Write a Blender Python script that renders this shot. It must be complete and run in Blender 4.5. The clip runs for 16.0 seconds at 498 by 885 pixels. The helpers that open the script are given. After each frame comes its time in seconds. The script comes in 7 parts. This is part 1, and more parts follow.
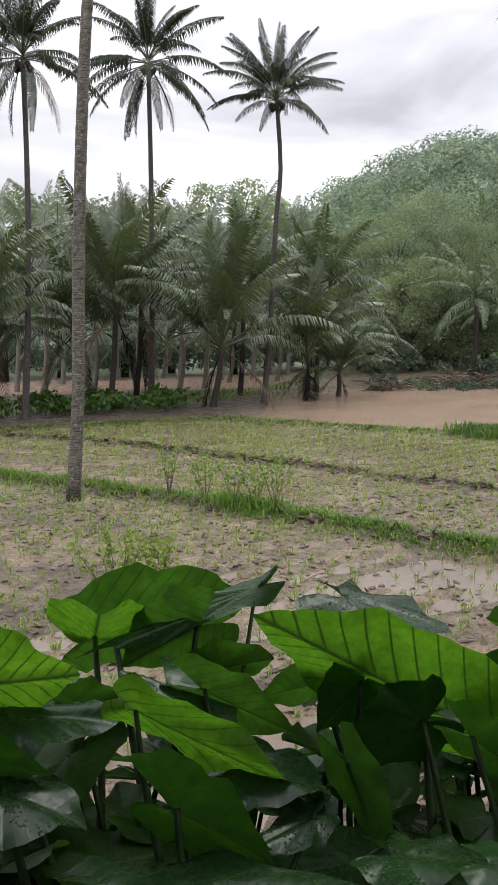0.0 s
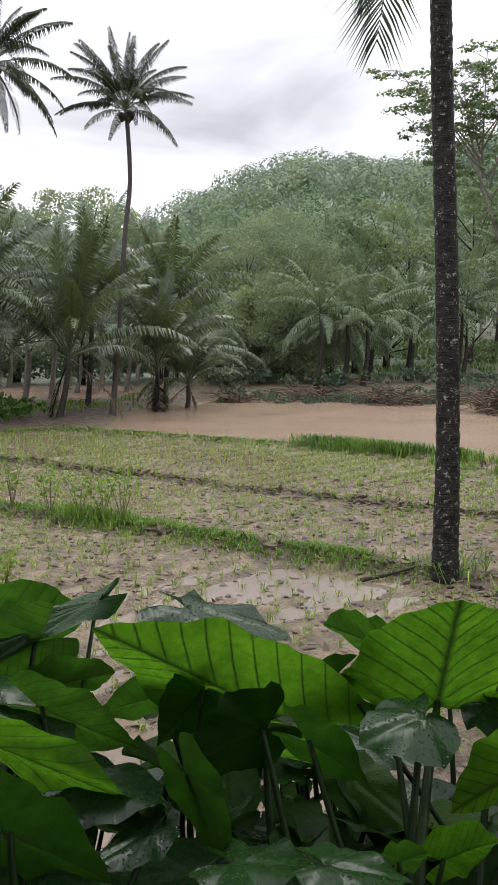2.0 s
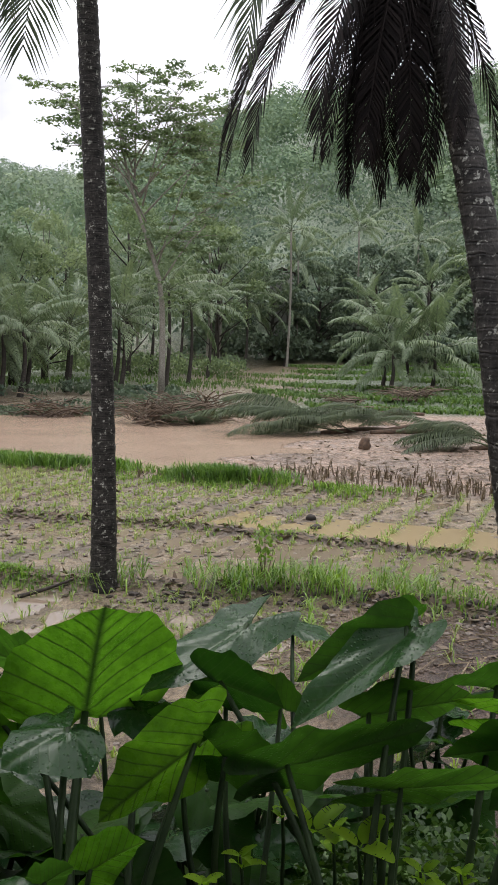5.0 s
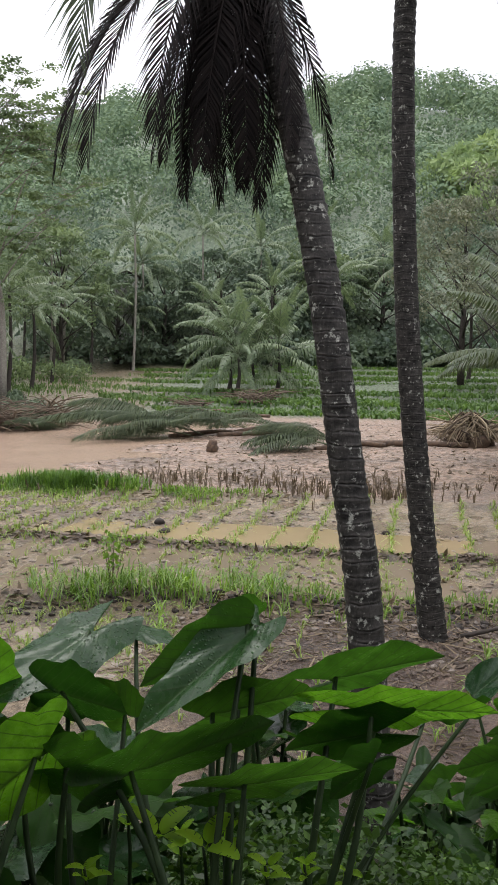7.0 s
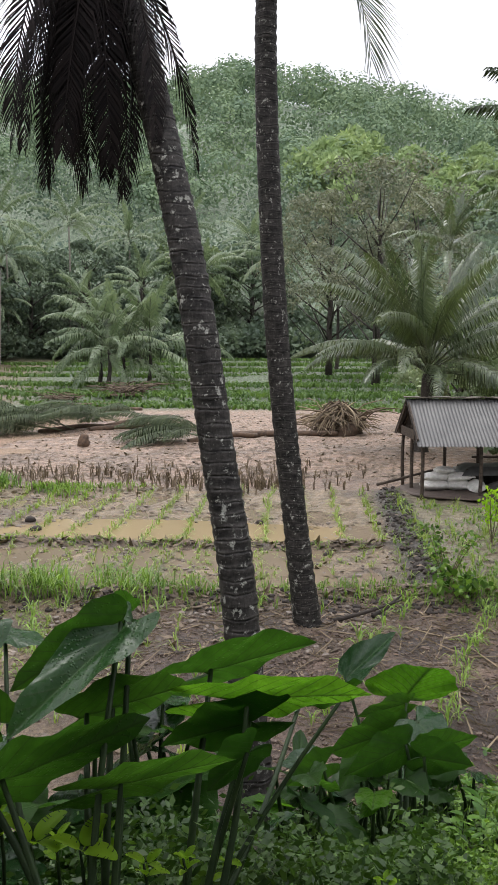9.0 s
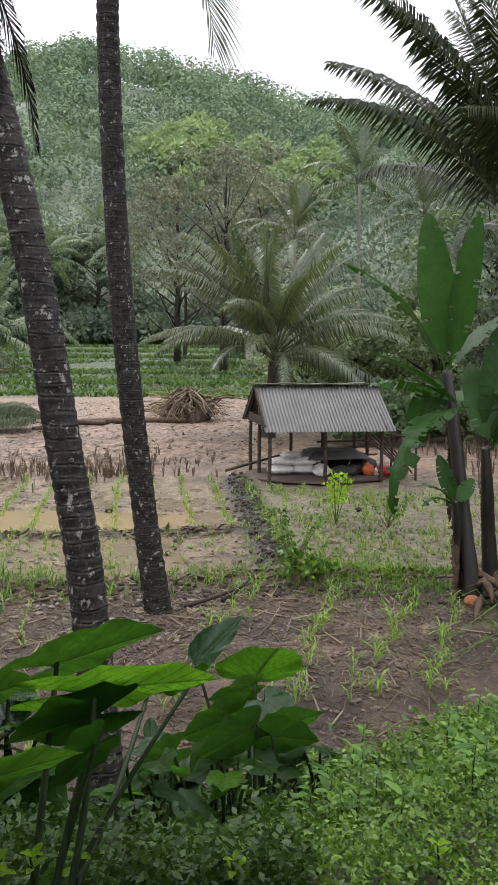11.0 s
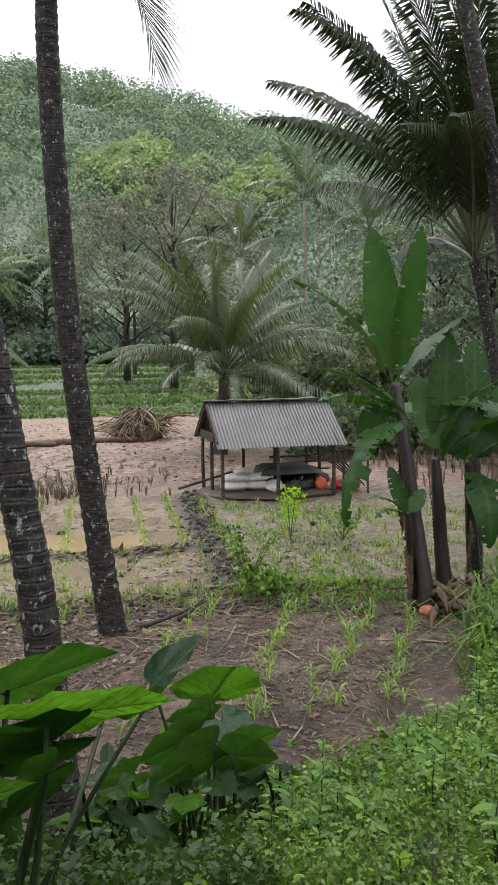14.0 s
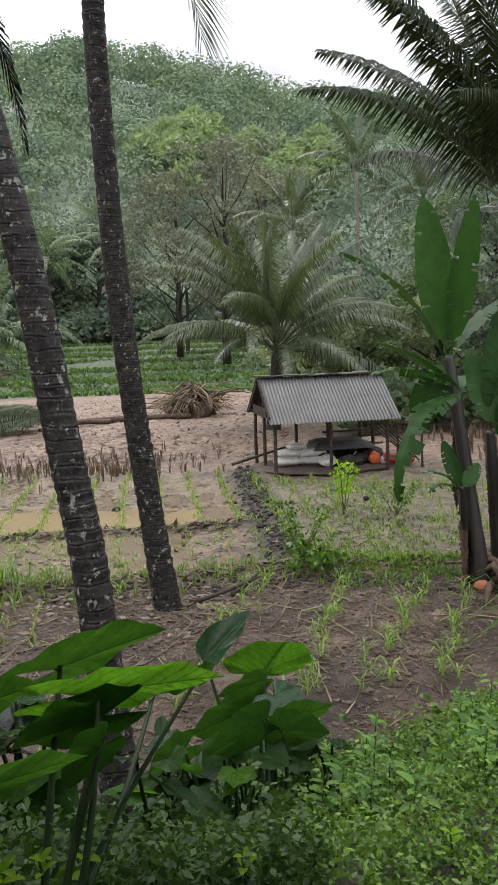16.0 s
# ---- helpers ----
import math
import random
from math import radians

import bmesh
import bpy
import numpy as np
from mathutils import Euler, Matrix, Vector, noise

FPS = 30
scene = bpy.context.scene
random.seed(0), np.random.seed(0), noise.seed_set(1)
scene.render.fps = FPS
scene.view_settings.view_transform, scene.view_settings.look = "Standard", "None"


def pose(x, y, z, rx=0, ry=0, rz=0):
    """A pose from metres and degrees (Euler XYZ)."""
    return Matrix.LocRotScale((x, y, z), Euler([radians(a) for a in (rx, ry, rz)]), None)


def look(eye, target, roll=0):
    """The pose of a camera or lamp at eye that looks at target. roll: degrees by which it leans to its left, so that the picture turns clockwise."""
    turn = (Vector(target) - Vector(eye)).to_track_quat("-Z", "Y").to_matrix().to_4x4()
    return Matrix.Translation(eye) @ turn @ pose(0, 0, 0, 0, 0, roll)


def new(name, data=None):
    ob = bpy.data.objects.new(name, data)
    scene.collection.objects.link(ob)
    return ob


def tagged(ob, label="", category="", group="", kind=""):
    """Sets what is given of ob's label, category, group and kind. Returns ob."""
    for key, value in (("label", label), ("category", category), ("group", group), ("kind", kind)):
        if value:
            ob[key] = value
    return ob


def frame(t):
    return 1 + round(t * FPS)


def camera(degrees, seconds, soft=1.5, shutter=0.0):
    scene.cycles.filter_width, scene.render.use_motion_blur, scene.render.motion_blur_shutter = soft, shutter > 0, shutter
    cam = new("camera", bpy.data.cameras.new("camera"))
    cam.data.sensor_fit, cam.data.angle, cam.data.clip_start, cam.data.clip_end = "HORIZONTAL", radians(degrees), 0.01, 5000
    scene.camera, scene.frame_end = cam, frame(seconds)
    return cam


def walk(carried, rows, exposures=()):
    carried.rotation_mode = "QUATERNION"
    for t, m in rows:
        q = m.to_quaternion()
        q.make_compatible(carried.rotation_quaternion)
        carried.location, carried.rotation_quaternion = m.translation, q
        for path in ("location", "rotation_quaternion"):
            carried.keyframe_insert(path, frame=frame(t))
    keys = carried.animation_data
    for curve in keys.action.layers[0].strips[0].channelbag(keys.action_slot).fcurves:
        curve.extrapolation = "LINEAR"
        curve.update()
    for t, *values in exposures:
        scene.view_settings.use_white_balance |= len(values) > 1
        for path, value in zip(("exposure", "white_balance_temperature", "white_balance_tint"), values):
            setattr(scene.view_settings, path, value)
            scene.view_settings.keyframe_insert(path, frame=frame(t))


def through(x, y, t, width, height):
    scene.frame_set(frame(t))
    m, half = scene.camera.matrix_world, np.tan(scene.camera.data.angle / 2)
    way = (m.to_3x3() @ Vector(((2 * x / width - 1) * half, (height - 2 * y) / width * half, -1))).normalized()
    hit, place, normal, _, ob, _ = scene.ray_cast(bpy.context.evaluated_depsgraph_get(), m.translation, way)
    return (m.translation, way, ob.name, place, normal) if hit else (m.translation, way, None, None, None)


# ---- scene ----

# ------------------------------------------------------------------ camera
cam = camera(31.58, 16.0, soft=1.0)
PATH = [
    (0.0, -0.104, 0.025, 3.054, 82.832, 1.369, -0.172),
    (0.5, -0.098, 0.024, 3.056, 83.084, 0.894, -2.498),
    (1.0, -0.092, 0.028, 3.053, 83.082, 0.483, -4.956),
    (1.5, -0.087, 0.023, 3.052, 83.168, 0.270, -7.245),
    (2.0, -0.077, 0.025, 3.050, 83.458, 0.067, -9.840),
    (2.5, -0.069, 0.021, 3.048, 83.676, -0.156, -12.963),
    (3.0, -0.067, 0.008, 3.048, 83.600, -0.323, -16.767),
    (3.5, -0.057, 0.010, 3.048, 83.623, -0.520, -21.011),
    (4.0, -0.047, 0.006, 3.050, 83.784, -0.800, -25.472),
    (4.5, -0.029, 0.013, 3.045, 84.063, -1.009, -28.773),
    (5.0, -0.015, 0.019, 3.041, 84.429, -1.118, -31.632),
    (5.2, -0.010, 0.015, 3.040, 84.426, -1.030, -32.732),
    (7.3, 0.013, -0.001, 3.039, 84.714, -0.670, -42.697),
    (7.5, 0.007, 0.002, 3.040, 84.605, -0.543, -43.445),
    (8.0, 0.016, -0.001, 3.044, 84.676, -0.171, -45.380),
    (8.5, 0.026, -0.000, 3.041, 84.510, 0.002, -47.096),
    (9.0, 0.031, -0.001, 3.042, 84.371, -0.194, -49.830),
    (9.5, 0.034, -0.005, 3.043, 84.147, -0.334, -52.962),
    (10.0, 0.039, -0.006, 3.044, 83.877, -0.343, -55.554),
    (12.3, 0.055, -0.018, 3.042, 83.431, -0.524, -62.312),
    (12.5, 0.059, -0.021, 3.044, 83.390, -0.435, -62.503),
    (13.0, 0.066, -0.025, 3.044, 83.454, -0.453, -64.414),
    (13.5, 0.067, -0.022, 3.037, 83.768, 0.421, -64.587),
    (14.0, 0.066, -0.008, 3.039, 84.650, 0.763, -62.844),
    (14.5, 0.068, -0.004, 3.043, 84.127, 0.892, -60.428),
    (15.0, 0.066, -0.005, 3.040, 83.610, 1.092, -58.012),
    (15.5, 0.071, -0.013, 3.044, 83.007, 1.488, -57.677),
    (16.0, 0.082, -0.032, 3.048, 83.101, 1.752, -59.418),
]
walk(cam, [(t, pose(*p)) for t, *p in PATH], exposures=[(0.0, 0.5), (5.0, 0.62), (9.0, 0.8), (12.5, 0.86), (13.5, 0.9), (14.3, 0.82), (15.0, 0.7), (16.0, 0.72)])

# ------------------------------------------------------------------ world and sun: bright overcast sky
world = bpy.data.worlds.new("overcast_sky")
scene.world = world
world.use_nodes = True
wn, wl = world.node_tree.nodes, world.node_tree.links
wn.clear()
w_out = wn.new("ShaderNodeOutputWorld")
w_bg = wn.new("ShaderNodeBackground")
w_bg.inputs["Strength"].default_value = 1.0
w_sky = wn.new("ShaderNodeTexSky")
w_sky.sky_type = "NISHITA"
w_sky.sun_disc = False
w_sky.sun_elevation = radians(58)
w_sky.sun_rotation = radians(25)
w_dim = wn.new("ShaderNodeMix")
w_dim.data_type = "RGBA"
w_dim.blend_type = "MULTIPLY"
w_dim.inputs[0].default_value = 1.0
w_dim.inputs[7].default_value = (0.09, 0.09, 0.09, 1)
wl.new(w_sky.outputs[0], w_dim.inputs[6])
w_co = wn.new("ShaderNodeTexCoord")
w_map = wn.new("ShaderNodeMapping")
w_map.inputs["Scale"].default_value = (1.3, 1.3, 4.2)
w_noise = wn.new("ShaderNodeTexNoise")
w_noise.inputs["Scale"].default_value = 2.4
w_noise.inputs["Detail"].default_value = 5
w_noise.inputs["Roughness"].default_value = 0.48
w_noise.inputs["Distortion"].default_value = 0.4
wl.new(w_co.outputs["Generated"], w_map.inputs[0])
wl.new(w_map.outputs[0], w_noise.inputs["Vector"])
w_ramp = wn.new("ShaderNodeValToRGB")
w_ramp.color_ramp.elements[0].position = 0.36
w_ramp.color_ramp.elements[0].color = (0.47, 0.465, 0.505, 1)
w_ramp.color_ramp.elements[1].position = 0.62
w_ramp.color_ramp.elements[1].color = (0.86, 0.852, 0.90, 1)
wl.new(w_noise.outputs[0], w_ramp.inputs[0])
w_sep = wn.new("ShaderNodeSeparateXYZ")
wl.new(w_co.outputs["Generated"], w_sep.inputs[0])
w_hi = wn.new("ShaderNodeMapRange")
w_hi.inputs[1].default_value, w_hi.inputs[2].default_value = 0.24, 0.85
wl.new(w_sep.outputs[2], w_hi.inputs[0])
w_up = wn.new("ShaderNodeMix")
w_up.data_type = "RGBA"
w_up.inputs[7].default_value = (1.74, 1.74, 1.86, 1)
wl.new(w_hi.outputs[0], w_up.inputs[0])
wl.new(w_ramp.outputs[0], w_up.inputs[6])
w_mix = wn.new("ShaderNodeMix")
w_mix.data_type = "RGBA"
w_mix.inputs[0].default_value = 0.93
wl.new(w_dim.outputs[2], w_mix.inputs[6])
wl.new(w_up.outputs[2], w_mix.inputs[7])
wl.new(w_mix.outputs[2], w_bg.inputs[0])
wl.new(w_bg.outputs[0], w_out.inputs[0])

sun = new("sun", bpy.data.lights.new("sun", "SUN"))
sun.data.energy = 0.7
sun.data.angle = radians(25)
sun.data.color = (1.0, 0.97, 0.92)
sun.matrix_world = look((20, 42, 75), (0, 0, 0))

# ------------------------------------------------------------------ materials
def nd(m, kind, **sets):
    n = m.node_tree.nodes.new("ShaderNode" + kind)
    for k, v in sets.items():
        n.inputs[k.replace("_", " ")].default_value = v
    return n


def material(name):
    m = bpy.data.materials.new(name)
    m.use_nodes = True
    return m, m.node_tree.nodes["Principled BSDF"], m.node_tree.links


def ramp(m, source, stops):
    r = m.node_tree.nodes.new("ShaderNodeValToRGB")
    e = r.color_ramp.elements
    e[0].position, e[0].color = stops[0][0], (*stops[0][1], 1)
    e[1].position, e[1].color = stops[-1][0], (*stops[-1][1], 1)
    for p, c in stops[1:-1]:
        x = e.new(p)
        x.color = (*c, 1)
    m.node_tree.links.new(source, r.inputs[0])
    return r.outputs[0]


def mixed(m, fac, a, b, mode="MIX"):
    x = m.node_tree.nodes.new("ShaderNodeMix")
    x.data_type, x.blend_type = "RGBA", mode
    for i, v in ((0, fac), (6, a), (7, b)):
        if isinstance(v, (int, float)):
            x.inputs[i].default_value = v
        elif isinstance(v, tuple):
            x.inputs[i].default_value = (*v, 1)
        else:
            m.node_tree.links.new(v, x.inputs[i])
    return x.outputs[2]


def noise_of(m, scale, detail=4, rough=0.55, vec=None, stretch=None):
    n = nd(m, "TexNoise", Scale=scale, Detail=detail, Roughness=rough)
    src = vec
    if src is None:
        src = m.node_tree.nodes.new("ShaderNodeNewGeometry").outputs["Position"]
    if stretch:
        mp = m.node_tree.nodes.new("ShaderNodeMapping")
        mp.inputs["Scale"].default_value = stretch
        m.node_tree.links.new(src, mp.inputs[0])
        src = mp.outputs[0]
    m.node_tree.links.new(src, n.inputs["Vector"])
    return n.outputs[0]


def bump(m, bsdf, height, strength, distance=0.02):
    b = nd(m, "Bump", Strength=strength, Distance=distance)
    m.node_tree.links.new(height, b.inputs["Height"])
    m.node_tree.links.new(b.outputs[0], bsdf.inputs["Normal"])


def leafy(name, dark, light, through=0.35, rough=0.45, island=True, big=0.0, warmth=(1.25, 1.35, 0.6), gloss=0.3):
    """Foliage: colour varies leaf by leaf and over the plant; light passes through."""
    m, b, l = material(name)
    geo = m.node_tree.nodes.new("ShaderNodeNewGeometry")
    info = m.node_tree.nodes.new("ShaderNodeObjectInfo")
    if island == "both":
        both = nd(m, "Mix")
        both.inputs[0].default_value = 0.4
        l.new(info.outputs["Random"], both.inputs[2])
        l.new(geo.outputs["Random Per Island"], both.inputs[3])
        pick = both.outputs[0]
    else:
        pick = geo.outputs["Random Per Island"] if island else info.outputs["Random"]
    col = ramp(m, pick, [(0.0, dark), (1.0, light)])
    if big:
        n = noise_of(m, big, 3)
        col = mixed(m, 1.0, col, ramp(m, n, [(0.3, (0.62, 0.68, 0.7)), (0.7, (1.25, 1.2, 1.0))]), "MULTIPLY")
    l.new(col, b.inputs["Base Color"])
    b.inputs["Roughness"].default_value = rough
    b.inputs["Specular IOR Level"].default_value = gloss
    tr = m.node_tree.nodes.new("ShaderNodeBsdfTranslucent")
    warm = mixed(m, 1.0, col, warmth, "MULTIPLY")
    l.new(warm, tr.inputs[0])
    mx = m.node_tree.nodes.new("ShaderNodeMixShader")
    mx.inputs[0].default_value = through
    l.new(b.outputs[0], mx.inputs[1])
    l.new(tr.outputs[0], mx.inputs[2])
    l.new(mx.outputs[0], m.node_tree.nodes["Material Output"].inputs[0])
    return m


M_PALM = leafy("palm_leaflets", (0.042, 0.062, 0.032), (0.13, 0.165, 0.09), 0.22, 0.26, "both", gloss=0.55)
# the next two leaf colours are paled and greyed to imitate mist
M_PALM_BACK = leafy("hazed_back_palm_leaflets", (0.12, 0.155, 0.11), (0.25, 0.285, 0.21), 0.28, 0.42, "both", 0.0, (1.1, 1.15, 0.85))
M_PALM_FAR = leafy("hazed_far_palm_leaflets", (0.085, 0.125, 0.068), (0.21, 0.262, 0.15), 0.3, 0.45, "both", 0.0, (1.1, 1.15, 0.85))
M_PALM_PALE = leafy("pale_palm_leaflets", (0.036, 0.056, 0.028), (0.135, 0.168, 0.09), 0.28, 0.28, "both", gloss=0.5)
# tall crowns: backlit silhouette darkness is put into the leaf colour
M_PALM_SILHOUETTE = leafy("silhouette_palm_leaflets", (0.016, 0.024, 0.015), (0.06, 0.075, 0.045), 0.08, 0.6, "both", gloss=0.06)
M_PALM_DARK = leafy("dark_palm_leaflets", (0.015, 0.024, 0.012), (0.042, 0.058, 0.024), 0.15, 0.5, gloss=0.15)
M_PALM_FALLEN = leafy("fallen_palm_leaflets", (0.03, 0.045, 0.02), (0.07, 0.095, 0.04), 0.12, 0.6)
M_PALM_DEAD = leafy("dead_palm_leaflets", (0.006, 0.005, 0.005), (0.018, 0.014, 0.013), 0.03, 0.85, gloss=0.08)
# distance haze is put into the hillside leaf colours, palest on the far crest
M_FOREST = leafy("hazed_hill_forest_leaves", (0.15, 0.212, 0.145), (0.2, 0.268, 0.178), 0.22, 0.95, True, 0.2, (1.1, 1.15, 0.95))
M_FOREST_FAR = leafy("hazed_far_hill_leaves", (0.2, 0.255, 0.2), (0.29, 0.35, 0.285), 0.25, 0.95, True, 0.12, (1.1, 1.15, 0.95))
M_FOREST_LOW = leafy("hazed_low_forest_leaves", (0.105, 0.145, 0.12), (0.20, 0.255, 0.20), 0.35, 0.9, True, 0.16, (1.1, 1.15, 0.95))
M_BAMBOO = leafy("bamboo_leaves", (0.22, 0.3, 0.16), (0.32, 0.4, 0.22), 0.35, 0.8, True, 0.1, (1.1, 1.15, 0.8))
# both tree colours below are lightened to hold the haze over far trees
M_TREE = leafy("broadleaf_leaves", (0.12, 0.165, 0.095), (0.19, 0.25, 0.14), 0.3, 0.6, True, 0.2, (1.12, 1.18, 0.85))
M_TREE_LIGHT = leafy("light_tree_leaves", (0.20, 0.25, 0.16), (0.285, 0.345, 0.225), 0.35, 0.65, True, 0.2, (1.12, 1.18, 0.85))
M_THICKET = leafy("thicket_leaves", (0.08, 0.112, 0.085), (0.145, 0.19, 0.138), 0.25, 0.6, True, 0.25, (1.12, 1.18, 0.85))
M_GREY_TREE = leafy("greyish_tree_leaves", (0.12, 0.135, 0.10), (0.23, 0.24, 0.18), 0.2, 0.65, True, 0.3, (1.12, 1.18, 0.85))
M_GRASS = leafy("grass_blades", (0.075, 0.145, 0.028), (0.2, 0.31, 0.07), 0.4, 0.45, True, 0.8)
M_GRASS_DARK = leafy("tall_grass_blades", (0.05, 0.11, 0.022), (0.15, 0.25, 0.06), 0.35, 0.45, True, 0.8)
M_MAIZE = leafy("maize_blades", (0.14, 0.2, 0.05), (0.27, 0.34, 0.1), 0.4, 0.4)
M_MAIZE_OBJ = leafy("maize_plant_blades", (0.14, 0.24, 0.05), (0.27, 0.38, 0.1), 0.4, 0.4, False)
M_STRAW = leafy("straw_litter", (0.07, 0.05, 0.035), (0.3, 0.235, 0.155), 0.1, 0.8)
M_STALK = leafy("dry_stalks", (0.08, 0.06, 0.044), (0.2, 0.152, 0.108), 0.1, 0.8)
M_WEED = leafy("weed_leaves", (0.028, 0.075, 0.012), (0.21, 0.345, 0.075), 0.35, 0.34, True, 4.0)
# darker copy of the weed leaves, with shade put into its colour
M_WEED_DARK = leafy("shade_toned_weed_leaves", (0.022, 0.055, 0.011), (0.08, 0.15, 0.032), 0.3, 0.4, True, 1.2)
M_LIME = leafy("lime_leaves", (0.2, 0.36, 0.025), (0.32, 0.5, 0.04), 0.6, 0.45, gloss=0.12)
M_CROP = leafy("crop_leaves", (0.08, 0.138, 0.055), (0.135, 0.21, 0.08), 0.35, 0.5, True, 0.5)


def bark(name, dark, light, ring=0.0, lichen=True, wet=0.5, foot=0.0):
    m, b, l = material(name)
    co = m.node_tree.nodes.new("ShaderNodeTexCoord")
    n1 = noise_of(m, 9.0, 6, 0.65, co.outputs["Object"], (1, 1, 2.2))
    col = ramp(m, n1, [(0.3, dark), (0.68, light)])
    n3 = noise_of(m, 55.0, 3, 0.6, co.outputs["Object"], (1, 1, 0.25))
    col = mixed(m, 0.45, col, mixed(m, 1.0, col, ramp(m, n3, [(0.35, (0.45, 0.45, 0.45)), (0.65, (1.5, 1.5, 1.5))]), "MULTIPLY"))
    if lichen:
        v = noise_of(m, 15.0, 4, 0.7, co.outputs["Object"])
        spot = ramp(m, v, [(0.585, (0, 0, 0)), (0.66, (0.85, 0.85, 0.85))])
        col = mixed(m, spot, col, (0.34, 0.34, 0.30))
        fleck = ramp(m, noise_of(m, 34.0, 3, 0.7, co.outputs["Object"]), [(0.62, (0, 0, 0)), (0.70, (0.6, 0.6, 0.6))])
        col = mixed(m, fleck, col, (0.2, 0.2, 0.175))
    height = n3
    sep = m.node_tree.nodes.new("ShaderNodeSeparateXYZ")
    l.new(co.outputs["Object"], sep.inputs[0])
    if foot:
        # soaked, moss-stained foot with a ragged upper edge
        rag = nd(m, "Math")
        rag.operation = "MULTIPLY_ADD"
        rag.inputs[1].default_value = 1.1
        l.new(noise_of(m, 5.0, 5, 0.7, co.outputs["Object"]), rag.inputs[0])
        l.new(sep.outputs[2], rag.inputs[2])
        col = mixed(m, ramp(m, rag.outputs[0], [(foot, (0.85, 0.85, 0.85)), (foot + 0.35, (0, 0, 0))]), col, (0.03, 0.027, 0.022))
    if ring:
        nz = noise_of(m, 2.2, 3, 0.6, co.outputs["Object"])
        add = nd(m, "Math")
        add.operation = "MULTIPLY_ADD"
        add.inputs[1].default_value = 0.13
        l.new(nz, add.inputs[0])
        l.new(sep.outputs[2], add.inputs[2])
        saw = nd(m, "Math")
        saw.operation = "PINGPONG"
        saw.inputs[1].default_value = ring / 2
        l.new(add.outputs[0], saw.inputs[0])
        gain = nd(m, "Math")
        gain.operation = "MULTIPLY"
        gain.inputs[1].default_value = 2.0 / ring
        l.new(saw.outputs[0], gain.inputs[0])
        groove = ramp(m, gain.outputs[0], [(0.04, (0.2, 0.2, 0.2)), (0.16, (1.0, 1.0, 1.0)), (0.3, (1.4, 1.4, 1.4)), (0.6, (0.8, 0.8, 0.8))])
        worn = ramp(m, noise_of(m, 13.0, 3, 0.6, co.outputs["Object"]), [(0.38, (0, 0, 0)), (0.6, (0.85, 0.85, 0.85))])
        groove = mixed(m, worn, groove, (0.9, 0.9, 0.9))
        col = mixed(m, 1.0, col, groove, "MULTIPLY")
        height = mixed(m, 0.35, groove, n3)
    l.new(col, b.inputs["Base Color"])
    b.inputs["Roughness"].default_value = wet
    b.inputs["Specular IOR Level"].default_value = 0.12
    bump(m, b, height, 0.6, 0.014)
    return m


M_BARK_NEAR = bark("palm_bark_near", (0.0045, 0.004, 0.0038), (0.056, 0.051, 0.046), ring=0.08, wet=0.6)
M_BARK_PALE = bark("palm_bark_pale", (0.045, 0.04, 0.032), (0.24, 0.22, 0.185), ring=0.1, wet=0.55, foot=0.62)
M_BARK_FAR = bark("palm_bark_far", (0.022, 0.019, 0.017), (0.075, 0.065, 0.056), lichen=False, wet=0.7)
M_BARK_TALL = bark("palm_bark_tall", (0.045, 0.04, 0.04), (0.13, 0.115, 0.11), lichen=False, wet=0.8)
M_BARK_GREY = bark("tree_bark_grey", (0.13, 0.12, 0.10), (0.30, 0.28, 0.24), lichen=False, wet=0.8)
M_WOOD = bark("weathered_timber", (0.03, 0.024, 0.02), (0.10, 0.078, 0.062), lichen=False, wet=0.75)
M_RACHIS, rb, rl = material("frond_rachis")
rl.new(ramp(M_RACHIS, noise_of(M_RACHIS, 3.0, 3), [(0.3, (0.04, 0.055, 0.025)), (0.7, (0.10, 0.125, 0.055))]), rb.inputs["Base Color"])
rb.inputs["Roughness"].default_value = 0.5


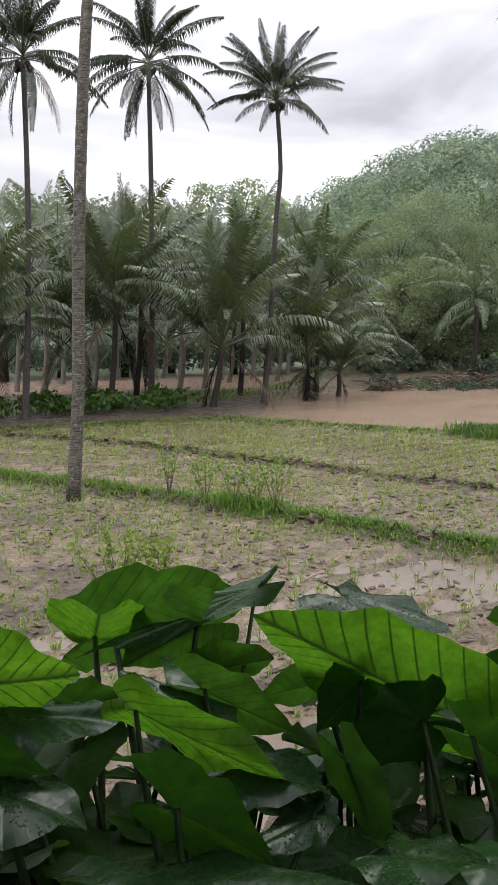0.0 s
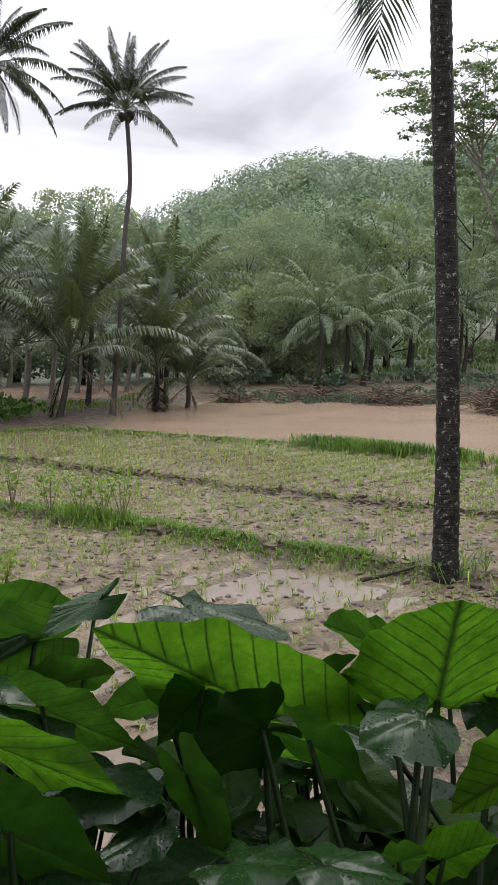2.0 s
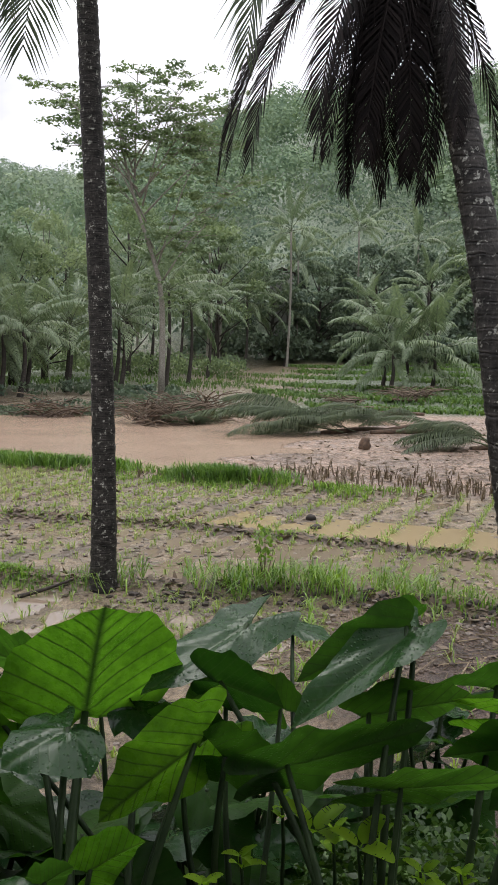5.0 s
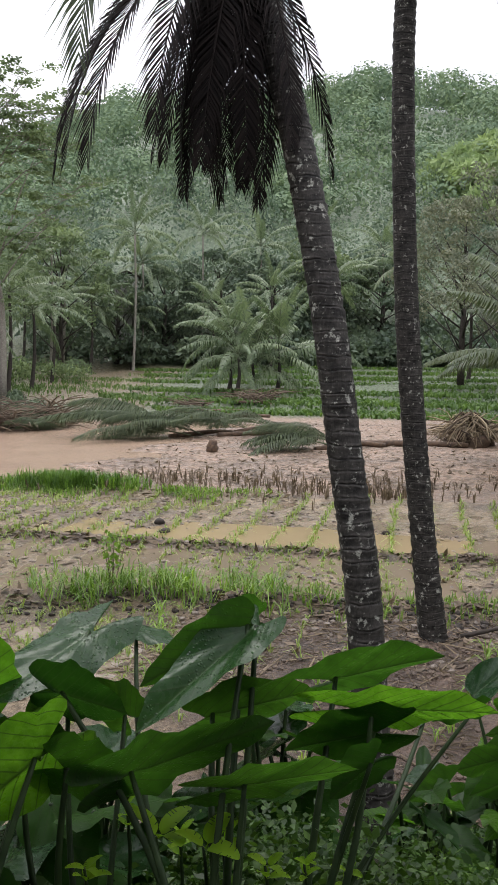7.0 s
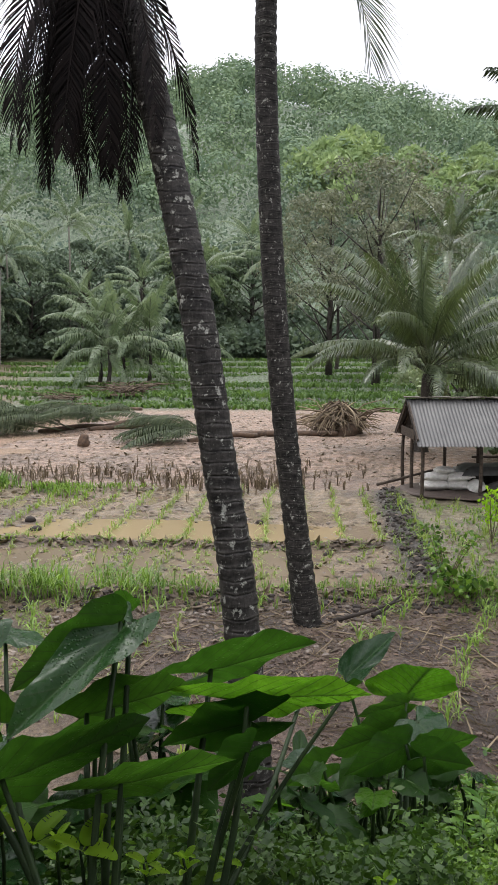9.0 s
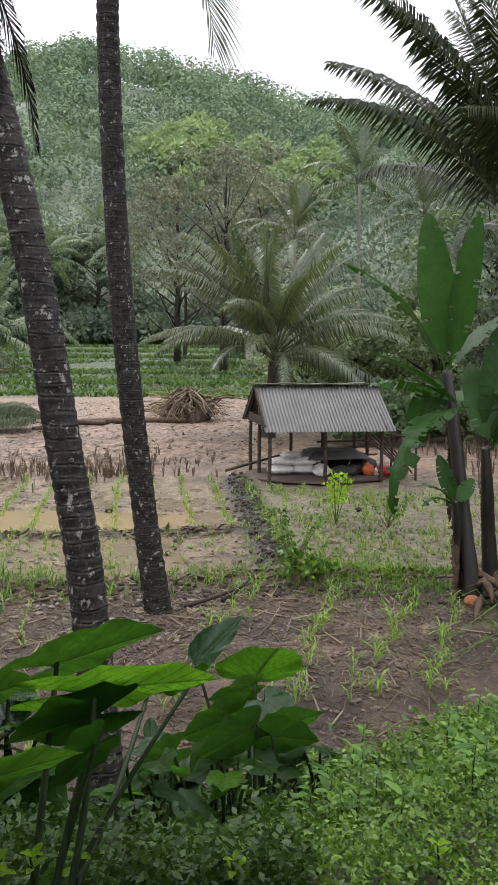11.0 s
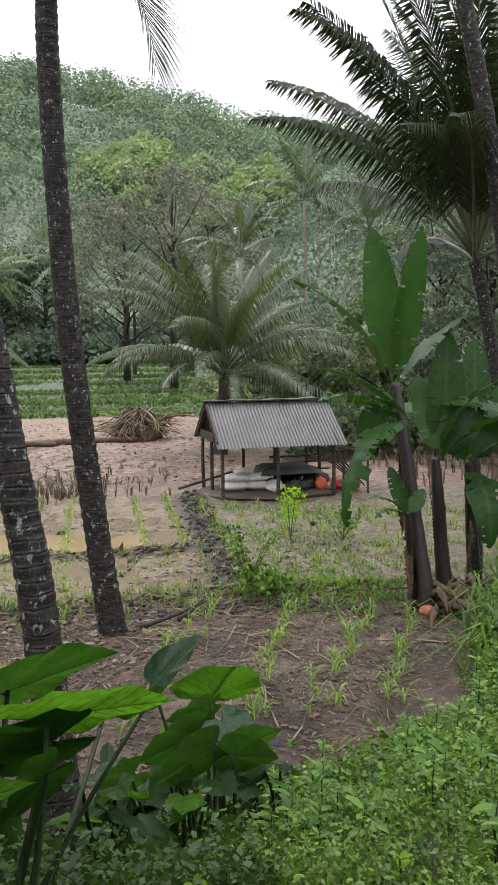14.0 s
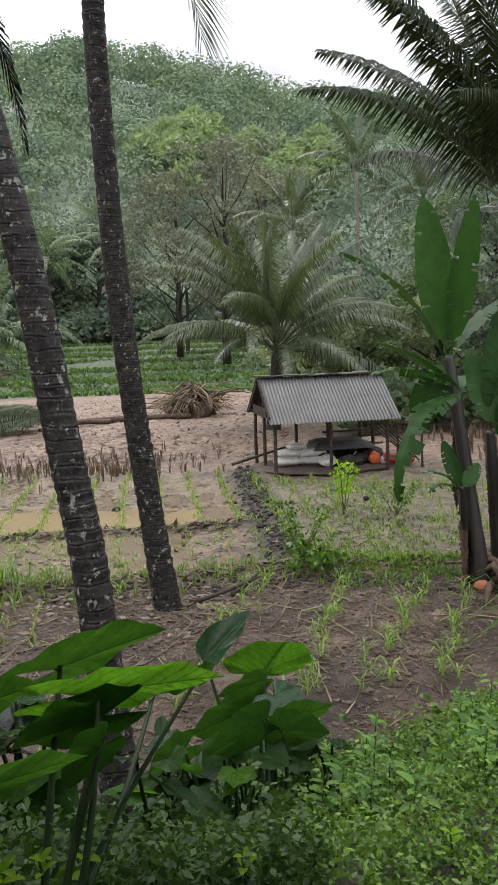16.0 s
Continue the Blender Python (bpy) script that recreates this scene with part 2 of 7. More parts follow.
def taro_material(name, dark, light, through, wet, gloss=0.38):
    """Big leaf blade with a pale midrib and side veins, from its own leaf coordinates."""
    m, b, l = material(name)
    uv = m.node_tree.nodes.new("ShaderNodeUVMap")
    sep = m.node_tree.nodes.new("ShaderNodeSeparateXYZ")
    l.new(uv.outputs[0], sep.inputs[0])

    def calc(op, a, c=None):
        n = m.node_tree.nodes.new("ShaderNodeMath")
        n.operation = op
        for i, v in ((0, a), (1, c)):
            if v is None:
                continue
            if isinstance(v, (int, float)):
                n.inputs[i].default_value = v
            else:
                l.new(v, n.inputs[i])
        return n.outputs[0]
    x, y = sep.outputs[0], sep.outputs[1]
    ay = calc("ABSOLUTE", y)
    q = calc("SUBTRACT", x, calc("MULTIPLY", calc("POWER", ay, 0.85), 0.75))
    wave = calc("ABSOLUTE", calc("SINE", calc("MULTIPLY", q, 22.0)))
    slim = calc("ADD", 2.4, calc("MULTIPLY", ay, 6.0))
    vein = calc("SUBTRACT", 1.0, calc("MINIMUM", calc("MULTIPLY", wave, slim), 1.0))
    mid = calc("SUBTRACT", 1.0, calc("MINIMUM", calc("MULTIPLY", ay, 30.0), 1.0))
    line = calc("MAXIMUM", vein, mid)
    info = m.node_tree.nodes.new("ShaderNodeObjectInfo")
    col = ramp(m, info.outputs["Random"], [(0.0, dark), (1.0, light)])
    blotch = noise_of(m, 6.0, 4)
    col = mixed(m, 1.0, col, ramp(m, blotch, [(0.3, (0.75, 0.8, 0.75)), (0.7, (1.2, 1.15, 1.1))]), "MULTIPLY")
    geo_n = noise_of(m, 38.0, 2)
    col = mixed(m, calc("MULTIPLY", line, 0.3), col, (0.10, 0.17, 0.05))
    l.new(col, b.inputs["Base Color"])
    l.new(ramp(m, geo_n, [(0.42, (wet, wet, wet)), (0.62, (wet + 0.14, wet + 0.14, wet + 0.14))]), b.inputs["Roughness"])
    relief = calc("ADD", calc("MULTIPLY", calc("MINIMUM", calc("MULTIPLY", wave, 2.0), 1.0), 0.1), calc("MULTIPLY", geo_n, 0.25))
    drops = nd(m, "TexVoronoi", Scale=70.0)
    geo = m.node_tree.nodes.new("ShaderNodeNewGeometry")
    l.new(geo.outputs["Position"], drops.inputs["Vector"])
    drop = calc("MAXIMUM", calc("SUBTRACT", 0.34, drops.outputs["Distance"]), 0.0)
    patch = calc("GREATER_THAN", noise_of(m, 5.0, 2), 0.47)
    relief = calc("ADD", relief, calc("MULTIPLY", calc("MULTIPLY", drop, patch), 12.0))
    b.inputs["Specular IOR Level"].default_value = gloss
    bump(m, b, relief, 0.3, 0.01)
    tr = m.node_tree.nodes.new("ShaderNodeBsdfTranslucent")
    glow = mixed(m, 1.0, col, (1.5, 1.72, 0.75), "MULTIPLY")
    fine = noise_of(m, 26.0, 4, 0.65)
    glow = mixed(m, 1.0, glow, ramp(m, fine, [(0.35, (0.72, 0.75, 0.7)), (0.65, (1.2, 1.18, 1.1))]), "MULTIPLY")
    glow = mixed(m, calc("MULTIPLY", line, 0.95), glow, (0.006, 0.02, 0.004))
    l.new(glow, tr.inputs[0])
    mx = m.node_tree.nodes.new("ShaderNodeMixShader")
    mx.inputs[0].default_value = through
    l.new(b.outputs[0], mx.inputs[1])
    l.new(tr.outputs[0], mx.inputs[2])
    l.new(mx.outputs[0], m.node_tree.nodes["Material Output"].inputs[0])
    return m


M_TARO = taro_material("taro_blade", (0.02, 0.056, 0.012), (0.046, 0.108, 0.02), 0.5, 0.28, 0.25)
M_TARO_WET = taro_material("taro_blade_wet", (0.016, 0.045, 0.018), (0.028, 0.078, 0.022), 0.35, 0.2, 0.3)
# brighter blade colour imitates daylight glowing through from behind
M_TARO_BACKLIT = taro_material("taro_blade_backlit", (0.055, 0.135, 0.015), (0.08, 0.175, 0.02), 0.55, 0.25, 0.25)
# darker copy of the taro blade: shade low in the bed, as colour
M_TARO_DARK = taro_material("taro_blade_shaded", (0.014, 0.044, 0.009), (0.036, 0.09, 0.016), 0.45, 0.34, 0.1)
M_BANANA = taro_material("banana_blade", (0.017, 0.052, 0.011), (0.03, 0.082, 0.016), 0.28, 0.32, 0.16)
M_PETIOLE, pb, pl = material("taro_petiole")
pl.new(ramp(M_PETIOLE, noise_of(M_PETIOLE, 14.0, 4, 0.6, None, (1, 1, 0.3)), [(0.3, (0.010, 0.022, 0.007)), (0.75, (0.03, 0.055, 0.016))]), pb.inputs["Base Color"])
pb.inputs["Roughness"].default_value = 0.5
pb.inputs["Specular IOR Level"].default_value = 0.2
M_PSEUDO, pb, pl = material("banana_stem")
pl.new(ramp(M_PSEUDO, noise_of(M_PSEUDO, 6.0, 5, 0.65, None, (3, 3, 0.5)), [(0.3, (0.005, 0.004, 0.003)), (0.55, (0.016, 0.011, 0.008)), (0.8, (0.034, 0.03, 0.014))]), pb.inputs["Base Color"])
pb.inputs["Roughness"].default_value = 0.5
M_HUSK, pb, pl = material("dry_leaf_husk")
pl.new(ramp(M_HUSK, noise_of(M_HUSK, 8.0, 5, 0.65), [(0.3, (0.03, 0.02, 0.015)), (0.75, (0.16, 0.10, 0.06))]), pb.inputs["Base Color"])
pb.inputs["Roughness"].default_value = 0.85

# ground: colour and wetness of each kind of soil come from the sheet, fine grain from noise
M_GROUND, gb, gl = material("wet_soil")
ga = M_GROUND.node_tree.nodes.new("ShaderNodeVertexColor")
ga.layer_name = "soil"
g1 = noise_of(M_GROUND, 2.3, 6, 0.65)
g2 = noise_of(M_GROUND, 24.0, 6, 0.75)
gc = mixed(M_GROUND, 1.0, ga.outputs[0], ramp(M_GROUND, g1, [(0.32, (0.5, 0.5, 0.5)), (0.68, (1.4, 1.38, 1.36))]), "MULTIPLY")
gc = mixed(M_GROUND, 1.0, gc, ramp(M_GROUND, g2, [(0.36, (0.42, 0.41, 0.4)), (0.64, (1.5, 1.5, 1.5))]), "MULTIPLY")
gl.new(gc, gb.inputs["Base Color"])
gb.inputs["Specular IOR Level"].default_value = 0.4
g3 = noise_of(M_GROUND, 5.0, 4, 0.6)
gl.new(ramp(M_GROUND, g3, [(0.38, (0.3, 0.3, 0.3)), (0.62, (0.75, 0.75, 0.75))]), gb.inputs["Roughness"])
bump(M_GROUND, gb, mixed(M_GROUND, 0.3, g2, g3), 1.0, 0.06)


def water_material(name, dark, light, rough, wave):
    m, b, l = material(name)
    l.new(ramp(m, noise_of(m, 0.35, 4), [(0.3, dark), (0.7, light)]), b.inputs["Base Color"])
    b.inputs["Roughness"].default_value = rough
    b.inputs["IOR"].default_value = 1.33
    bump(m, b, noise_of(m, 9.0, 3, 0.5), wave, 0.02)
    return m


M_WATER = water_material("field_water", (0.16, 0.118, 0.085), (0.22, 0.17, 0.125), 0.05, 0.08)
M_FLOOD = water_material("flood_water", (0.285, 0.2, 0.145), (0.34, 0.242, 0.175), 0.22, 0.5)
M_YELLOW = water_material("silty_puddle", (0.25, 0.185, 0.105), (0.31, 0.23, 0.135), 0.07, 0.06)

M_ROOF, zb, zl = material("zinc_sheet")
zl.new(ramp(M_ROOF, noise_of(M_ROOF, 1.6, 6, 0.6), [(0.3, (0.06, 0.058, 0.057)), (0.7, (0.098, 0.094, 0.09))]), zb.inputs["Base Color"])
zb.inputs["Metallic"].default_value = 0.35
zb.inputs["Roughness"].default_value = 0.5


def plain(name, c0, c1, rough=0.7, scale=12.0):
    m, b, l = material(name)
    l.new(ramp(m, noise_of(m, scale, 5, 0.6), [(0.3, c0), (0.7, c1)]), b.inputs["Base Color"])
    b.inputs["Roughness"].default_value = rough
    return m


M_SACK = plain("woven_sack", (0.42, 0.40, 0.37), (0.66, 0.64, 0.60), 0.7)
M_TARP = plain("dark_tarpaulin", (0.03, 0.03, 0.03), (0.08, 0.078, 0.072), 0.5, 4)
M_ORANGE = plain("orange_plastic", (0.5, 0.08, 0.02), (0.6, 0.13, 0.04), 0.5)
M_RED = plain("red_cloth", (0.32, 0.02, 0.025), (0.46, 0.045, 0.05), 0.8)
M_BLACK = plain("dark_clutter", (0.015, 0.014, 0.014), (0.05, 0.045, 0.04), 0.7)
M_WALL_FAR = plain("grey_hut_wall", (0.25, 0.25, 0.24), (0.34, 0.33, 0.31), 0.8)
M_CLOD = plain("dark_clod", (0.012, 0.009, 0.007), (0.045, 0.033, 0.025), 0.85)
M_CRUMB = plain("soil_crumb", (0.07, 0.052, 0.04), (0.20, 0.16, 0.125), 0.55, 3.0)
M_RUST = plain("rusty_ridge", (0.05, 0.045, 0.035), (0.12, 0.10, 0.075), 0.8)


# ------------------------------------------------------------------ mesh helpers
def mesh(name, verts, faces, mat=None, smooth=False, uv=None):
    me = bpy.data.meshes.new(name)
    me.from_pydata([tuple(map(float, v)) for v in verts], [], [tuple(map(int, f)) for f in faces])
    if smooth:
        me.polygons.foreach_set("use_smooth", [True] * len(me.polygons))
    if uv is not None:
        lay = me.uv_layers.new(name="leaf")
        idx = np.empty(len(me.loops), dtype=np.int32)
        me.loops.foreach_get("vertex_index", idx)
        lay.data.foreach_set("uv", np.asarray(uv, dtype=np.float32)[idx].ravel())
    if mat:
        me.materials.append(mat)
    return me


def polys(name, verts, tris, quads=None, mat=None, smooth=False):
    """A big mesh straight from arrays: triangles (n,3) and quads (m,4)."""
    me = bpy.data.meshes.new(name)
    tris = np.zeros((0, 3), int) if tris is None else np.asarray(tris)
    quads = np.zeros((0, 4), int) if quads is None else np.asarray(quads)
    me.vertices.add(len(verts))
    me.vertices.foreach_set("co", np.asarray(verts, dtype=np.float32).ravel())
    me.loops.add(tris.size + quads.size)
    me.loops.foreach_set("vertex_index", np.concatenate([tris.ravel(), quads.ravel()]).astype(np.int32))
    me.polygons.add(len(tris) + len(quads))
    starts = np.concatenate([np.arange(len(tris)) * 3, tris.size + np.arange(len(quads)) * 4])
    me.polygons.foreach_set("loop_start", starts.astype(np.int32))
    if smooth:
        me.polygons.foreach_set("use_smooth", np.ones(len(tris) + len(quads), dtype=bool))
    me.update(calc_edges=True)
    me.validate()
    if mat:
        me.materials.append(mat)
    return me


def part(name, me, parent, label="", m=None):
    ob = new(name, me)
    ob.parent = parent
    if m is not None:
        ob.matrix_basis = m
    if label:
        tagged(ob, label)
    return ob


def thing(name, x, y, z, label, category, group="", me=None, kind="", rz=0.0):
    ob = new(name, me)
    ob.matrix_basis = pose(x, y, z, 0, 0, rz)
    return tagged(ob, label, category, group, kind)


def tube(points, radii, sides=8, rings=0.0, per=1, cap=True):
    """Vertices and faces of a round tube along points; rings: depth of the leaf scars."""
    pts = [Vector(p) for p in points]
    path, rad = [], []
    n = (len(pts) - 1) * per
    for i in range(n + 1):
        u = i / per
        k = min(int(u), len(pts) - 2)
        w = u - k
        p0, p1, p2, p3 = pts[max(k - 1, 0)], pts[k], pts[k + 1], pts[min(k + 2, len(pts) - 1)]
        q = 0.5 * ((2 * p1) + (p2 - p0) * w + (2 * p0 - 5 * p1 + 4 * p2 - p3) * w * w + (3 * p1 - p0 - 3 * p2 + p3) * w ** 3)
        path.append(q)
        rad.append(radii[k] * (1 - w) + radii[k + 1] * w)
    verts, faces = [], []
    for i, q in enumerate(path):
        d = (path[min(i + 1, n)] - path[max(i - 1, 0)]).normalized()
        a = d.orthogonal().normalized() if abs(d.z) < 0.99 else Vector((1, 0, 0))
        a = (Vector((1, 0, 0)) - d * d.x).normalized() if abs(d.x) < 0.9 else (Vector((0, 1, 0)) - d * d.y).normalized()
        b = d.cross(a)
        r = rad[i]
        if rings:
            r *= 1 + rings * ((i % 3) / 2 - 0.5) + random.uniform(-0.3, 0.3) * rings
        for s in range(sides):
            t = 2 * math.pi * s / sides
            rr = r * (1 + (random.uniform(-0.3, 0.3) * rings if rings else 0))
            verts.append(q + a * math.cos(t) * rr + b * math.sin(t) * rr)
    for i in range(n):
        for s in range(sides):
            s2 = (s + 1) % sides
            faces.append((i * sides + s, i * sides + s2, (i + 1) * sides + s2, (i + 1) * sides + s))
    if cap:
        faces.append(tuple(range(sides - 1, -1, -1)))
        faces.append(tuple(n * sides + s for s in range(sides)))
    return verts, faces


def tube_mesh(name, points, radii, mat, sides=8, rings=0.0, per=1):
    return mesh(name, *tube(points, radii, sides, rings, per), mat, True)


def joined(pieces):
    verts, faces = [], []
    for v, f in pieces:
        o = len(verts)
        verts += list(v)
        faces += [tuple(i + o for i in q) for q in f]
    return verts, faces


def box(sx, sy, sz, m=Matrix(), bevel=0.0):
    bm = bmesh.new()
    bmesh.ops.create_cube(bm, size=1.0, matrix=m @ Matrix.Diagonal((sx, sy, sz, 1)))
    if bevel:
        bmesh.ops.bevel(bm, geom=list(bm.edges), offset=bevel, segments=1, affect="EDGES")
    v = [x.co.copy() for x in bm.verts]
    bm.verts.index_update()
    f = [tuple(x.index for x in q.verts) for q in bm.faces]
    bm.free()
    return v, f


def lump(radius, squash, rough, seed, sub=3):
    """An uneven rounded body."""
    bm = bmesh.new()
    bmesh.ops.create_icosphere(bm, subdivisions=sub, radius=1.0)
    out = []
    for v in bm.verts:
        p = v.co.copy()
        k = 1 + rough * noise.fractal(p * 1.7 + Vector((seed * 3.1, 0, 0)), 1.0, 2.0, 4)
        out.append(Vector((p.x * radius * squash[0] * k, p.y * radius * squash[1] * k, p.z * radius * squash[2] * k)))
    bm.verts.index_update()
    f = [tuple(x.index for x in q.verts) for q in bm.faces]
    bm.free()
    return out, f


# ------------------------------------------------------------------ the land
def lattice(ix, iy, seed):
    h = (ix.astype(np.int64) * 374761393 + iy.astype(np.int64) * 668265263 + seed * 974634777) & 0x7FFFFFFF
    h = ((h ^ (h >> 13)) * 1274126177) & 0x7FFFFFFF
    return ((h ^ (h >> 16)) & 0xFFFF) / 65535.0


def vnoise(x, y, scale, seed=0):
    """Smooth value noise, -1 to 1, with features about scale metres wide."""
    x, y = np.asarray(x, float) / scale, np.asarray(y, float) / scale
    ix, iy = np.floor(x), np.floor(y)
    fx, fy = x - ix, y - iy
    fx, fy = fx * fx * (3 - 2 * fx), fy * fy * (3 - 2 * fy)
    a, b = lattice(ix, iy, seed), lattice(ix + 1, iy, seed)
    c, d = lattice(ix, iy + 1, seed), lattice(ix + 1, iy + 1, seed)
    return 2 * ((a * (1 - fx) + b * fx) * (1 - fy) + (c * (1 - fx) + d * fx) * fy) - 1


def smooth(e0, e1, v):
    t = np.clip((v - e0) / (e1 - e0), 0, 1)
    return t * t * (3 - 2 * t)


def off_line(x, y, line):
    """Distance to a polyline, and the side (positive: to its left, farther out)."""
    best = np.full(np.shape(x), 1e9)
    side = np.zeros(np.shape(x))
    for (x0, y0), (x1, y1) in zip(line, line[1:]):
        dx, dy = x1 - x0, y1 - y0
        t = np.clip(((x - x0) * dx + (y - y0) * dy) / (dx * dx + dy * dy), 0, 1)
        d = np.hypot(x - x0 - t * dx, y - y0 - t * dy)
        near = d < best
        side = np.where(near, np.sign(dx * (y - y0) - dy * (x - x0)), side)
        best = np.where(near, d, best)
    return best, side


BUND_1 = [(-16, 27), (-9, 21.5), (-5.5, 18.9), (-0.5, 15.2), (3.0, 11.8), (4.9, 10.3), (6.5, 9.1), (7.8, 7.4), (9.6, 5.3), (10.4, 4.0), (11.5, 2.6)]
BUND_2 = [(-12, 31), (-3.2, 24.2), (4.5, 16.2), (7.0, 14.0), (10.2, 9.5), (12.0, 7.2)]
BUND_3 = [(10.0, 5.3), (12.0, 6.7), (14.2, 8.3), (16.4, 9.9)]
FIELD_END = [(-22, 33), (-8.3, 29.0), (-1.0, 31.0), (4.3, 26.0), (6.4, 24.7), (9.1, 20.4), (11.0, 17.5), (12.0, 15.6), (13.9, 13.9), (16.5, 10.1), (20.0, 5.0), (26.0, 1.0)]
BANK_X = [-30, -6, -2, 2.5, 3.4, 4.4, 5.2, 6.0, 7.0, 8.6, 10.0, 13.0, 20.0, 60.0]
BANK_Y = [4.6, 4.6, 4.45, 4.3, 3.9, 3.2, 2.6, 2.1, 1.7, 1.85, 2.2, 1.9, 0.5, -8.0]
SKY_AZ = [-180, -90, -40, -15, -2, 3, 5.7, 10.2, 14.1, 19.4, 23, 26.5, 32.4, 37, 45, 49.2, 54, 59.6, 64, 69, 80, 100, 140, 180]
SKY_EL = [2.0, 2.0, 3.0, 3.5, 4.5, 6.0, 7.6, 9.4, 10.3, 9.6, 10.0, 12.2, 14.3, 15.1, 15.2, 16.2, 15.2, 14.2, 12.8, 12.6, 11.5, 8.0, 3.0, 2.0]


def crest(az):
    el = np.interp(az, SKY_AZ, SKY_EL)
    far = np.interp(az, [-180, 18, 27, 180], [280, 280, 215, 215])
    return far, 3.0 + far * np.tan(np.radians(el))


def soil_height(x, y):
    x, y = np.asarray(x, float), np.asarray(y, float)
    r = np.hypot(x, y)
    az = np.degrees(np.arctan2(x, y))
    d1, s1 = off_line(x, y, BUND_1)
    d2, s2 = off_line(x, y, BUND_2)
    d3, s3 = off_line(x, y, BUND_3)
    de, se = off_line(x, y, FIELD_END)
    fine = 0.4 * vnoise(x, y, 1.7, 1) + 0.4 * vnoise(x, y, 0.55, 2) + 0.3 * vnoise(x, y, 0.22, 3)
    z = 0.038 * fine - 0.006 + 0.018 * vnoise(x, y, 5, 4)
    # furrows along the rows
    z = z + 0.016 * np.cos(2 * np.pi * (0.8 * y - 0.6 * x) / 0.66) * (0.6 + 0.5 * vnoise(x, y, 3.0, 5))
    # the trampled plot at the foot of the bank is drier towards the right
    inner = s1 < 0
    z = z + np.where(inner, 0.075 * smooth(26, 46, az) + 0.02 * fine * smooth(26, 46, az) + 0.022 + 0.024 * vnoise(x, y, 2.6, 17), 0)
    # wet foot track across the plot
    dt, _ = off_line(x, y, [(9.5, 3.2), (8.2, 2.6), (7.0, 2.08)])
    z = z - 0.105 * np.exp(-((dt + 0.12 * vnoise(x, y, 0.5, 19)) / 0.2) ** 2) * (y > np.interp(x, BANK_X, BANK_Y) + 0.1)
    # silty puddle between the second bund and the field's end
    silty = (s2 > 0) & (se < 0) & (az > 33)
    z = z + np.where(silty, 0.024 * smooth(40, 48, az) - 0.045 * smooth(33, 40, az) * smooth(2.2, 0.7, d2 + 0.9 * vnoise(x, y, 1.4, 18)), 0)
    z = z + 0.10 * np.exp(-(d1 / 0.28) ** 2) + 0.11 * np.exp(-(d2 / 0.22) ** 2) * (0.8 + 0.5 * fine) + 0.16 * np.exp(-(d3 / 0.26) ** 2) * (0.8 + 0.3 * fine)
    z = z + 0.09 * np.exp(-(de / 0.45) ** 2)
    # yard right of the third bund
    z = z + np.where((s3 < 0) & ~inner & (az > 58), 0.03, 0)
    # beyond the fields: river bed on the left, mud flat on the right
    out = (se > 0) & (r > 14)
    edge = az + 5 * vnoise(x, y, 4.5, 15) + 2.5 * vnoise(x, y, 1.5, 16) + 0.5 * (27 - r)
    flood = out & (az < 50)
    flat = out & (az >= 20)
    bed = smooth(0.3, 1.6, de)
    shore = 41.5 + 1.5 * vnoise(x, y, 7, 9) + 7 * smooth(1, 9, az) - 3.5 * smooth(16, 27, az)
    left = smooth(1.5, -1.5, az - 0.8 - 0.12 * (r - 34))
    z = np.where(flood, z - 0.3 * bed * smooth(39, 28, edge) * (1 - left) * smooth(shore + 1, shore - 1, r), z)
    z = z + np.where(flat, (0.05 + 0.05 * vnoise(x, y, 2.5, 6) + 0.03 * vnoise(x, y, 0.8, 7)) * bed * smooth(29, 38, edge), 0)
    # ground under the left palms
    z = z + np.where(out, 0.14 * left * bed * (1 + 0.4 * vnoise(x, y, 2, 8)), 0)
    z = z + np.where(out, 0.5 * smooth(shore, shore + 2.5, r) * (1 - left) * smooth(33, 27, az), 0)
    # terraces and foot of the hill
    foot = np.interp(az, [-180, -20, 5, 20, 30, 36, 60, 75, 180], [60, 70, 70, 60, 60, 50, 46, 30, 30])
    rise = np.clip(r - foot, 0, None)
    step = np.floor(rise / 7.0) * 0.42 + 0.42 * smooth(6.2, 7.0, np.mod(rise, 7.0))
    z = z + np.where(r > foot, np.minimum(step, 3.2) * smooth(28, 34, az) + 0.05 * np.minimum(rise, 40) * smooth(34, 28, az), 0)
    far, top = crest(az)
    start = np.interp(az, [-180, 28, 36, 62, 75, 180], [95, 95, 98, 100, 55, 55])
    u = np.clip((r - start) / (far - start), 0, 1)
    hill = (top - 3) * (u ** 0.9) * (1 + 0.05 * vnoise(x, y, 40, 12) * np.sin(np.pi * u)) + 3.0 * vnoise(x, y, 26, 13) * np.sin(np.pi * u)
    back = np.clip((r - far) / 900, 0, 1)
    z = z + np.where(r > start, hill * (1 - 0.85 * smooth(0, 1, back)), 0)
    # the bank on which the viewer stands
    foot_y = np.interp(x, BANK_X, BANK_Y)
    db, _ = off_line(x, y, list(zip(BANK_X, BANK_Y)))
    steep = np.interp(x, [-2, 1.6, 3.6], [0.66, 0.62, 0.36])
    bank = 1.42 * np.tanh(steep * db / 1.42)
    z = z + np.where(y < foot_y, bank * (1 + 0.05 * vnoise(x, y, 0.7, 14)), 0)
    return z


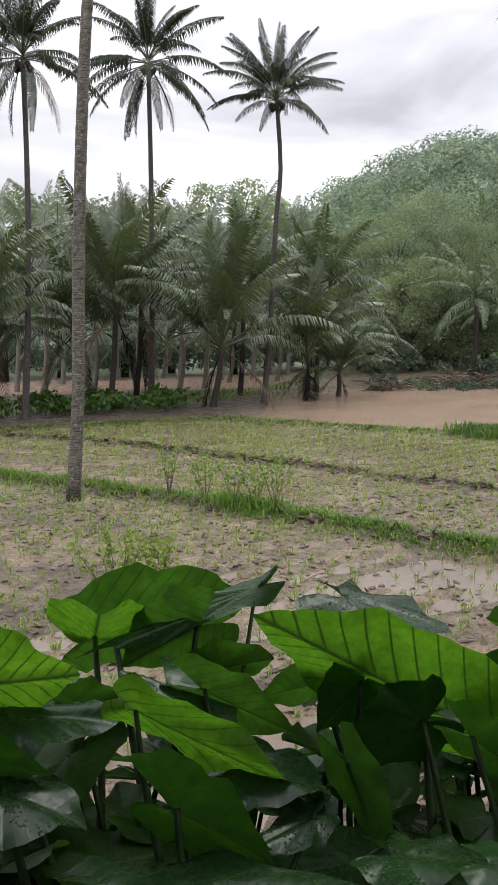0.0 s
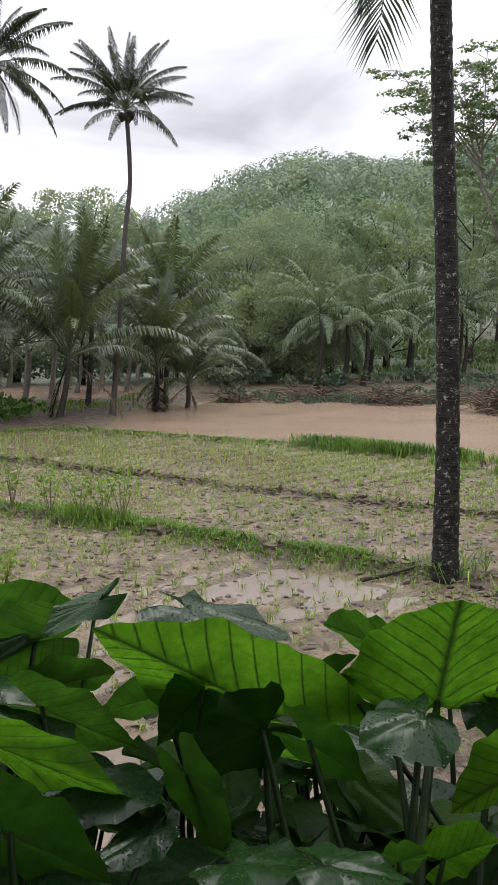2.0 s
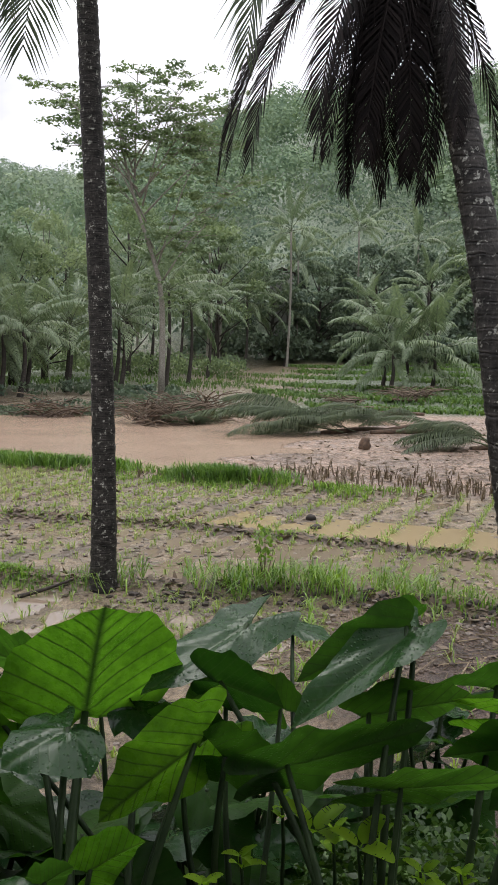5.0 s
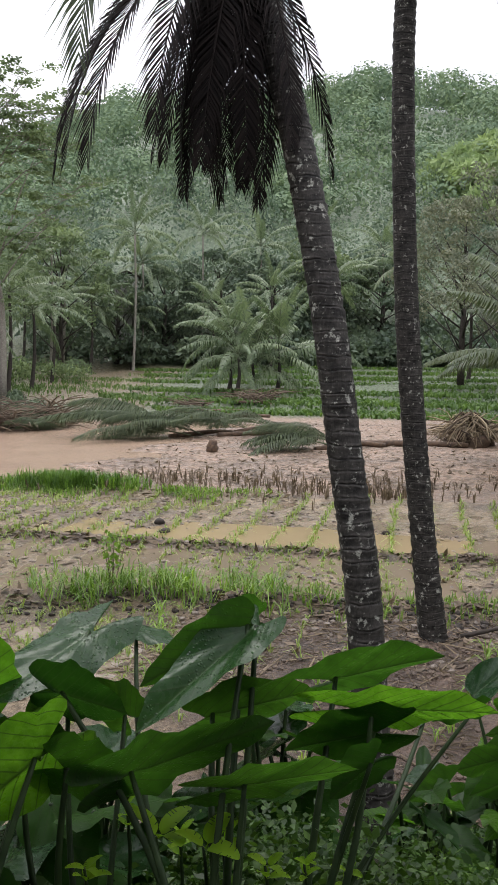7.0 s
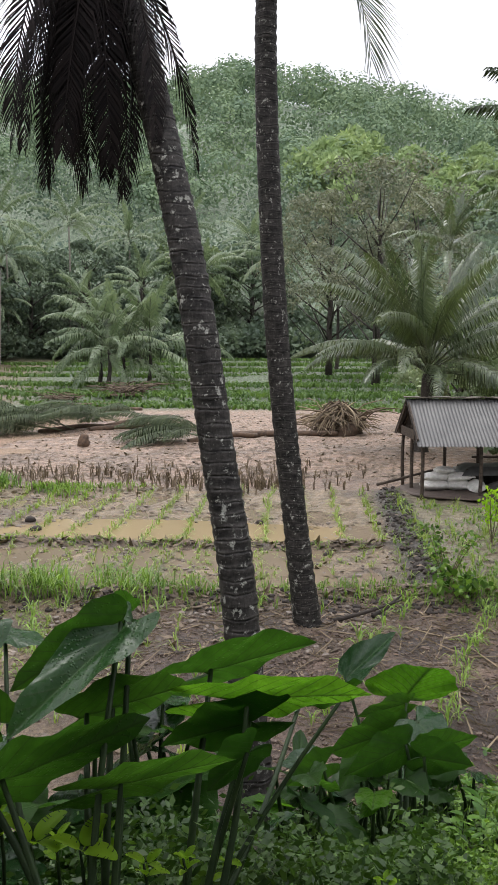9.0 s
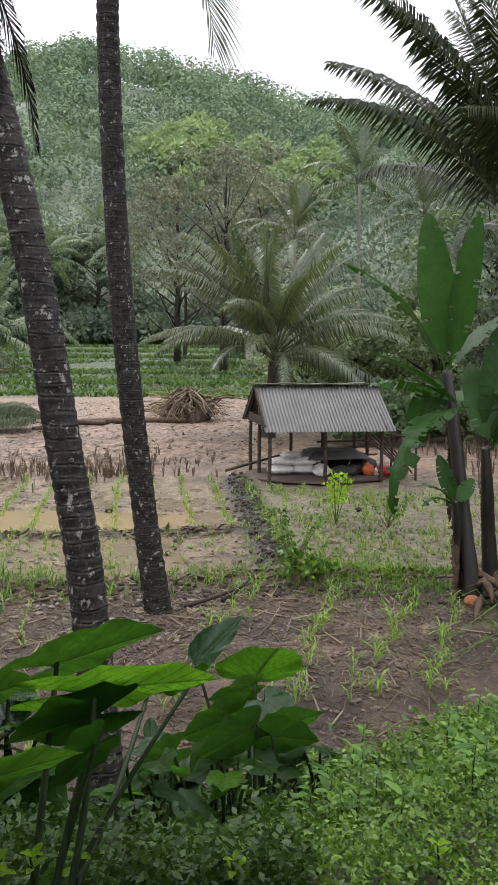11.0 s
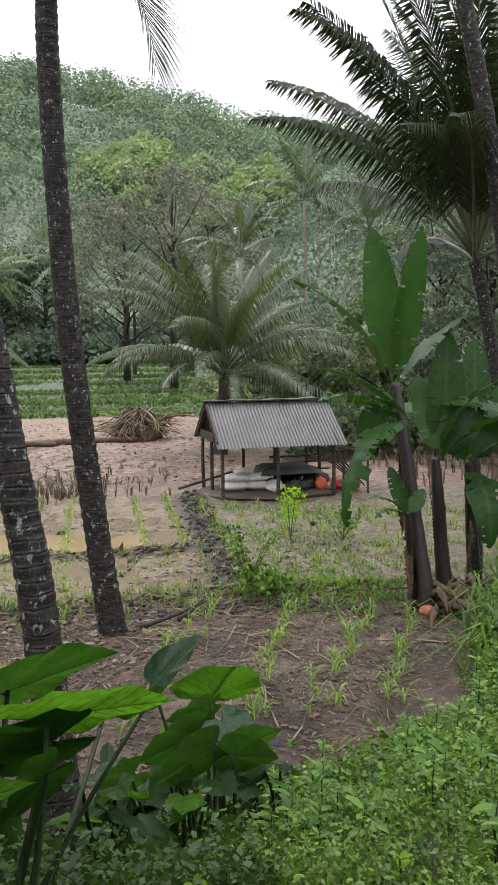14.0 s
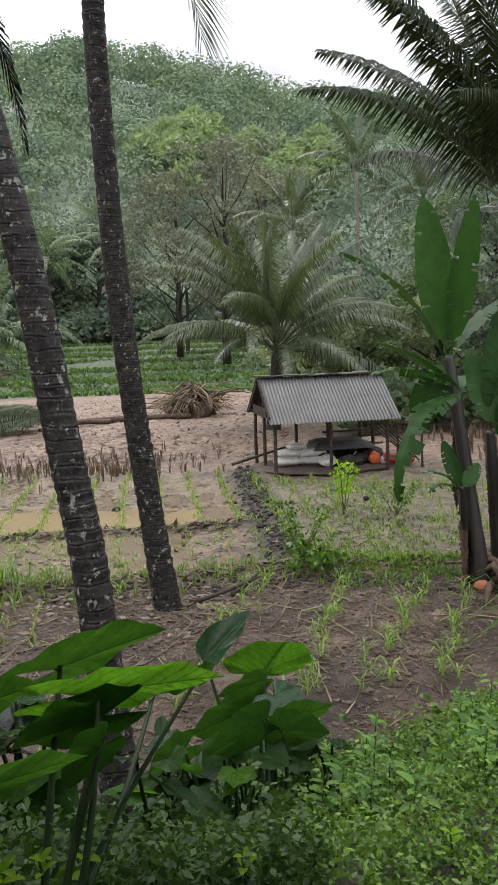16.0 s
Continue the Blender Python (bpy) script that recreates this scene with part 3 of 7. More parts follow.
def ground_sheet():
    az = np.concatenate([np.arange(-180, -34, 4.0), np.arange(-34, 96, 0.4), np.arange(96, 180, 4.0)])
    r = [0.6]
    while r[-1] < 3000:
        r.append(r[-1] * (1.021 if r[-1] < 60 else 1.045))
    r = np.array(r)
    A, Rr = np.meshgrid(np.radians(az), r, indexing="ij")
    x, y = Rr * np.sin(A), Rr * np.cos(A)
    z = soil_height(x, y)
    na, nr = len(az), len(r)
    verts = np.stack([x, y, z], -1).reshape(-1, 3)
    i, j = np.meshgrid(np.arange(na), np.arange(nr - 1), indexing="ij")
    i2 = (i + 1) % na
    quads = np.stack([i * nr + j, i * nr + j + 1, i2 * nr + j + 1, i2 * nr + j], -1).reshape(-1, 4)
    centre = len(verts)
    verts = np.vstack([verts, [[0, 0, float(soil_height(0.0, 0.0))]]])
    tris = np.stack([np.full(na, centre), np.arange(na) * nr, ((np.arange(na) + 1) % na) * nr], -1)
    me = polys("ground", verts, tris, quads, M_GROUND, True)
    x, y = verts[:, 0], verts[:, 1]
    rr, aa = np.hypot(x, y), np.degrees(np.arctan2(x, y))
    d1, s1 = off_line(x, y, BUND_1)
    d2, s2 = off_line(x, y, BUND_2)
    d3, s3 = off_line(x, y, BUND_3)
    de, se = off_line(x, y, FIELD_END)
    col = np.tile([0.222, 0.17, 0.112], (len(x), 1))

    def lay(mask, c):
        mask = np.clip(mask, 0, 1)[:, None]
        col[:] = col * (1 - mask) + np.array(c) * mask
    lay((aa < 62) * (se < 0) * smooth(0.15, 0.6, vnoise(x, y, 0.8, 35)) * 0.75, (0.12, 0.09, 0.068))
    lay((aa < 62) * (se < 0) * smooth(0.2, 0.6, vnoise(x, y, 0.35, 36)) * 0.5, (0.10, 0.085, 0.05))
    lay((s1 < 0) * smooth(26, 46, aa), (0.092, 0.062, 0.046))
    lay((s1 < 0) * smooth(40, 55, aa) * smooth(0.0, 0.5, vnoise(x, y, 0.7, 31)), (0.055, 0.037, 0.028))
    lay((s1 < 0) * smooth(44, 56, aa) * smooth(0.3, 0.6, vnoise(x, y, 0.3, 38)) * 0.7, (0.17, 0.122, 0.09))
    lay(np.exp(-(d1 / 0.42) ** 2) * 1.1, (0.105, 0.077, 0.046))
    lay(np.exp(-(d2 / 0.3) ** 2) * 1.2, (0.075, 0.052, 0.036))
    lay((s3 < 0) * (s1 > 0) * (se < 0) * (aa > 58), (0.17, 0.145, 0.095))
    lay(np.exp(-(d3 / 0.32) ** 2) * 1.5, (0.045, 0.038, 0.03))
    out = (se > 0) & (rr > 14)
    lay(out * smooth(0, 1, de) * smooth(18, 26, aa), (0.255, 0.178, 0.13))
    lay(out * smooth(26, 33, aa) * smooth(0.0, 0.5, vnoise(x, y, 1.6, 32)) * 0.7, (0.17, 0.125, 0.095))
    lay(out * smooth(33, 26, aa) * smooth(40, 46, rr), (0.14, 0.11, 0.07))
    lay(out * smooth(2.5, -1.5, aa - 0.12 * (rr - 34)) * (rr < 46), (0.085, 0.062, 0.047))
    lay(smooth(45, 49, rr) * smooth(62, 58, rr) * smooth(4, 0, aa), (0.36, 0.24, 0.17))
    lay(smooth(47, 53, rr) * smooth(22, 30, aa), (0.075, 0.105, 0.05))
    lay(smooth(54, 60, rr) * smooth(98, 92, rr) * smooth(25, 29, aa) * smooth(39, 35, aa + 2 * vnoise(x, y, 6, 37)), (0.17, 0.135, 0.085))
    lay(smooth(58, 66, rr) * smooth(30, 20, aa), (0.08, 0.11, 0.045))
    # forest floor lightened to carry the same haze as its leaves
    lay(smooth(96, 108, rr), (0.12, 0.165, 0.10))
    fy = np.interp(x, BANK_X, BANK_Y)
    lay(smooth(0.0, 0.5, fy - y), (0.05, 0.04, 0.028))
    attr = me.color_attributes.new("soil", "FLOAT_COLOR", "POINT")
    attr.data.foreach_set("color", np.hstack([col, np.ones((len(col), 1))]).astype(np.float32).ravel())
    ob = new("ground", me)
    return tagged(ob, "flooded brown farm soil with low weedy bunds", "ground", kind="structure")


ground = ground_sheet()


def sheet(name, line, z, mat, label):
    bm = bmesh.new()
    bm.faces.new([bm.verts.new((x, y, z)) for x, y in line])
    bmesh.ops.triangulate(bm, faces=bm.faces[:])
    me = bpy.data.meshes.new(name)
    bm.to_mesh(me)
    bm.free()
    me.materials.append(mat)
    return tagged(new(name, me), label, "water", kind="structure")


sheet("field_water", [(-14, 5), (4, 4.6), (5.6, 3.6), (9.0, 2.9), (11, 2.6), (16, 9), (16.2, 10), (13.5, 13.8), (10.6, 17.3), (8.8, 20), (5.5, 25), (3, 27), (-2, 30), (-8, 28.6), (-20, 31)],
      0.0, M_WATER, "shallow muddy rain water standing between seedlings")
sheet("flood_water", [(-3, 32.2), (3, 27.8), (5.2, 26.3), (7.2, 24.9), (9.4, 21.4), (11.4, 18.4), (19, 17), (26, 25), (34, 36), (38, 50), (14, 58), (3, 60), (-4, 50), (-4, 38)],
      -0.07, M_FLOOD, "brown silty flood water of the swollen river")
sheet("silty_puddle", [(7.3, 14.2), (10.35, 9.85), (11.9, 7.9), (12.9, 8.7), (11.6, 11.3), (8.7, 15.0)], 0.004, M_YELLOW, "yellowish silty puddle along the inner bund")


# ------------------------------------------------------------------ palms
def frond_arrays(length, rise, bend, pairs, leaflet, hang, seed, wide=0.045, sweep=0.6, thin=0.0):
    """A feather leaf: rachis from the origin along +x, starting rise degrees up, bending down by bend degrees."""
    g = np.random.default_rng(seed)
    n = 40
    s = np.linspace(0, 1, n)
    ang = np.radians(rise - bend * s ** 1.4)
    side_bow = 0.06 * g.uniform(-1, 1)
    step = length / (n - 1)
    px = np.concatenate([[0], np.cumsum(np.cos(ang[:-1]) * step)])
    pz = np.concatenate([[0], np.cumsum(np.sin(ang[:-1]) * step)])
    py = side_bow * length * s ** 2
    pts = np.stack([px, py, pz], 1)
    verts, tris, quads = [], [], []
    base = 0
    for side in (-1, 1):
        u = np.linspace(0.2, 0.995, pairs) + g.uniform(-0.3, 0.3, pairs) / pairs
        u = np.clip(u, 0.1, 1)
        keep = g.uniform(0, 1, pairs) > thin
        u = u[keep]
        m = len(u)
        p = np.stack([np.interp(u, s, pts[:, k]) for k in range(3)], 1)
        a = np.interp(u, s, ang)
        tan = np.stack([np.cos(a), 0 * a, np.sin(a)], 1)
        up = np.stack([-np.sin(a), 0 * a, np.cos(a)], 1)
        out = np.array([0, side, 0.0])
        long = leaflet * np.sin(np.pi * (0.22 + 0.70 * u)) ** 0.8 * g.uniform(0.86, 1.1, m)
        fwd = sweep * (0.6 + 0.9 * u)[:, None] + g.uniform(-0.05, 0.05, (m, 1))
        d1 = out + tan * fwd + up * (0.35 - 0.25 * hang) + g.normal(0, 0.045, (m, 3))
        d1 /= np.linalg.norm(d1, axis=1)[:, None]
        d2 = d1 * (1 - 0.55 * hang) + np.array([0, 0, -1.0]) * (0.25 + 1.0 * hang) * g.uniform(0.8, 1.15, (m, 1))
        d2 /= np.linalg.norm(d2, axis=1)[:, None]
        w = tan * (wide * g.uniform(0.8, 1.2, (m, 1)))
        mid = p + d1 * (long * 0.45)[:, None]
        tip = mid + d2 * (long * 0.55)[:, None]
        v = np.stack([p - w * 0.3, p + w * 0.3, mid + w * 0.5, mid - w * 0.5, tip], 1).reshape(-1, 3)
        k = base + 5 * np.arange(m)[:, None]
        quads.append(k + np.array([0, 1, 2, 3]))
        tris.append(k + np.array([3, 2, 4]))
        verts.append(v)
        base += 5 * m
    rad = 0.028 * (length / 4.0) * (1.15 - s[::4])
    rv, rf = tube(pts[::4], list(rad), 4, 0, 1, False)
    quads.append(np.array(rf) + base)
    verts.append(np.array([tuple(q) for q in rv]))
    return np.vstack(verts), np.vstack(tris), np.vstack(quads)


def frond_mesh(name, mat, *a, **k):
    v, t, q = frond_arrays(*a, **k)
    me = polys(name, v, t, q, mat)
    if mat not in (M_PALM_DEAD, M_STALK):
        # the paler rib is the last run of faces
        me.materials.append(M_RACHIS)
        slot = np.zeros(len(me.polygons), dtype=np.int32)
        slot[-36:] = 1
        me.polygons.foreach_set("material_index", slot)
    return me


def frond_set(mat, pairs, seed, wide, sag=0.0, arch=1.0, leaflet=0.95):
    """Unit fronds (4 m long) from the upright spear to the hanging old leaves."""
    out = []
    for i, (rise, bend, hang) in enumerate([(86, 14, 0.15), (74, 40, 0.35), (62, 62, 0.5), (48, 75, 0.6), (34, 82, 0.7), (18, 80, 0.8), (2, 72, 0.9), (-18, 58, 0.95), (-42, 40, 1.0)]):
        out.append(frond_mesh("frond", mat, 4.0, rise, bend * arch, pairs, leaflet, min(1.0, hang + sag), seed + i, wide, 1.35 if rise > 40 else 1.0))
    return out


F_NEAR = frond_set(M_PALM, 80, 100, 0.042, 0.05, 1.0, 0.8)
F_MID = frond_set(M_PALM, 42, 200, 0.072, 0.12, 1.0, 0.76)
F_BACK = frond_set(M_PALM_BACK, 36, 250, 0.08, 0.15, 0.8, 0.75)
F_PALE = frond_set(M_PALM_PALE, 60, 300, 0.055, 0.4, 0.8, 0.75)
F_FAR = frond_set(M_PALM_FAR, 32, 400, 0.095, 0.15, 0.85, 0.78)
F_TALL = frond_set(M_PALM_SILHOUETTE, 46, 450, 0.07, 0.45, 0.72, 0.72)
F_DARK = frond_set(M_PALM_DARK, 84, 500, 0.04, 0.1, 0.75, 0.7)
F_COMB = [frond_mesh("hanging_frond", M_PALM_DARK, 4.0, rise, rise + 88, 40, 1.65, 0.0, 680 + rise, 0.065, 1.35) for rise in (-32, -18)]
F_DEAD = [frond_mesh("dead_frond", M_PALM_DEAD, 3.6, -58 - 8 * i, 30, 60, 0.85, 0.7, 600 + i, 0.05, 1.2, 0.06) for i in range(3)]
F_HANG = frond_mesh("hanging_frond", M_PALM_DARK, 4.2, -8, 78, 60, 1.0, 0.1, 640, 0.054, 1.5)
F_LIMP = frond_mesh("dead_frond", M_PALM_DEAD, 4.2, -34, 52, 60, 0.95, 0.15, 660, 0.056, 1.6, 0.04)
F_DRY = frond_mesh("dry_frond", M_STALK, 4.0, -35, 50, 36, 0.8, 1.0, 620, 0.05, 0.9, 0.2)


NUT = tube_mesh("coconut", [(0, 0, -0.14), (0, 0, -0.1), (0, 0, 0.0), (0, 0, 0.08), (0, 0, 0.12)], [0.02, 0.08, 0.115, 0.08, 0.02], M_BARK_FAR, 8)


def palm(trunk_pts, r0, r1, fronds, scale, count, label, mat, group="coconut palms", low=7, top=0, dead=0, sides=9, rings=0.05, seed=1, turn=0.0, name="coconut_palm", per=3, tilt=0.0, extra=(), loose=9, nuts=0):
    g = random.Random(seed)
    bx, by, bz = trunk_pts[0]
    root = thing(name, bx, by, bz, label, "palm tree", group)
    rel = [(x - bx, y - by, z - bz) for x, y, z in trunk_pts]
    n = len(rel)
    radii = [r0 * 1.45] + [r0 + (r1 - r0) * (i / (n - 1)) for i in range(1, n)]
    seg = []
    # a flare at the foot
    rel2 = [(rel[0][0], rel[0][1], rel[0][2] - 0.15), tuple(rel[0][k] + 0.12 * (rel[1][k] - rel[0][k]) for k in range(3))] + rel[1:]
    rad2 = [r0 * 1.5, r0 * 1.12] + radii[1:]
    part("trunk", tube_mesh("trunk", rel2, rad2, mat, sides, rings, per), root)
    cx, cy, cz = rel[-1]
    for i in range(count):
        u = i / max(count - 1, 1)
        k = min(int(top + u ** 0.8 * (low - top) + g.uniform(-0.4, 0.6)), len(fronds) - 1)
        az = turn + i * 137.5 + g.uniform(-16, 16)
        sc = scale * g.uniform(0.88, 1.08) * (0.8 + 0.2 * min(1, 2.2 * u + 0.3))
        m = pose(cx, cy, cz + 0.25 * (1 - u) * scale, g.uniform(-loose, loose), g.uniform(-loose, loose) + tilt, az) @ Matrix.Scale(sc, 4)
        part("frond", fronds[max(k, 0)], root, "", m)
    for i in range(nuts):
        a = turn + i * 137.5
        part("coconut", NUT, root, "", pose(cx + 0.24 * math.cos(a), cy + 0.24 * math.sin(a), cz - 0.1 - 0.28 * g.random(), 0, 0, a) @ Matrix.Scale(g.uniform(0.85, 1.15), 4))
    for me, az, sc in extra:
        part("frond", me, root, "", pose(cx, cy, cz - 0.1, 0, 0, az) @ Matrix.Scale(sc, 4))
    for i in range(dead):
        az = turn + 70 + i * 360 / dead + g.uniform(-25, 25)
        m = pose(cx, cy, cz, 0, 0, az) @ Matrix.Scale(scale * g.uniform(0.7, 0.95), 4)
        part("dead_frond", F_DEAD[i % 3] if i % 2 else F_DRY, root, "dry brown hanging frond", m)
    return root


def leaning(bx, by, tx, ty, tz, bow=0.3, n=5, bz=None):
    z0 = float(soil_height(bx, by)) if bz is None else bz
    return [(bx + (tx - bx) * u + bow * math.sin(math.pi * u) * 0.3, by + (ty - by) * u, z0 + (tz - z0) * u) for u in [i / (n - 1) for i in range(n)]]


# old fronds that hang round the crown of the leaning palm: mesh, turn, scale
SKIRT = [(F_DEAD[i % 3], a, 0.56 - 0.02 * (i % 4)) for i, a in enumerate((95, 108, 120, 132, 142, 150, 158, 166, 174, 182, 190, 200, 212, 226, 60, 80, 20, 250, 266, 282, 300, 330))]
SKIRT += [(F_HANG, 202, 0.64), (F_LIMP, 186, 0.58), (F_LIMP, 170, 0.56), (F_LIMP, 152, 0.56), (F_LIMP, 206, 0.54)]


# near trunks along the bunds
palm([(-3.39, 16.09, 0.0), (-3.21, 16.13, 1.98), (-3.08, 16.15, 4.51), (-2.91, 16.18, 6.96), (-2.73, 16.21, 8.86), (-2.5, 16.25, 11.0), (-2.3, 16.3, 13.2)],
     0.122, 0.09, F_NEAR, 0.95, 18, "slender pale grey coconut palm on a weedy bund", M_BARK_PALE, low=6, rings=0.055, per=26, sides=12, seed=3)
palm([(4.26, 10.42, 0.02), (4.24, 10.38, 1.81), (4.18, 10.40, 3.92), (4.09, 10.44, 5.95), (4.04, 10.46, 7.26), (3.98, 10.5, 8.2)],
     0.155, 0.12, F_NEAR, 0.8, 14, "dark ringed coconut palm trunk beside the wet field", M_BARK_NEAR, low=5, rings=0.055, per=26, sides=12, seed=4, turn=40, extra=[(F_HANG, 230, 0.72), (F_COMB[1], 237.2, 0.755)])
palm([(7.64, 5.56, 0.03), (7.55, 5.66, 1.1), (7.46, 5.76, 2.26), (7.39, 5.85, 3.52), (7.34, 5.91, 4.97), (7.32, 5.94, 6.11), (7.32, 5.93, 6.9), (7.33, 5.92, 7.7)],
     0.14, 0.105, F_NEAR, 0.85, 14, "dark ringed coconut palm at the edge of the trampled plot", M_BARK_NEAR, low=4, rings=0.06, per=24, sides=12, seed=6, turn=10, extra=[(F_COMB[0], 265.6, 0.58)])
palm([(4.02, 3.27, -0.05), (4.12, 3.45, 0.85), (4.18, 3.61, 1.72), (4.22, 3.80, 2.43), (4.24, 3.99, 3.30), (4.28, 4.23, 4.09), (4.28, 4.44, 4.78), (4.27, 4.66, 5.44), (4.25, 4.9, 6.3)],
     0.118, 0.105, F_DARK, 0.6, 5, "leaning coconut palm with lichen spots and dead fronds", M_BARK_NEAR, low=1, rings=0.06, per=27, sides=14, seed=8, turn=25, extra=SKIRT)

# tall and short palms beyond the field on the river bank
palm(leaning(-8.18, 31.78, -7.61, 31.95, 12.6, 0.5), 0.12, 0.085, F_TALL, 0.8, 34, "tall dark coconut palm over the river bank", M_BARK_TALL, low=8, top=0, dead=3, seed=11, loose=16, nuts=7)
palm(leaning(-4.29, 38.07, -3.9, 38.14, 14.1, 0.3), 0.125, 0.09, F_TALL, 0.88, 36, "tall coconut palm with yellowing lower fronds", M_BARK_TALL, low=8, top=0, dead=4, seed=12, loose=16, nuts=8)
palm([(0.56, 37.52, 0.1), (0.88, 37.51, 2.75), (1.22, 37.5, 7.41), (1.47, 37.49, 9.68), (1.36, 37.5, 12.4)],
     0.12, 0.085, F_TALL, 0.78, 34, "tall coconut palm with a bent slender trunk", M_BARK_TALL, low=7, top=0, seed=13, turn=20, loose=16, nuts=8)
RIVER_PALMS = [(-10.6, 33.5, -10.5, 33.5, 3.0, 1.15, 6), (-7.3, 36.5, -7.2, 36.5, 3.3, 1.2, 6), (4.1, 41.5, 4.2, 41.5, 1.0, 0.8, 6), (-5.64, 35.2, -5.27, 35.25, 3.9, 1.42, 4), (-5.0, 38.3, -4.6, 38.4, 4.3, 1.2, 6), (-1.53, 35.3, -1.09, 35.3, 2.4, 1.4, 4), (-0.47, 40.75, -0.22, 40.7, 4.2, 1.25, 5),
               (2.47, 39.8, 2.64, 39.8, 1.8, 1.25, 4), (3.3, 43.9, 3.39, 43.9, 4.4, 1.35, 5), (-9.6, 30.2, -9.5, 30.4, 3.4, 1.2, 6)]
for i, (bx, by, tx, ty, tz, sc, low) in enumerate(RIVER_PALMS):
    palm(leaning(bx, by, tx, ty, tz, 0.2, 4), 0.125, 0.1, F_MID, sc * 0.92, 24, "short dark-trunked coconut palm with broad arching fronds", M_BARK_FAR, "coconut palms on the river bank", low=min(low, 5), seed=20 + i, sides=8, per=2, turn=i * 53, loose=14, dead=2)
BACK_PALMS = [(-12.42, 47.0, 5.6, 1.3), (-9.8, 42.0, 5.8, 1.25), (-2.4, 47.0, 6.0, 1.3), (5.2, 49.5, 2.4, 1.0), (-6.4, 50.0, 6.8, 1.25), (-4.3, 55.0, 7.6, 1.3), (-8.6, 57.0, 8.2, 1.3), (0.2, 56.0, 7.2, 1.3), (1.6, 51.0, 3.4, 1.15), (-3.6, 45.0, 3.0, 1.1),
              (-11.4, 54.0, 8.0, 1.3), (-7.9, 44.5, 3.2, 1.15), (2.6, 59.0, 7.6, 1.25), (-14.6, 50.0, 7.0, 1.3), (-1.2, 52.0, 2.8, 1.1), (-5.8, 60.0, 3.6, 1.2)]
for i, (x, y, h, sc) in enumerate(BACK_PALMS):
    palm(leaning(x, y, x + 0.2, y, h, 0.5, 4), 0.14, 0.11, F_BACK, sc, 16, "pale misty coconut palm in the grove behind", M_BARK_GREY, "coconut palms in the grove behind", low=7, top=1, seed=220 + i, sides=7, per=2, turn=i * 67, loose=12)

FAR_PALMS = [(12.3, 49.0, 4.6, 1.0), (14.3, 50.5, 4.0, 0.9), (15.5, 58.0, 3.6, 1.1), (15.3, 49.8, 4.2, 1.05), (19.8, 54.5, 4.6, 1.15), (23.0, 53.3, 5.2, 1.15), (27.4, 55.6, 7.4, 1.2), (17.4, 55.5, 3.8, 1.1), (44.5, 50.0, 2.9, 1.6), (46.0, 48.7, 3.6, 1.7),
             (41.8, 48.5, 3.4, 1.2), (43.6, 51.5, 4.6, 1.35), (52.0, 85.4, 8.5, 1.2), (56.0, 82.8, 15.6, 1.25), (68.3, 86.2, 17.0, 1.25), (61.0, 88.5, 13.5, 1.2), (76.0, 84.0, 16.0, 1.2), (81.0, 79.0, 17.5, 1.2), (48.5, 88.0, 14.0, 1.2),
             (88.0, 74.0, 16.0, 1.2), (64.0, 44.0, 9.0, 1.0), (72.0, 58.0, 13.0, 1.2), (30.0, 68.0, 8.5, 1.1), (34.0, 72.0, 9.5, 1.1), (36.5, 66.0, 7.5, 1.0), (24.0, 66.0, 9.0, 1.1), (28.0, 78.0, 12.0, 1.2), (20.0, 76.0, 10.0, 1.2), (40.0, 78.0, 9.0, 1.2), (45.5, 80.0, 12.5, 1.2), (33.0, 80.0, 12.0, 1.2), (38.0, 84.0, 14.0, 1.2), (58.5, 72.0, 8.5, 1.15), (65.0, 70.0, 9.5, 1.2), (31.5, 60.0, 6.5, 1.1), (25.5, 60.0, 6.0, 1.1), (52.5, 78.0, 8.0, 1.1), (70.5, 66.0, 11.0, 1.2)]
for i, (x, y, h, sc) in enumerate(FAR_PALMS):
    if math.hypot(x, y) > 95:
        x, y = x * 0.9, y * 0.9
    z = float(soil_height(x, y))
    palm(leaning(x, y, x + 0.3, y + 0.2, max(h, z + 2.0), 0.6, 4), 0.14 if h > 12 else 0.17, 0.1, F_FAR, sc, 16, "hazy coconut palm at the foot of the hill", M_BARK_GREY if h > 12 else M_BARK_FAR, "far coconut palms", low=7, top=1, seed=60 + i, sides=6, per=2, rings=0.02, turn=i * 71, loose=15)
# behind and beside the shed
palm(leaning(24.5, 13.6, 24.62, 13.45, 2.5, 0.1, 4), 0.22, 0.18, F_PALE, 1.15, 44, "young coconut palm with a full crown behind the shed", M_BARK_FAR, low=6, top=0, seed=91, turn=15, loose=17)
palm([(16.9, 2.9, 0.0), (16.73, 3.36, 2.1), (16.70, 3.47, 3.14), (16.66, 3.64, 4.2), (16.6, 3.78, 4.8)], 0.13, 0.12, F_DARK, 1.4, 34, "dark coconut palm with heavy drooping fronds", M_BARK_NEAR, low=4, seed=95, turn=100, per=6, loose=15)
palm([(13.9, 2.1, 0.2), (13.85, 2.43, 1.74), (13.82, 2.6, 3.97), (13.77, 2.85, 5.82), (13.72, 3.08, 7.14), (13.67, 3.31, 8.4), (13.6, 3.5, 10.5)], 0.15, 0.12, F_DARK, 1.0, 14, "leaning grey coconut palm behind the banana plants", M_BARK_NEAR, low=5, seed=97, rings=0.05, per=20, sides=10)
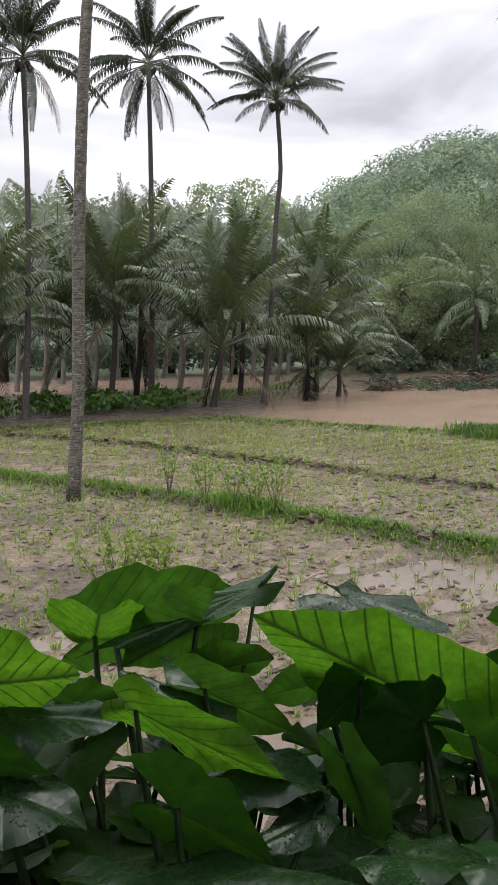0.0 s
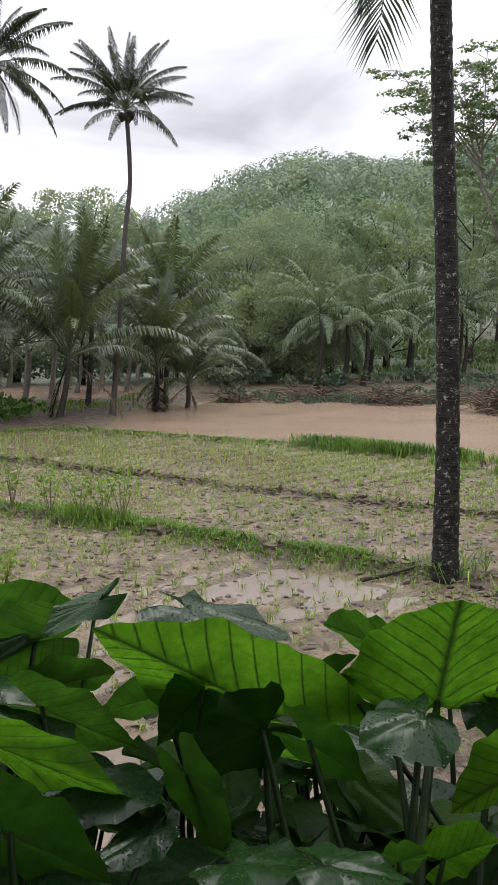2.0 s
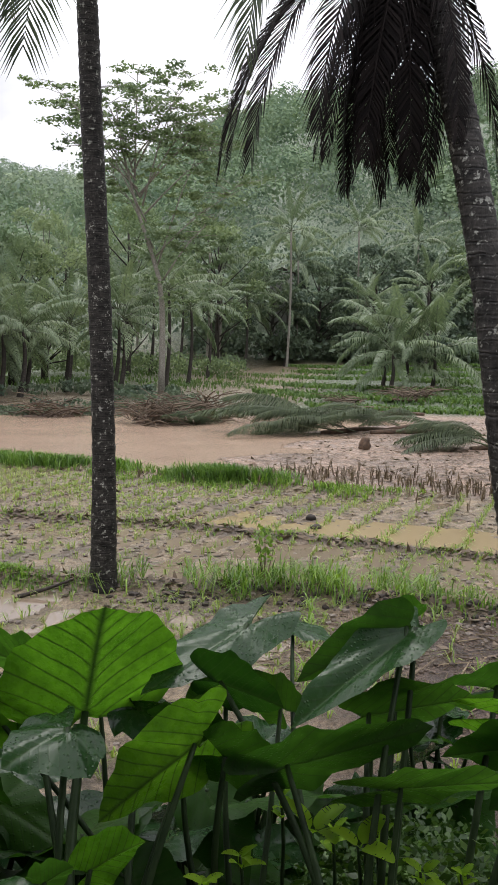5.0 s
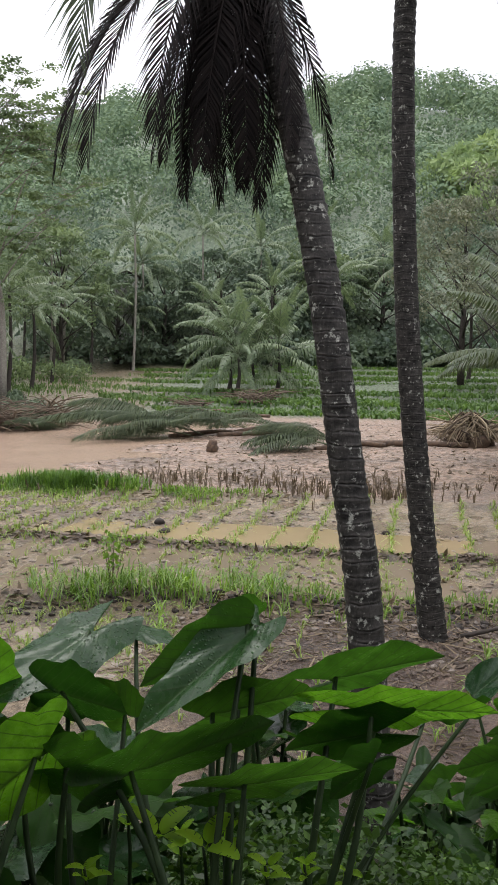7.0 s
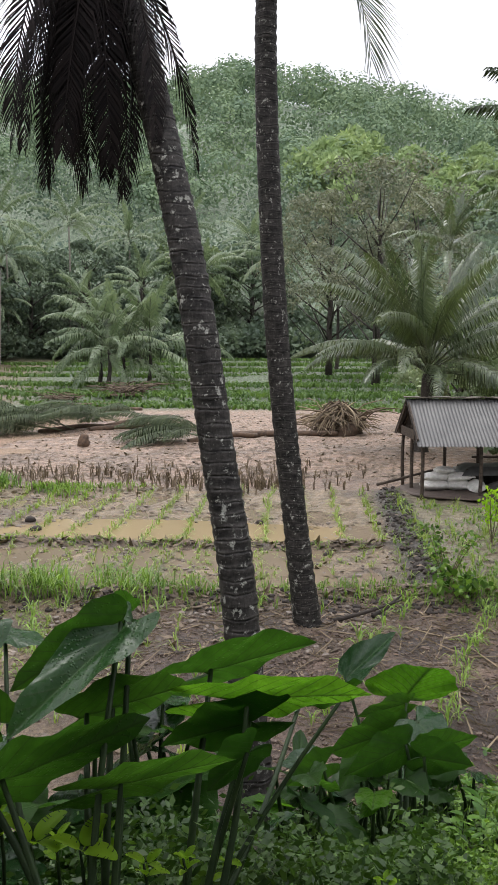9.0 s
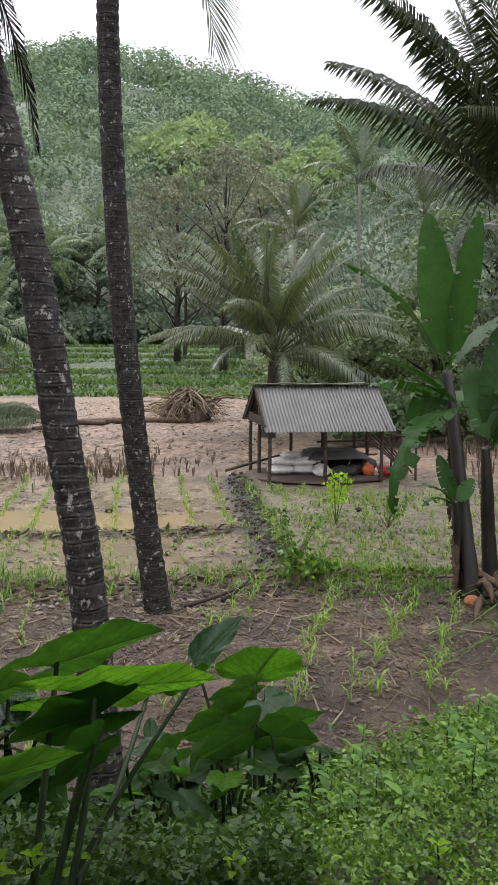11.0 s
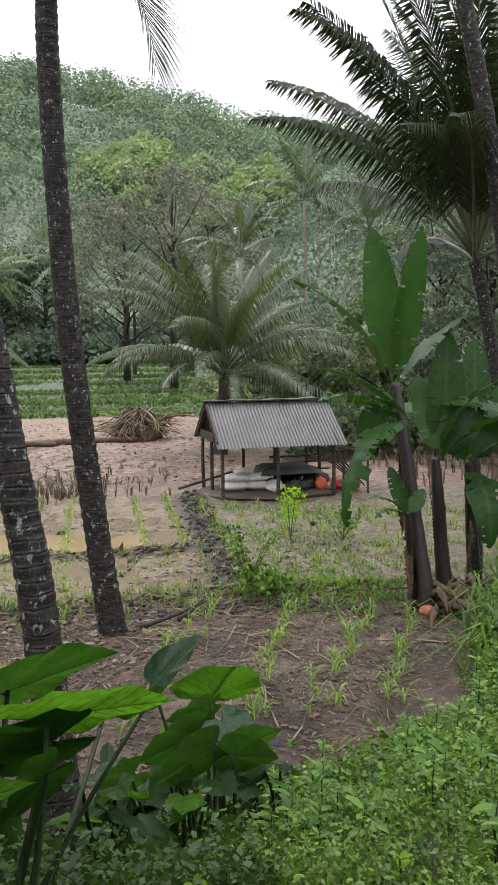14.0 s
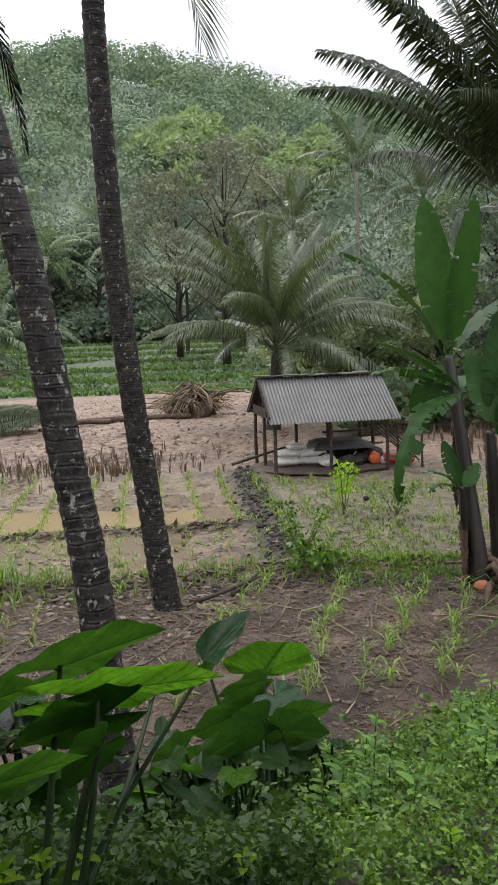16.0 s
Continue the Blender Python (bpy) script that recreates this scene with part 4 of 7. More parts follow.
for i, (x, y, h) in enumerate([(49.5, 21.5, 12.5), (51.0, 18.0, 10.5), (47.0, 24.5, 9.0)]):
    palm(leaning(x, y, x, y, h, 0.5, 4), 0.12, 0.09, F_MID, 1.0, 16, "coconut palm among trees at the foot of the hill", M_BARK_GREY, "far coconut palms", low=7, seed=120 + i, sides=6, per=2)


# ------------------------------------------------------------------ leaf masses
def cards(centres, size, g, flat=0.0, long=1.5, out=None, loose=0.28):
    """One small folded leaf spray at each centre: vertices and quads. out: the crown's outward direction there."""
    n = len(centres)
    a = g.normal(size=(n, 3))
    a[:, 2] *= 1 - flat
    if out is not None:
        face = out + g.normal(0, loose, (n, 3))
        face /= np.linalg.norm(face, axis=1)[:, None] + 1e-9
        a -= face * np.sum(a * face, 1)[:, None]
    a /= np.linalg.norm(a, axis=1)[:, None]
    b = np.cross(a, face if out is not None else g.normal(size=(n, 3)) * (1 - flat) + np.array([0, 0, 1.0]) * flat)
    b /= np.linalg.norm(b, axis=1)[:, None] + 1e-9
    s = (size * g.uniform(0.6, 1.4, n))[:, None]
    a, b = a * s * long * 0.5, b * s * 0.5
    v = np.stack([centres - a, centres + b * 0.9 - a * 0.1, centres + a, centres - b * 0.9 - a * 0.1], 1).reshape(-1, 3)
    return v, 4 * np.arange(n)[:, None] + np.array([0, 1, 2, 3])


def lumps(points, radii, per, g, squash=0.8, shell=0.55, ways=False):
    """Leaf centres in uneven clumps, and where wanted their outward directions."""
    d = g.normal(size=(len(points), per, 3))
    d /= np.linalg.norm(d, axis=2)[:, :, None]
    d[:, :, 2] = np.where(d[:, :, 2] < -0.35, -d[:, :, 2], d[:, :, 2])
    k = shell + (1 - shell) * g.uniform(0, 1, (len(points), per, 1)) ** 0.6
    p = points[:, None] + d * k * np.asarray(radii)[:, None, None] * np.array([1, 1, squash])
    return (p.reshape(-1, 3), d.reshape(-1, 3)) if ways else p.reshape(-1, 3)


def foliage(name, centres, size, mat, label, category, g, flat=0.0, long=1.5, out=None):
    v, q = cards(centres, size, g, flat, long, out)
    return tagged(new(name, polys(name, v, None, q, mat)), label, category, kind="stuff")


def polar(az, r):
    return r * np.sin(np.radians(az)), r * np.cos(np.radians(az))


g = np.random.default_rng(21)
# woods on the hill: many uneven crowns over the slope
n = 2100
az = g.uniform(-24, 92, n)
start = np.interp(az, [-24, 0, 20, 28, 36, 62, 72, 96], [70, 75, 85, 92, 100, 103, 60, 50])
far = crest(az)[0]
r = start + (far + 14 - start) * g.uniform(0, 1, n) ** 0.8
x, y = polar(az, r)
rad = g.uniform(2.2, 5.4, n) * (0.8 + 0.3 * (r / 200))
pts = np.stack([x, y, soil_height(x, y) + rad * 0.75], 1)
# outer rings take the paler colours that stand for haze
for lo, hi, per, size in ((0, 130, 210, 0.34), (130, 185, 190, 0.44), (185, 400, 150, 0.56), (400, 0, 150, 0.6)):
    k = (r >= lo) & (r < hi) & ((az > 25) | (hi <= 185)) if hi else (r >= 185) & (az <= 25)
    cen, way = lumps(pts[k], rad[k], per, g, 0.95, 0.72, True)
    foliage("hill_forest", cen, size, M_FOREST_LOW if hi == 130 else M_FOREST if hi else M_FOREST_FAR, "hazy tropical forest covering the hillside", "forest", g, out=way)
n = 50
az = np.concatenate([g.normal(55.5, 1.0, n // 2), g.normal(62.5, 1.6, n // 2)])
r = g.normal(140, 6, n)
x, y = polar(az, r)
rad = g.uniform(2.0, 3.4, n)
cen = lumps(np.stack([x, y, soil_height(x, y) + 4.2], 1), rad, 330, g, 1.5, 0.6)
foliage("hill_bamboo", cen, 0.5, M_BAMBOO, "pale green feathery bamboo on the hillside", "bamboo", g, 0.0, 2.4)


def bushy_tree(name, x, y, height, spread, mat, label, seed, leaf=0.5, count=2600, trunk=0.25, low=0.25, group="trees", clumps=26, bark_mat=None, squash=0.8):
    """A tapered trunk with limbs that carry an uneven crown of leaf sprays."""
    gg = np.random.default_rng(seed)
    z0 = float(soil_height(x, y))
    root = thing(name, x, y, z0, label, "tree", group)
    pieces = [tube([(0, 0, -0.2), (0.1, 0.05, height * 0.3), (0.25, -0.1, height * 0.6), (0.1, 0.1, height * 0.85)], [trunk * 1.3, trunk, trunk * 0.6, trunk * 0.2], 7)]
    tips = []
    for i in range(clumps):
        a = i * 2.4 + gg.uniform(-0.4, 0.4)
        u = low + (0.95 - low) * (i + 0.5) / clumps
        reach = spread * (0.35 + 0.65 * math.sin(math.pi * min(0.97, 0.25 + 0.7 * (u - low) / (1 - low)))) * gg.uniform(0.6, 1.05)
        tip = (reach * math.cos(a), reach * math.sin(a), height * u + gg.uniform(0, 0.08) * height)
        k = max(0.1, u - 0.22)
        pieces.append(tube([(0.15 * u, 0, height * k), (tip[0] * 0.5, tip[1] * 0.5, height * (k * 0.5 + u * 0.5) + 0.1), tip], [trunk * 0.35, trunk * 0.2, trunk * 0.06], 5))
        tips.append(tip)
    tips.append((0, 0, height * 0.96))
    part("trunk", mesh("trunk", *joined(pieces), bark_mat or M_BARK_FAR, True), root)
    rad = gg.uniform(0.2, 0.4, len(tips)) * spread
    cen, way = lumps(np.array(tips), rad, count // len(tips), gg, squash, 0.35, True)
    v, q = cards(cen, leaf, gg, out=way, loose=0.75)
    part("crown", polys("crown", v, None, q, mat), root)
    return root


# trees on the far river bank
for i, (az, r, h, sp, m, lab) in enumerate([
        (9.5, 57, 9.6, 3.6, M_TREE_LIGHT, "big leafy bamboo thicket on the river bank"), (11.4, 60, 11.0, 3.8, M_TREE_LIGHT, "tall leafy bamboo clump"), (13.2, 58, 8.8, 3.6, M_TREE_LIGHT, "dense green tree on the river bank"),
        (14.8, 62, 8.5, 3.4, M_TREE_LIGHT, "dense green tree on the river bank"), (7.8, 60, 8.0, 3.0, M_TREE_LIGHT, "light green tree behind the palms"), (10.4, 54, 6.0, 3.0, M_TREE_LIGHT, "dark thicket overhanging the river"), (12.4, 55, 5.5, 3.0, M_TREE_LIGHT, "dark thicket overhanging the river"),
        (16.6, 66, 10.5, 3.6, M_TREE, "green tree behind low palms"), (18.6, 70, 12.0, 4.2, M_TREE_LIGHT, "green tree behind low palms"), (23.8, 76, 14.0, 4.5, M_TREE, "green tree behind low palms"),
        (-1.0, 62, 12.5, 4.0, M_TREE_LIGHT, "pale leafy tree behind the palms"), (1.2, 66, 12.5, 4.0, M_TREE_LIGHT, "pale leafy tree behind the palms"), (-5.0, 66, 12.0, 4.5, M_TREE_LIGHT, "pale leafy tree behind the palms"), (-8.0, 62, 11.5, 4.5, M_TREE, "leafy tree behind the palms"), (-12.0, 64, 12.0, 5.0, M_TREE, "leafy tree behind the palms"),
        (4.2, 64, 10.0, 3.8, M_TREE, "leafy tree behind the palms"), (6.2, 66, 9.0, 3.5, M_TREE_LIGHT, "leafy tree behind the palms"), (-15.5, 60, 11.0, 4.5, M_TREE, "leafy tree behind the palms"), (29.5, 88, 14.0, 4.8, M_TREE, "green tree at the foot of the hill"),
        (33, 96, 10.0, 4.5, M_THICKET, "dark tree at the edge of the woods"), (36, 99, 9.0, 4.5, M_THICKET, "dark tree at the edge of the woods"), (39.5, 101, 10.0, 4.8, M_THICKET, "dark tree at the edge of the woods"), (43.0, 102, 9.0, 4.8, M_THICKET, "dark tree at the edge of the woods"), (46.5, 103, 9.5, 4.8, M_TREE, "dark tree at the edge of the woods"), (50, 103, 9.0, 4.8, M_THICKET, "dark tree at the edge of the woods"),
        (58.0, 62, 15.0, 5.0, M_GREY_TREE, "greyish brown-leaved tree beyond the terraces"), (55.0, 72, 14.5, 5.0, M_GREY_TREE, "greyish sparse-leaved tree beyond the terraces"), (60.5, 75, 15.0, 5.2, M_GREY_TREE, "greyish sparse-leaved tree beyond the terraces"),
        (63.4, 36, 5.0, 2.4, M_TREE_LIGHT, "yellow-green bushy tree beside the palm"), (66.3, 33, 3.6, 2.0, M_TREE_LIGHT, "green bushy tree behind the shed"), (69.0, 36, 4.0, 2.2, M_TREE_LIGHT, "green bushy tree behind the banana plants"), (71.5, 32, 5.0, 2.2, M_TREE, "green leafy tree behind the banana plants"), (75.0, 31, 8.0, 2.8, M_TREE, "green leafy tree behind the banana plants"), (78.0, 28, 8.5, 3.2, M_THICKET, "dark leafy tree behind the banana plants"), (81.5, 24, 8.0, 3.2, M_THICKET, "dark leafy tree behind the banana plants"), (84, 30, 10, 4, M_THICKET, "dark leafy tree on the slope")]):
    x, y = polar(az, r)
    if i < 7:
        bushy_tree("bamboo_clump", x, y, h, sp, m, lab, 700 + i, leaf=0.085, count=19000, low=0.06, clumps=46, trunk=0.1, squash=1.0)
        continue
    bushy_tree("tree", x, y, h, sp, m, lab, 700 + i, leaf=0.05 + r * (0.0021 if r < 45 or r > 80 else 0.0015), count=7000 if r < 45 else 4800 if r > 80 else 8600, low=0.12 if h < 8 or m in (M_THICKET, M_TREE_LIGHT) else 0.3, trunk=0.16 if r < 40 else 0.24)

# undergrowth along the far bank and the foot of the woods
def undergrowth(name, az0, az1, r0, r1, n, size, leaf, mat, label, per=60, lift=0.5):
    a, rr = g.uniform(az0, az1, n), g.uniform(r0, r1, n)
    x, y = polar(a, rr)
    rad = g.uniform(0.5, 1.0, n) * size
    cen = lumps(np.stack([x, y, soil_height(x, y) + rad * lift], 1), rad, per, g, 0.75)
    return foliage(name, cen, leaf, mat, label, "undergrowth", g)


undergrowth("bank_undergrowth", -24, 7, 60, 76, 130, 2.4, 0.17, M_THICKET, "dark shrubs under the palms", 230)
undergrowth("woodland_edge", 28, 62, 94, 104, 150, 3.0, 0.4, M_THICKET, "dark shrubs at the edge of the woods", 160)
undergrowth("river_shrubs", 7, 27, 50, 58, 45, 0.8, 0.2, M_THICKET, "low shrubs on the far river bank", 60)
undergrowth("grove_shrubs", 11, 31, 74, 86, 110, 1.6, 0.2, M_TREE, "mid-green shrubs under the far palms", 80)
undergrowth("palm_foot_plants", -17, -4, 32.5, 36.5, 40, 0.7, 0.17, M_WEED_DARK, "broad-leaved plants at the feet of the palms", 40)
undergrowth("slope_shrubs", 66, 92, 26, 50, 160, 1.6, 0.2, M_TREE, "mixed shrubs on the slope behind the banana plants", 190)


undergrowth("bank_brush", 8, 29, 44.5, 49, 130, 0.55, 0.12, M_THICKET, "low dark brush along the far bank", 70)


# the tall airy tree on the far bank
def airy_tree(x, y, height):
    gg = random.Random(77)
    gn = np.random.default_rng(77)
    z0 = float(soil_height(x, y))
    root = thing("spreading_tree", x, y, z0, "tall pale-trunked tree with thin spreading layered branches", "tree")
    ux, uy = 0.9, -0.43
    pieces = [tube([(0, 0, -0.2), (0.05, 0, 4), (-0.2 * ux, -0.2 * uy, 7.2), (-1.3 * ux, -1.3 * uy, 10.5), (-2.4 * ux, -2.4 * uy, 14.5), (-2.9 * ux, -2.9 * uy, 17.5)], [0.24, 0.19, 0.15, 0.10, 0.06, 0.02], 8, 0, 2)]
    tips = []
    limbs = [(13.0, -6.8, 18.6), (13.5, 1.8, 19.6), (12.0, -5.6, 17.6), (13.2, -1.6, 19.8), (12.2, 4.6, 17.8), (7.0, 3.4, 11.0), (8.0, 2.6, 16.0), (9.0, -3.2, 13.5), (10.5, -4.8, 16.4), (11.5, 0.8, 18.0), (12.5, -6.0, 15.2), (12.0, 2.4, 17.2), (13.5, -3.8, 18.2), (8.5, 4.6, 12.5), (14.0, 0.4, 16.0), (11.0, 3.8, 15.0)]
    for h0, sx, h1 in limbs:
        base_u = -max(0.0, (h0 - 7) / 10.5) * 2.9
        b = Vector((base_u * ux, base_u * uy, h0))
        dy = gg.uniform(-2.5, 2.5)
        t = Vector((sx * ux - dy * uy * 0.6, sx * uy + dy * ux * 0.6, h1))
        midp = b.lerp(t, 0.5) + Vector((0, 0, 0.5))
        pieces.append(tube([b, midp, t], [0.065, 0.04, 0.014], 5, 0, 2))
        for k in range(16):
            s = b.lerp(t, gg.uniform(0.45, 1.0)) + Vector((0, 0, 0.3))
            e = s + Vector((gg.uniform(-1.9, 1.9), gg.uniform(-1.9, 1.9), gg.uniform(-0.2, 0.6)))
            pieces.append(tube([s, s.lerp(e, 0.5) + Vector((0, 0, 0.1)), e], [0.022, 0.015, 0.006], 3))
            tips.append(tuple(e))
    for k in range(46):
        tips.append((gg.uniform(-2.5, 4.5) * ux, gg.uniform(-2.5, 4.5) * uy, gg.uniform(5.5, 10.5)))
    part("trunk", mesh("trunk", *joined(pieces), M_BARK_GREY, True), root)
    cen = lumps(np.array(tips), gn.uniform(0.5, 1.0, len(tips)), 52, gn, 0.25, 0.0)
    v, q = cards(cen, 0.15, gn, 0.5)
    part("crown", polys("crown", v, None, q, M_TREE), root)


airy_tree(24.1, 49.5, 17.5)


# ------------------------------------------------------------------ crops, grass and weeds on the fields
def blades(roots, height, width, g, lean=0.5, per=1, droop=0.4):
    """Curved grass blades, each a folded strip: vertices, triangles and quads."""
    n = len(roots) * per
    p = np.repeat(roots, per, 0) + np.c_[g.normal(0, 0.012, (n, 2)), np.zeros(n)]
    h = np.repeat(height, per) * g.uniform(0.6, 1.15, n) if np.ndim(height) else height * g.uniform(0.55, 1.2, n)
    a = g.uniform(0, 2 * np.pi, n)
    d = np.stack([np.cos(a), np.sin(a), 0 * a], 1)
    s = np.stack([-np.sin(a), np.cos(a), 0 * a], 1) * (width * g.uniform(0.7, 1.3, n))[:, None] * 0.5
    le = (lean * g.uniform(0.2, 1.2, n))[:, None]
    up = np.array([0, 0, 1.0])
    m = p + (up * 0.62 + d * le * 0.4) * h[:, None]
    t = m + (up * (0.38 - droop * le) + d * le * 0.75) * h[:, None]
    v = np.stack([p - s * 0.6, p + s * 0.6, m + s, m - s, t], 1).reshape(-1, 3)
    k = 5 * np.arange(n)[:, None]
    return v, k + np.array([3, 2, 4]), k + np.array([0, 1, 2, 3])


def stand(name, pts, height, width, mat, label, category, g, lean=0.5, per=1, droop=0.4):
    roots = np.c_[pts, soil_height(pts[:, 0], pts[:, 1]) - 0.01]
    v, t, q = blades(roots, height, width, g, lean, per, droop)
    return tagged(new(name, polys(name, v, t, q, mat)), label, category, kind="stuff")


def clumped(pts, scale, level, g, seed):
    """Thin points out into uneven clumps."""
    return pts[vnoise(pts[:, 0], pts[:, 1], scale, seed) + g.normal(0, 0.25, len(pts)) > level]


def along(line, n, spread, g):
    """Points scattered along a polyline."""
    seg = np.array([[*a, *b] for a, b in zip(line, line[1:])])
    ln = np.hypot(seg[:, 2] - seg[:, 0], seg[:, 3] - seg[:, 1])
    k = g.choice(len(seg), n, p=ln / ln.sum())
    u = g.uniform(0, 1, n)[:, None]
    return seg[k, :2] * (1 - u) + seg[k, 2:] * u + g.normal(0, spread, (n, 2))


g = np.random.default_rng(33)
ROW = np.array([0.8, 0.6])
ACROSS = np.array([-0.6, 0.8])


def rows_of(gap, step, jitter, g, lo=(-40, -40), hi=(40, 40)):
    a, b = np.arange(-14, 34, step), np.arange(-8, 34, gap)
    A, B = np.meshgrid(a, b)
    pts = A.ravel()[:, None] * ROW + B.ravel()[:, None] * ACROSS
    return pts + g.normal(0, jitter, pts.shape)


def pick(pts, rule):
    x, y = pts[:, 0], pts[:, 1]
    r, az = np.hypot(x, y), np.degrees(np.arctan2(x, y))
    s1, s2, s3, se = (off_line(x, y, l)[1] for l in (BUND_1, BUND_2, BUND_3, FIELD_END))
    d1 = off_line(x, y, BUND_1)[0]
    foot = np.interp(x, BANK_X, BANK_Y)
    return pts[rule(x, y, r, az, s1, s2, s3, se) & (y > foot + 0.35) & (az > -24) & (az < 92) & (d1 > 0.3)]


# near plot on the left: close-set seedlings
near_left = pick(rows_of(0.4, 0.22, 0.06, g), lambda x, y, r, az, s1, s2, s3, se: (s1 < 0) & (az < 46) & (r > 6))
near_left = near_left[g.uniform(0, 1, len(near_left)) < 0.8]
stand("seedling_rows", near_left, 0.18, 0.013, M_MAIZE, "yellow-green maize seedlings in rows in wet mud", "seedlings", g, 1.1, 6, 0.6)
second = pick(rows_of(0.5, 0.24, 0.07, g), lambda x, y, r, az, s1, s2, s3, se: (s1 > 0) & (s2 < 0) & (se < 0) & ((s3 > 0) | (az < 50)))
second = second[g.uniform(0, 1, len(second)) < 0.85]
stand("seedling_rows", second, 0.17, 0.014, M_MAIZE, "sparse green maize seedlings in shallow water", "seedlings", g, 1.1, 6, 0.6)
third = pick(rows_of(0.66, 0.17, 0.035, g), lambda x, y, r, az, s1, s2, s3, se: (s2 > 0) & (se < 0) & ((s3 > 0) | (az < 52)))
stand("seedling_rows", third, 0.19, 0.017, M_MAIZE, "straight rows of young maize in silty soil", "seedlings", g, 1.1, 6, 0.6)
yard = pick(rows_of(0.6, 0.24, 0.09, g), lambda x, y, r, az, s1, s2, s3, se: (s1 > 0) & (s3 < 0) & (r < 18.2) & (az > 58) & (az < 80))
stand("seedling_rows", yard, 0.22, 0.018, M_MAIZE, "young maize rows before the shed", "seedlings", g, 1.1, 6, 0.6)
# scattered low weeds over the left fields
pts = pick(np.stack([g.uniform(-14, 11, 19000), g.uniform(7, 31, 19000)], 1), lambda x, y, r, az, s1, s2, s3, se: (se < 0) & (vnoise(x, y, 2.2, 40) > -0.1))
stand("field_weeds", pts, 0.085, 0.016, M_MAIZE, "low green weeds scattered over the wet field", "weeds", g, 1.2, 4, 0.6)
pts = pick(np.stack([g.uniform(9, 18, 3400), g.uniform(2.5, 9, 3400)], 1), lambda x, y, r, az, s1, s2, s3, se: (s1 > 0) & (s3 < 0) & (r < 18) & (az > 60) & (vnoise(x, y, 1.6, 43) > -0.25))
stand("field_weeds", pts, 0.08, 0.02, M_GRASS, "low yellow-green weeds in the yard", "weeds", g, 1.2, 3)
# the weedy bunds
stand("bund_grass", along([(-16, 27), (-9, 21.5), (-5.5, 18.9), (-2.6, 16.9)], 3200, 0.34, g), 0.2, 0.017, M_GRASS, "bright green grass on the earth bund", "grass", g, 0.7, 2)
stand("bund_grass", along([(-0.7, 15.4), (0.3, 14.5)], 420, 0.2, g), 0.26, 0.016, M_GRASS, "tuft of bright grass on the bund", "grass", g, 0.6, 2)
stand("bund_grass", clumped(along([(-2.6, 16.9), (-0.5, 15.2), (1.1, 13.8), (3.0, 11.9), (4.1, 10.9)], 6500, 0.26, g), 0.8, -0.35, g, 74), 0.13, 0.016, M_GRASS, "short grass on the earth bund", "grass", g, 0.8, 2)
stand("tall_grass", clumped(along([(4.7, 10.5), (5.6, 9.9), (6.6, 9.0), (7.6, 7.8)], 620, 0.4, g), 0.33, 0.0, g, 71), 0.42, 0.016, M_GRASS, "tall green grass clumps along the bund", "grass", g, 1.0, 3, 0.6)
stand("bund_grass", along([(7.6, 7.8), (8.6, 6.6), (9.6, 5.4)], 320, 0.34, g), 0.18, 0.013, M_GRASS, "short grass on the bund behind the palms", "grass", g, 0.7, 3)
stand("bund_grass", along([(10.0, 5.0), (10.4, 4.2), (10.7, 3.4)], 1700, 0.45, g), 0.09, 0.015, M_GRASS, "low grass strip beside the banana plants", "grass", g, 0.7, 3)
stand("bund_grass", along(BUND_3, 160, 0.25, g), 0.1, 0.014, M_GRASS_DARK, "sparse grass on the clod bund before the shed", "grass", g, 0.9, 2)
stand("bund_grass", along(BUND_2, 1500, 0.25, g), 0.09, 0.02, M_GRASS, "sparse short grass on the inner bund", "grass", g, 0.9, 2)
stand("bund_grass", along(FIELD_END[1:5], 1700, 0.35, g), 0.12, 0.03, M_GRASS, "short grass at the end of the field", "grass", g, 0.9, 2)
stand("tall_grass", clumped(along([(6.2, 25.0), (7.6, 22.9), (9.1, 20.6)], 3400, 0.34, g), 0.6, 0.2, g, 72), 0.38, 0.02, M_GRASS_DARK, "tall dark green grass strip at the end of the field", "grass", g, 0.7, 2)
stand("tall_grass", clumped(along([(10.1, 19.0), (11.2, 17.4)], 2600, 0.4, g), 0.6, 0.1, g, 77), 0.42, 0.02, M_GRASS_DARK, "tall dark green grass clump at the end of the field", "grass", g, 0.7, 2)
stand("bund_grass", clumped(along([(8.9, 20.4), (10.6, 17.9), (12.1, 15.9), (13.2, 14.8)], 2600, 0.5, g), 0.7, 0.1, g, 76), 0.2, 0.022, M_GRASS, "grass and low weeds at the end of the field", "grass", g, 0.7, 2)
stand("riverside_grass", along([(-9, 34), (-5, 37), (-1, 41), (3, 44)], 1000, 1.2, g), 0.22, 0.04, M_GRASS, "bright weeds under the palms", "grass", g, 0.6, 2)
# dry broken stalks on the mud
pts = np.vstack([along([(10.6, 19.6), (13.5, 16.6), (15.2, 14.3), (17.4, 12.6)], 330, 0.95, g), along([(14.6, 13.6), (16.2, 11.9)], 120, 0.5, g)])
stand("broken_stalks", pts, 0.3, 0.026, M_STALK, "dry brown broken maize stalks standing in mud", "stalks", g, 0.5, 4, 0.3)
pts = along([(22, 3.2), (26, 6)], 260, 1.6, g)
stand("broken_stalks", pts, 0.4, 0.05, M_STALK, "dry brown stalks beside the yard", "stalks", g, 0.4, 3, 0.2)
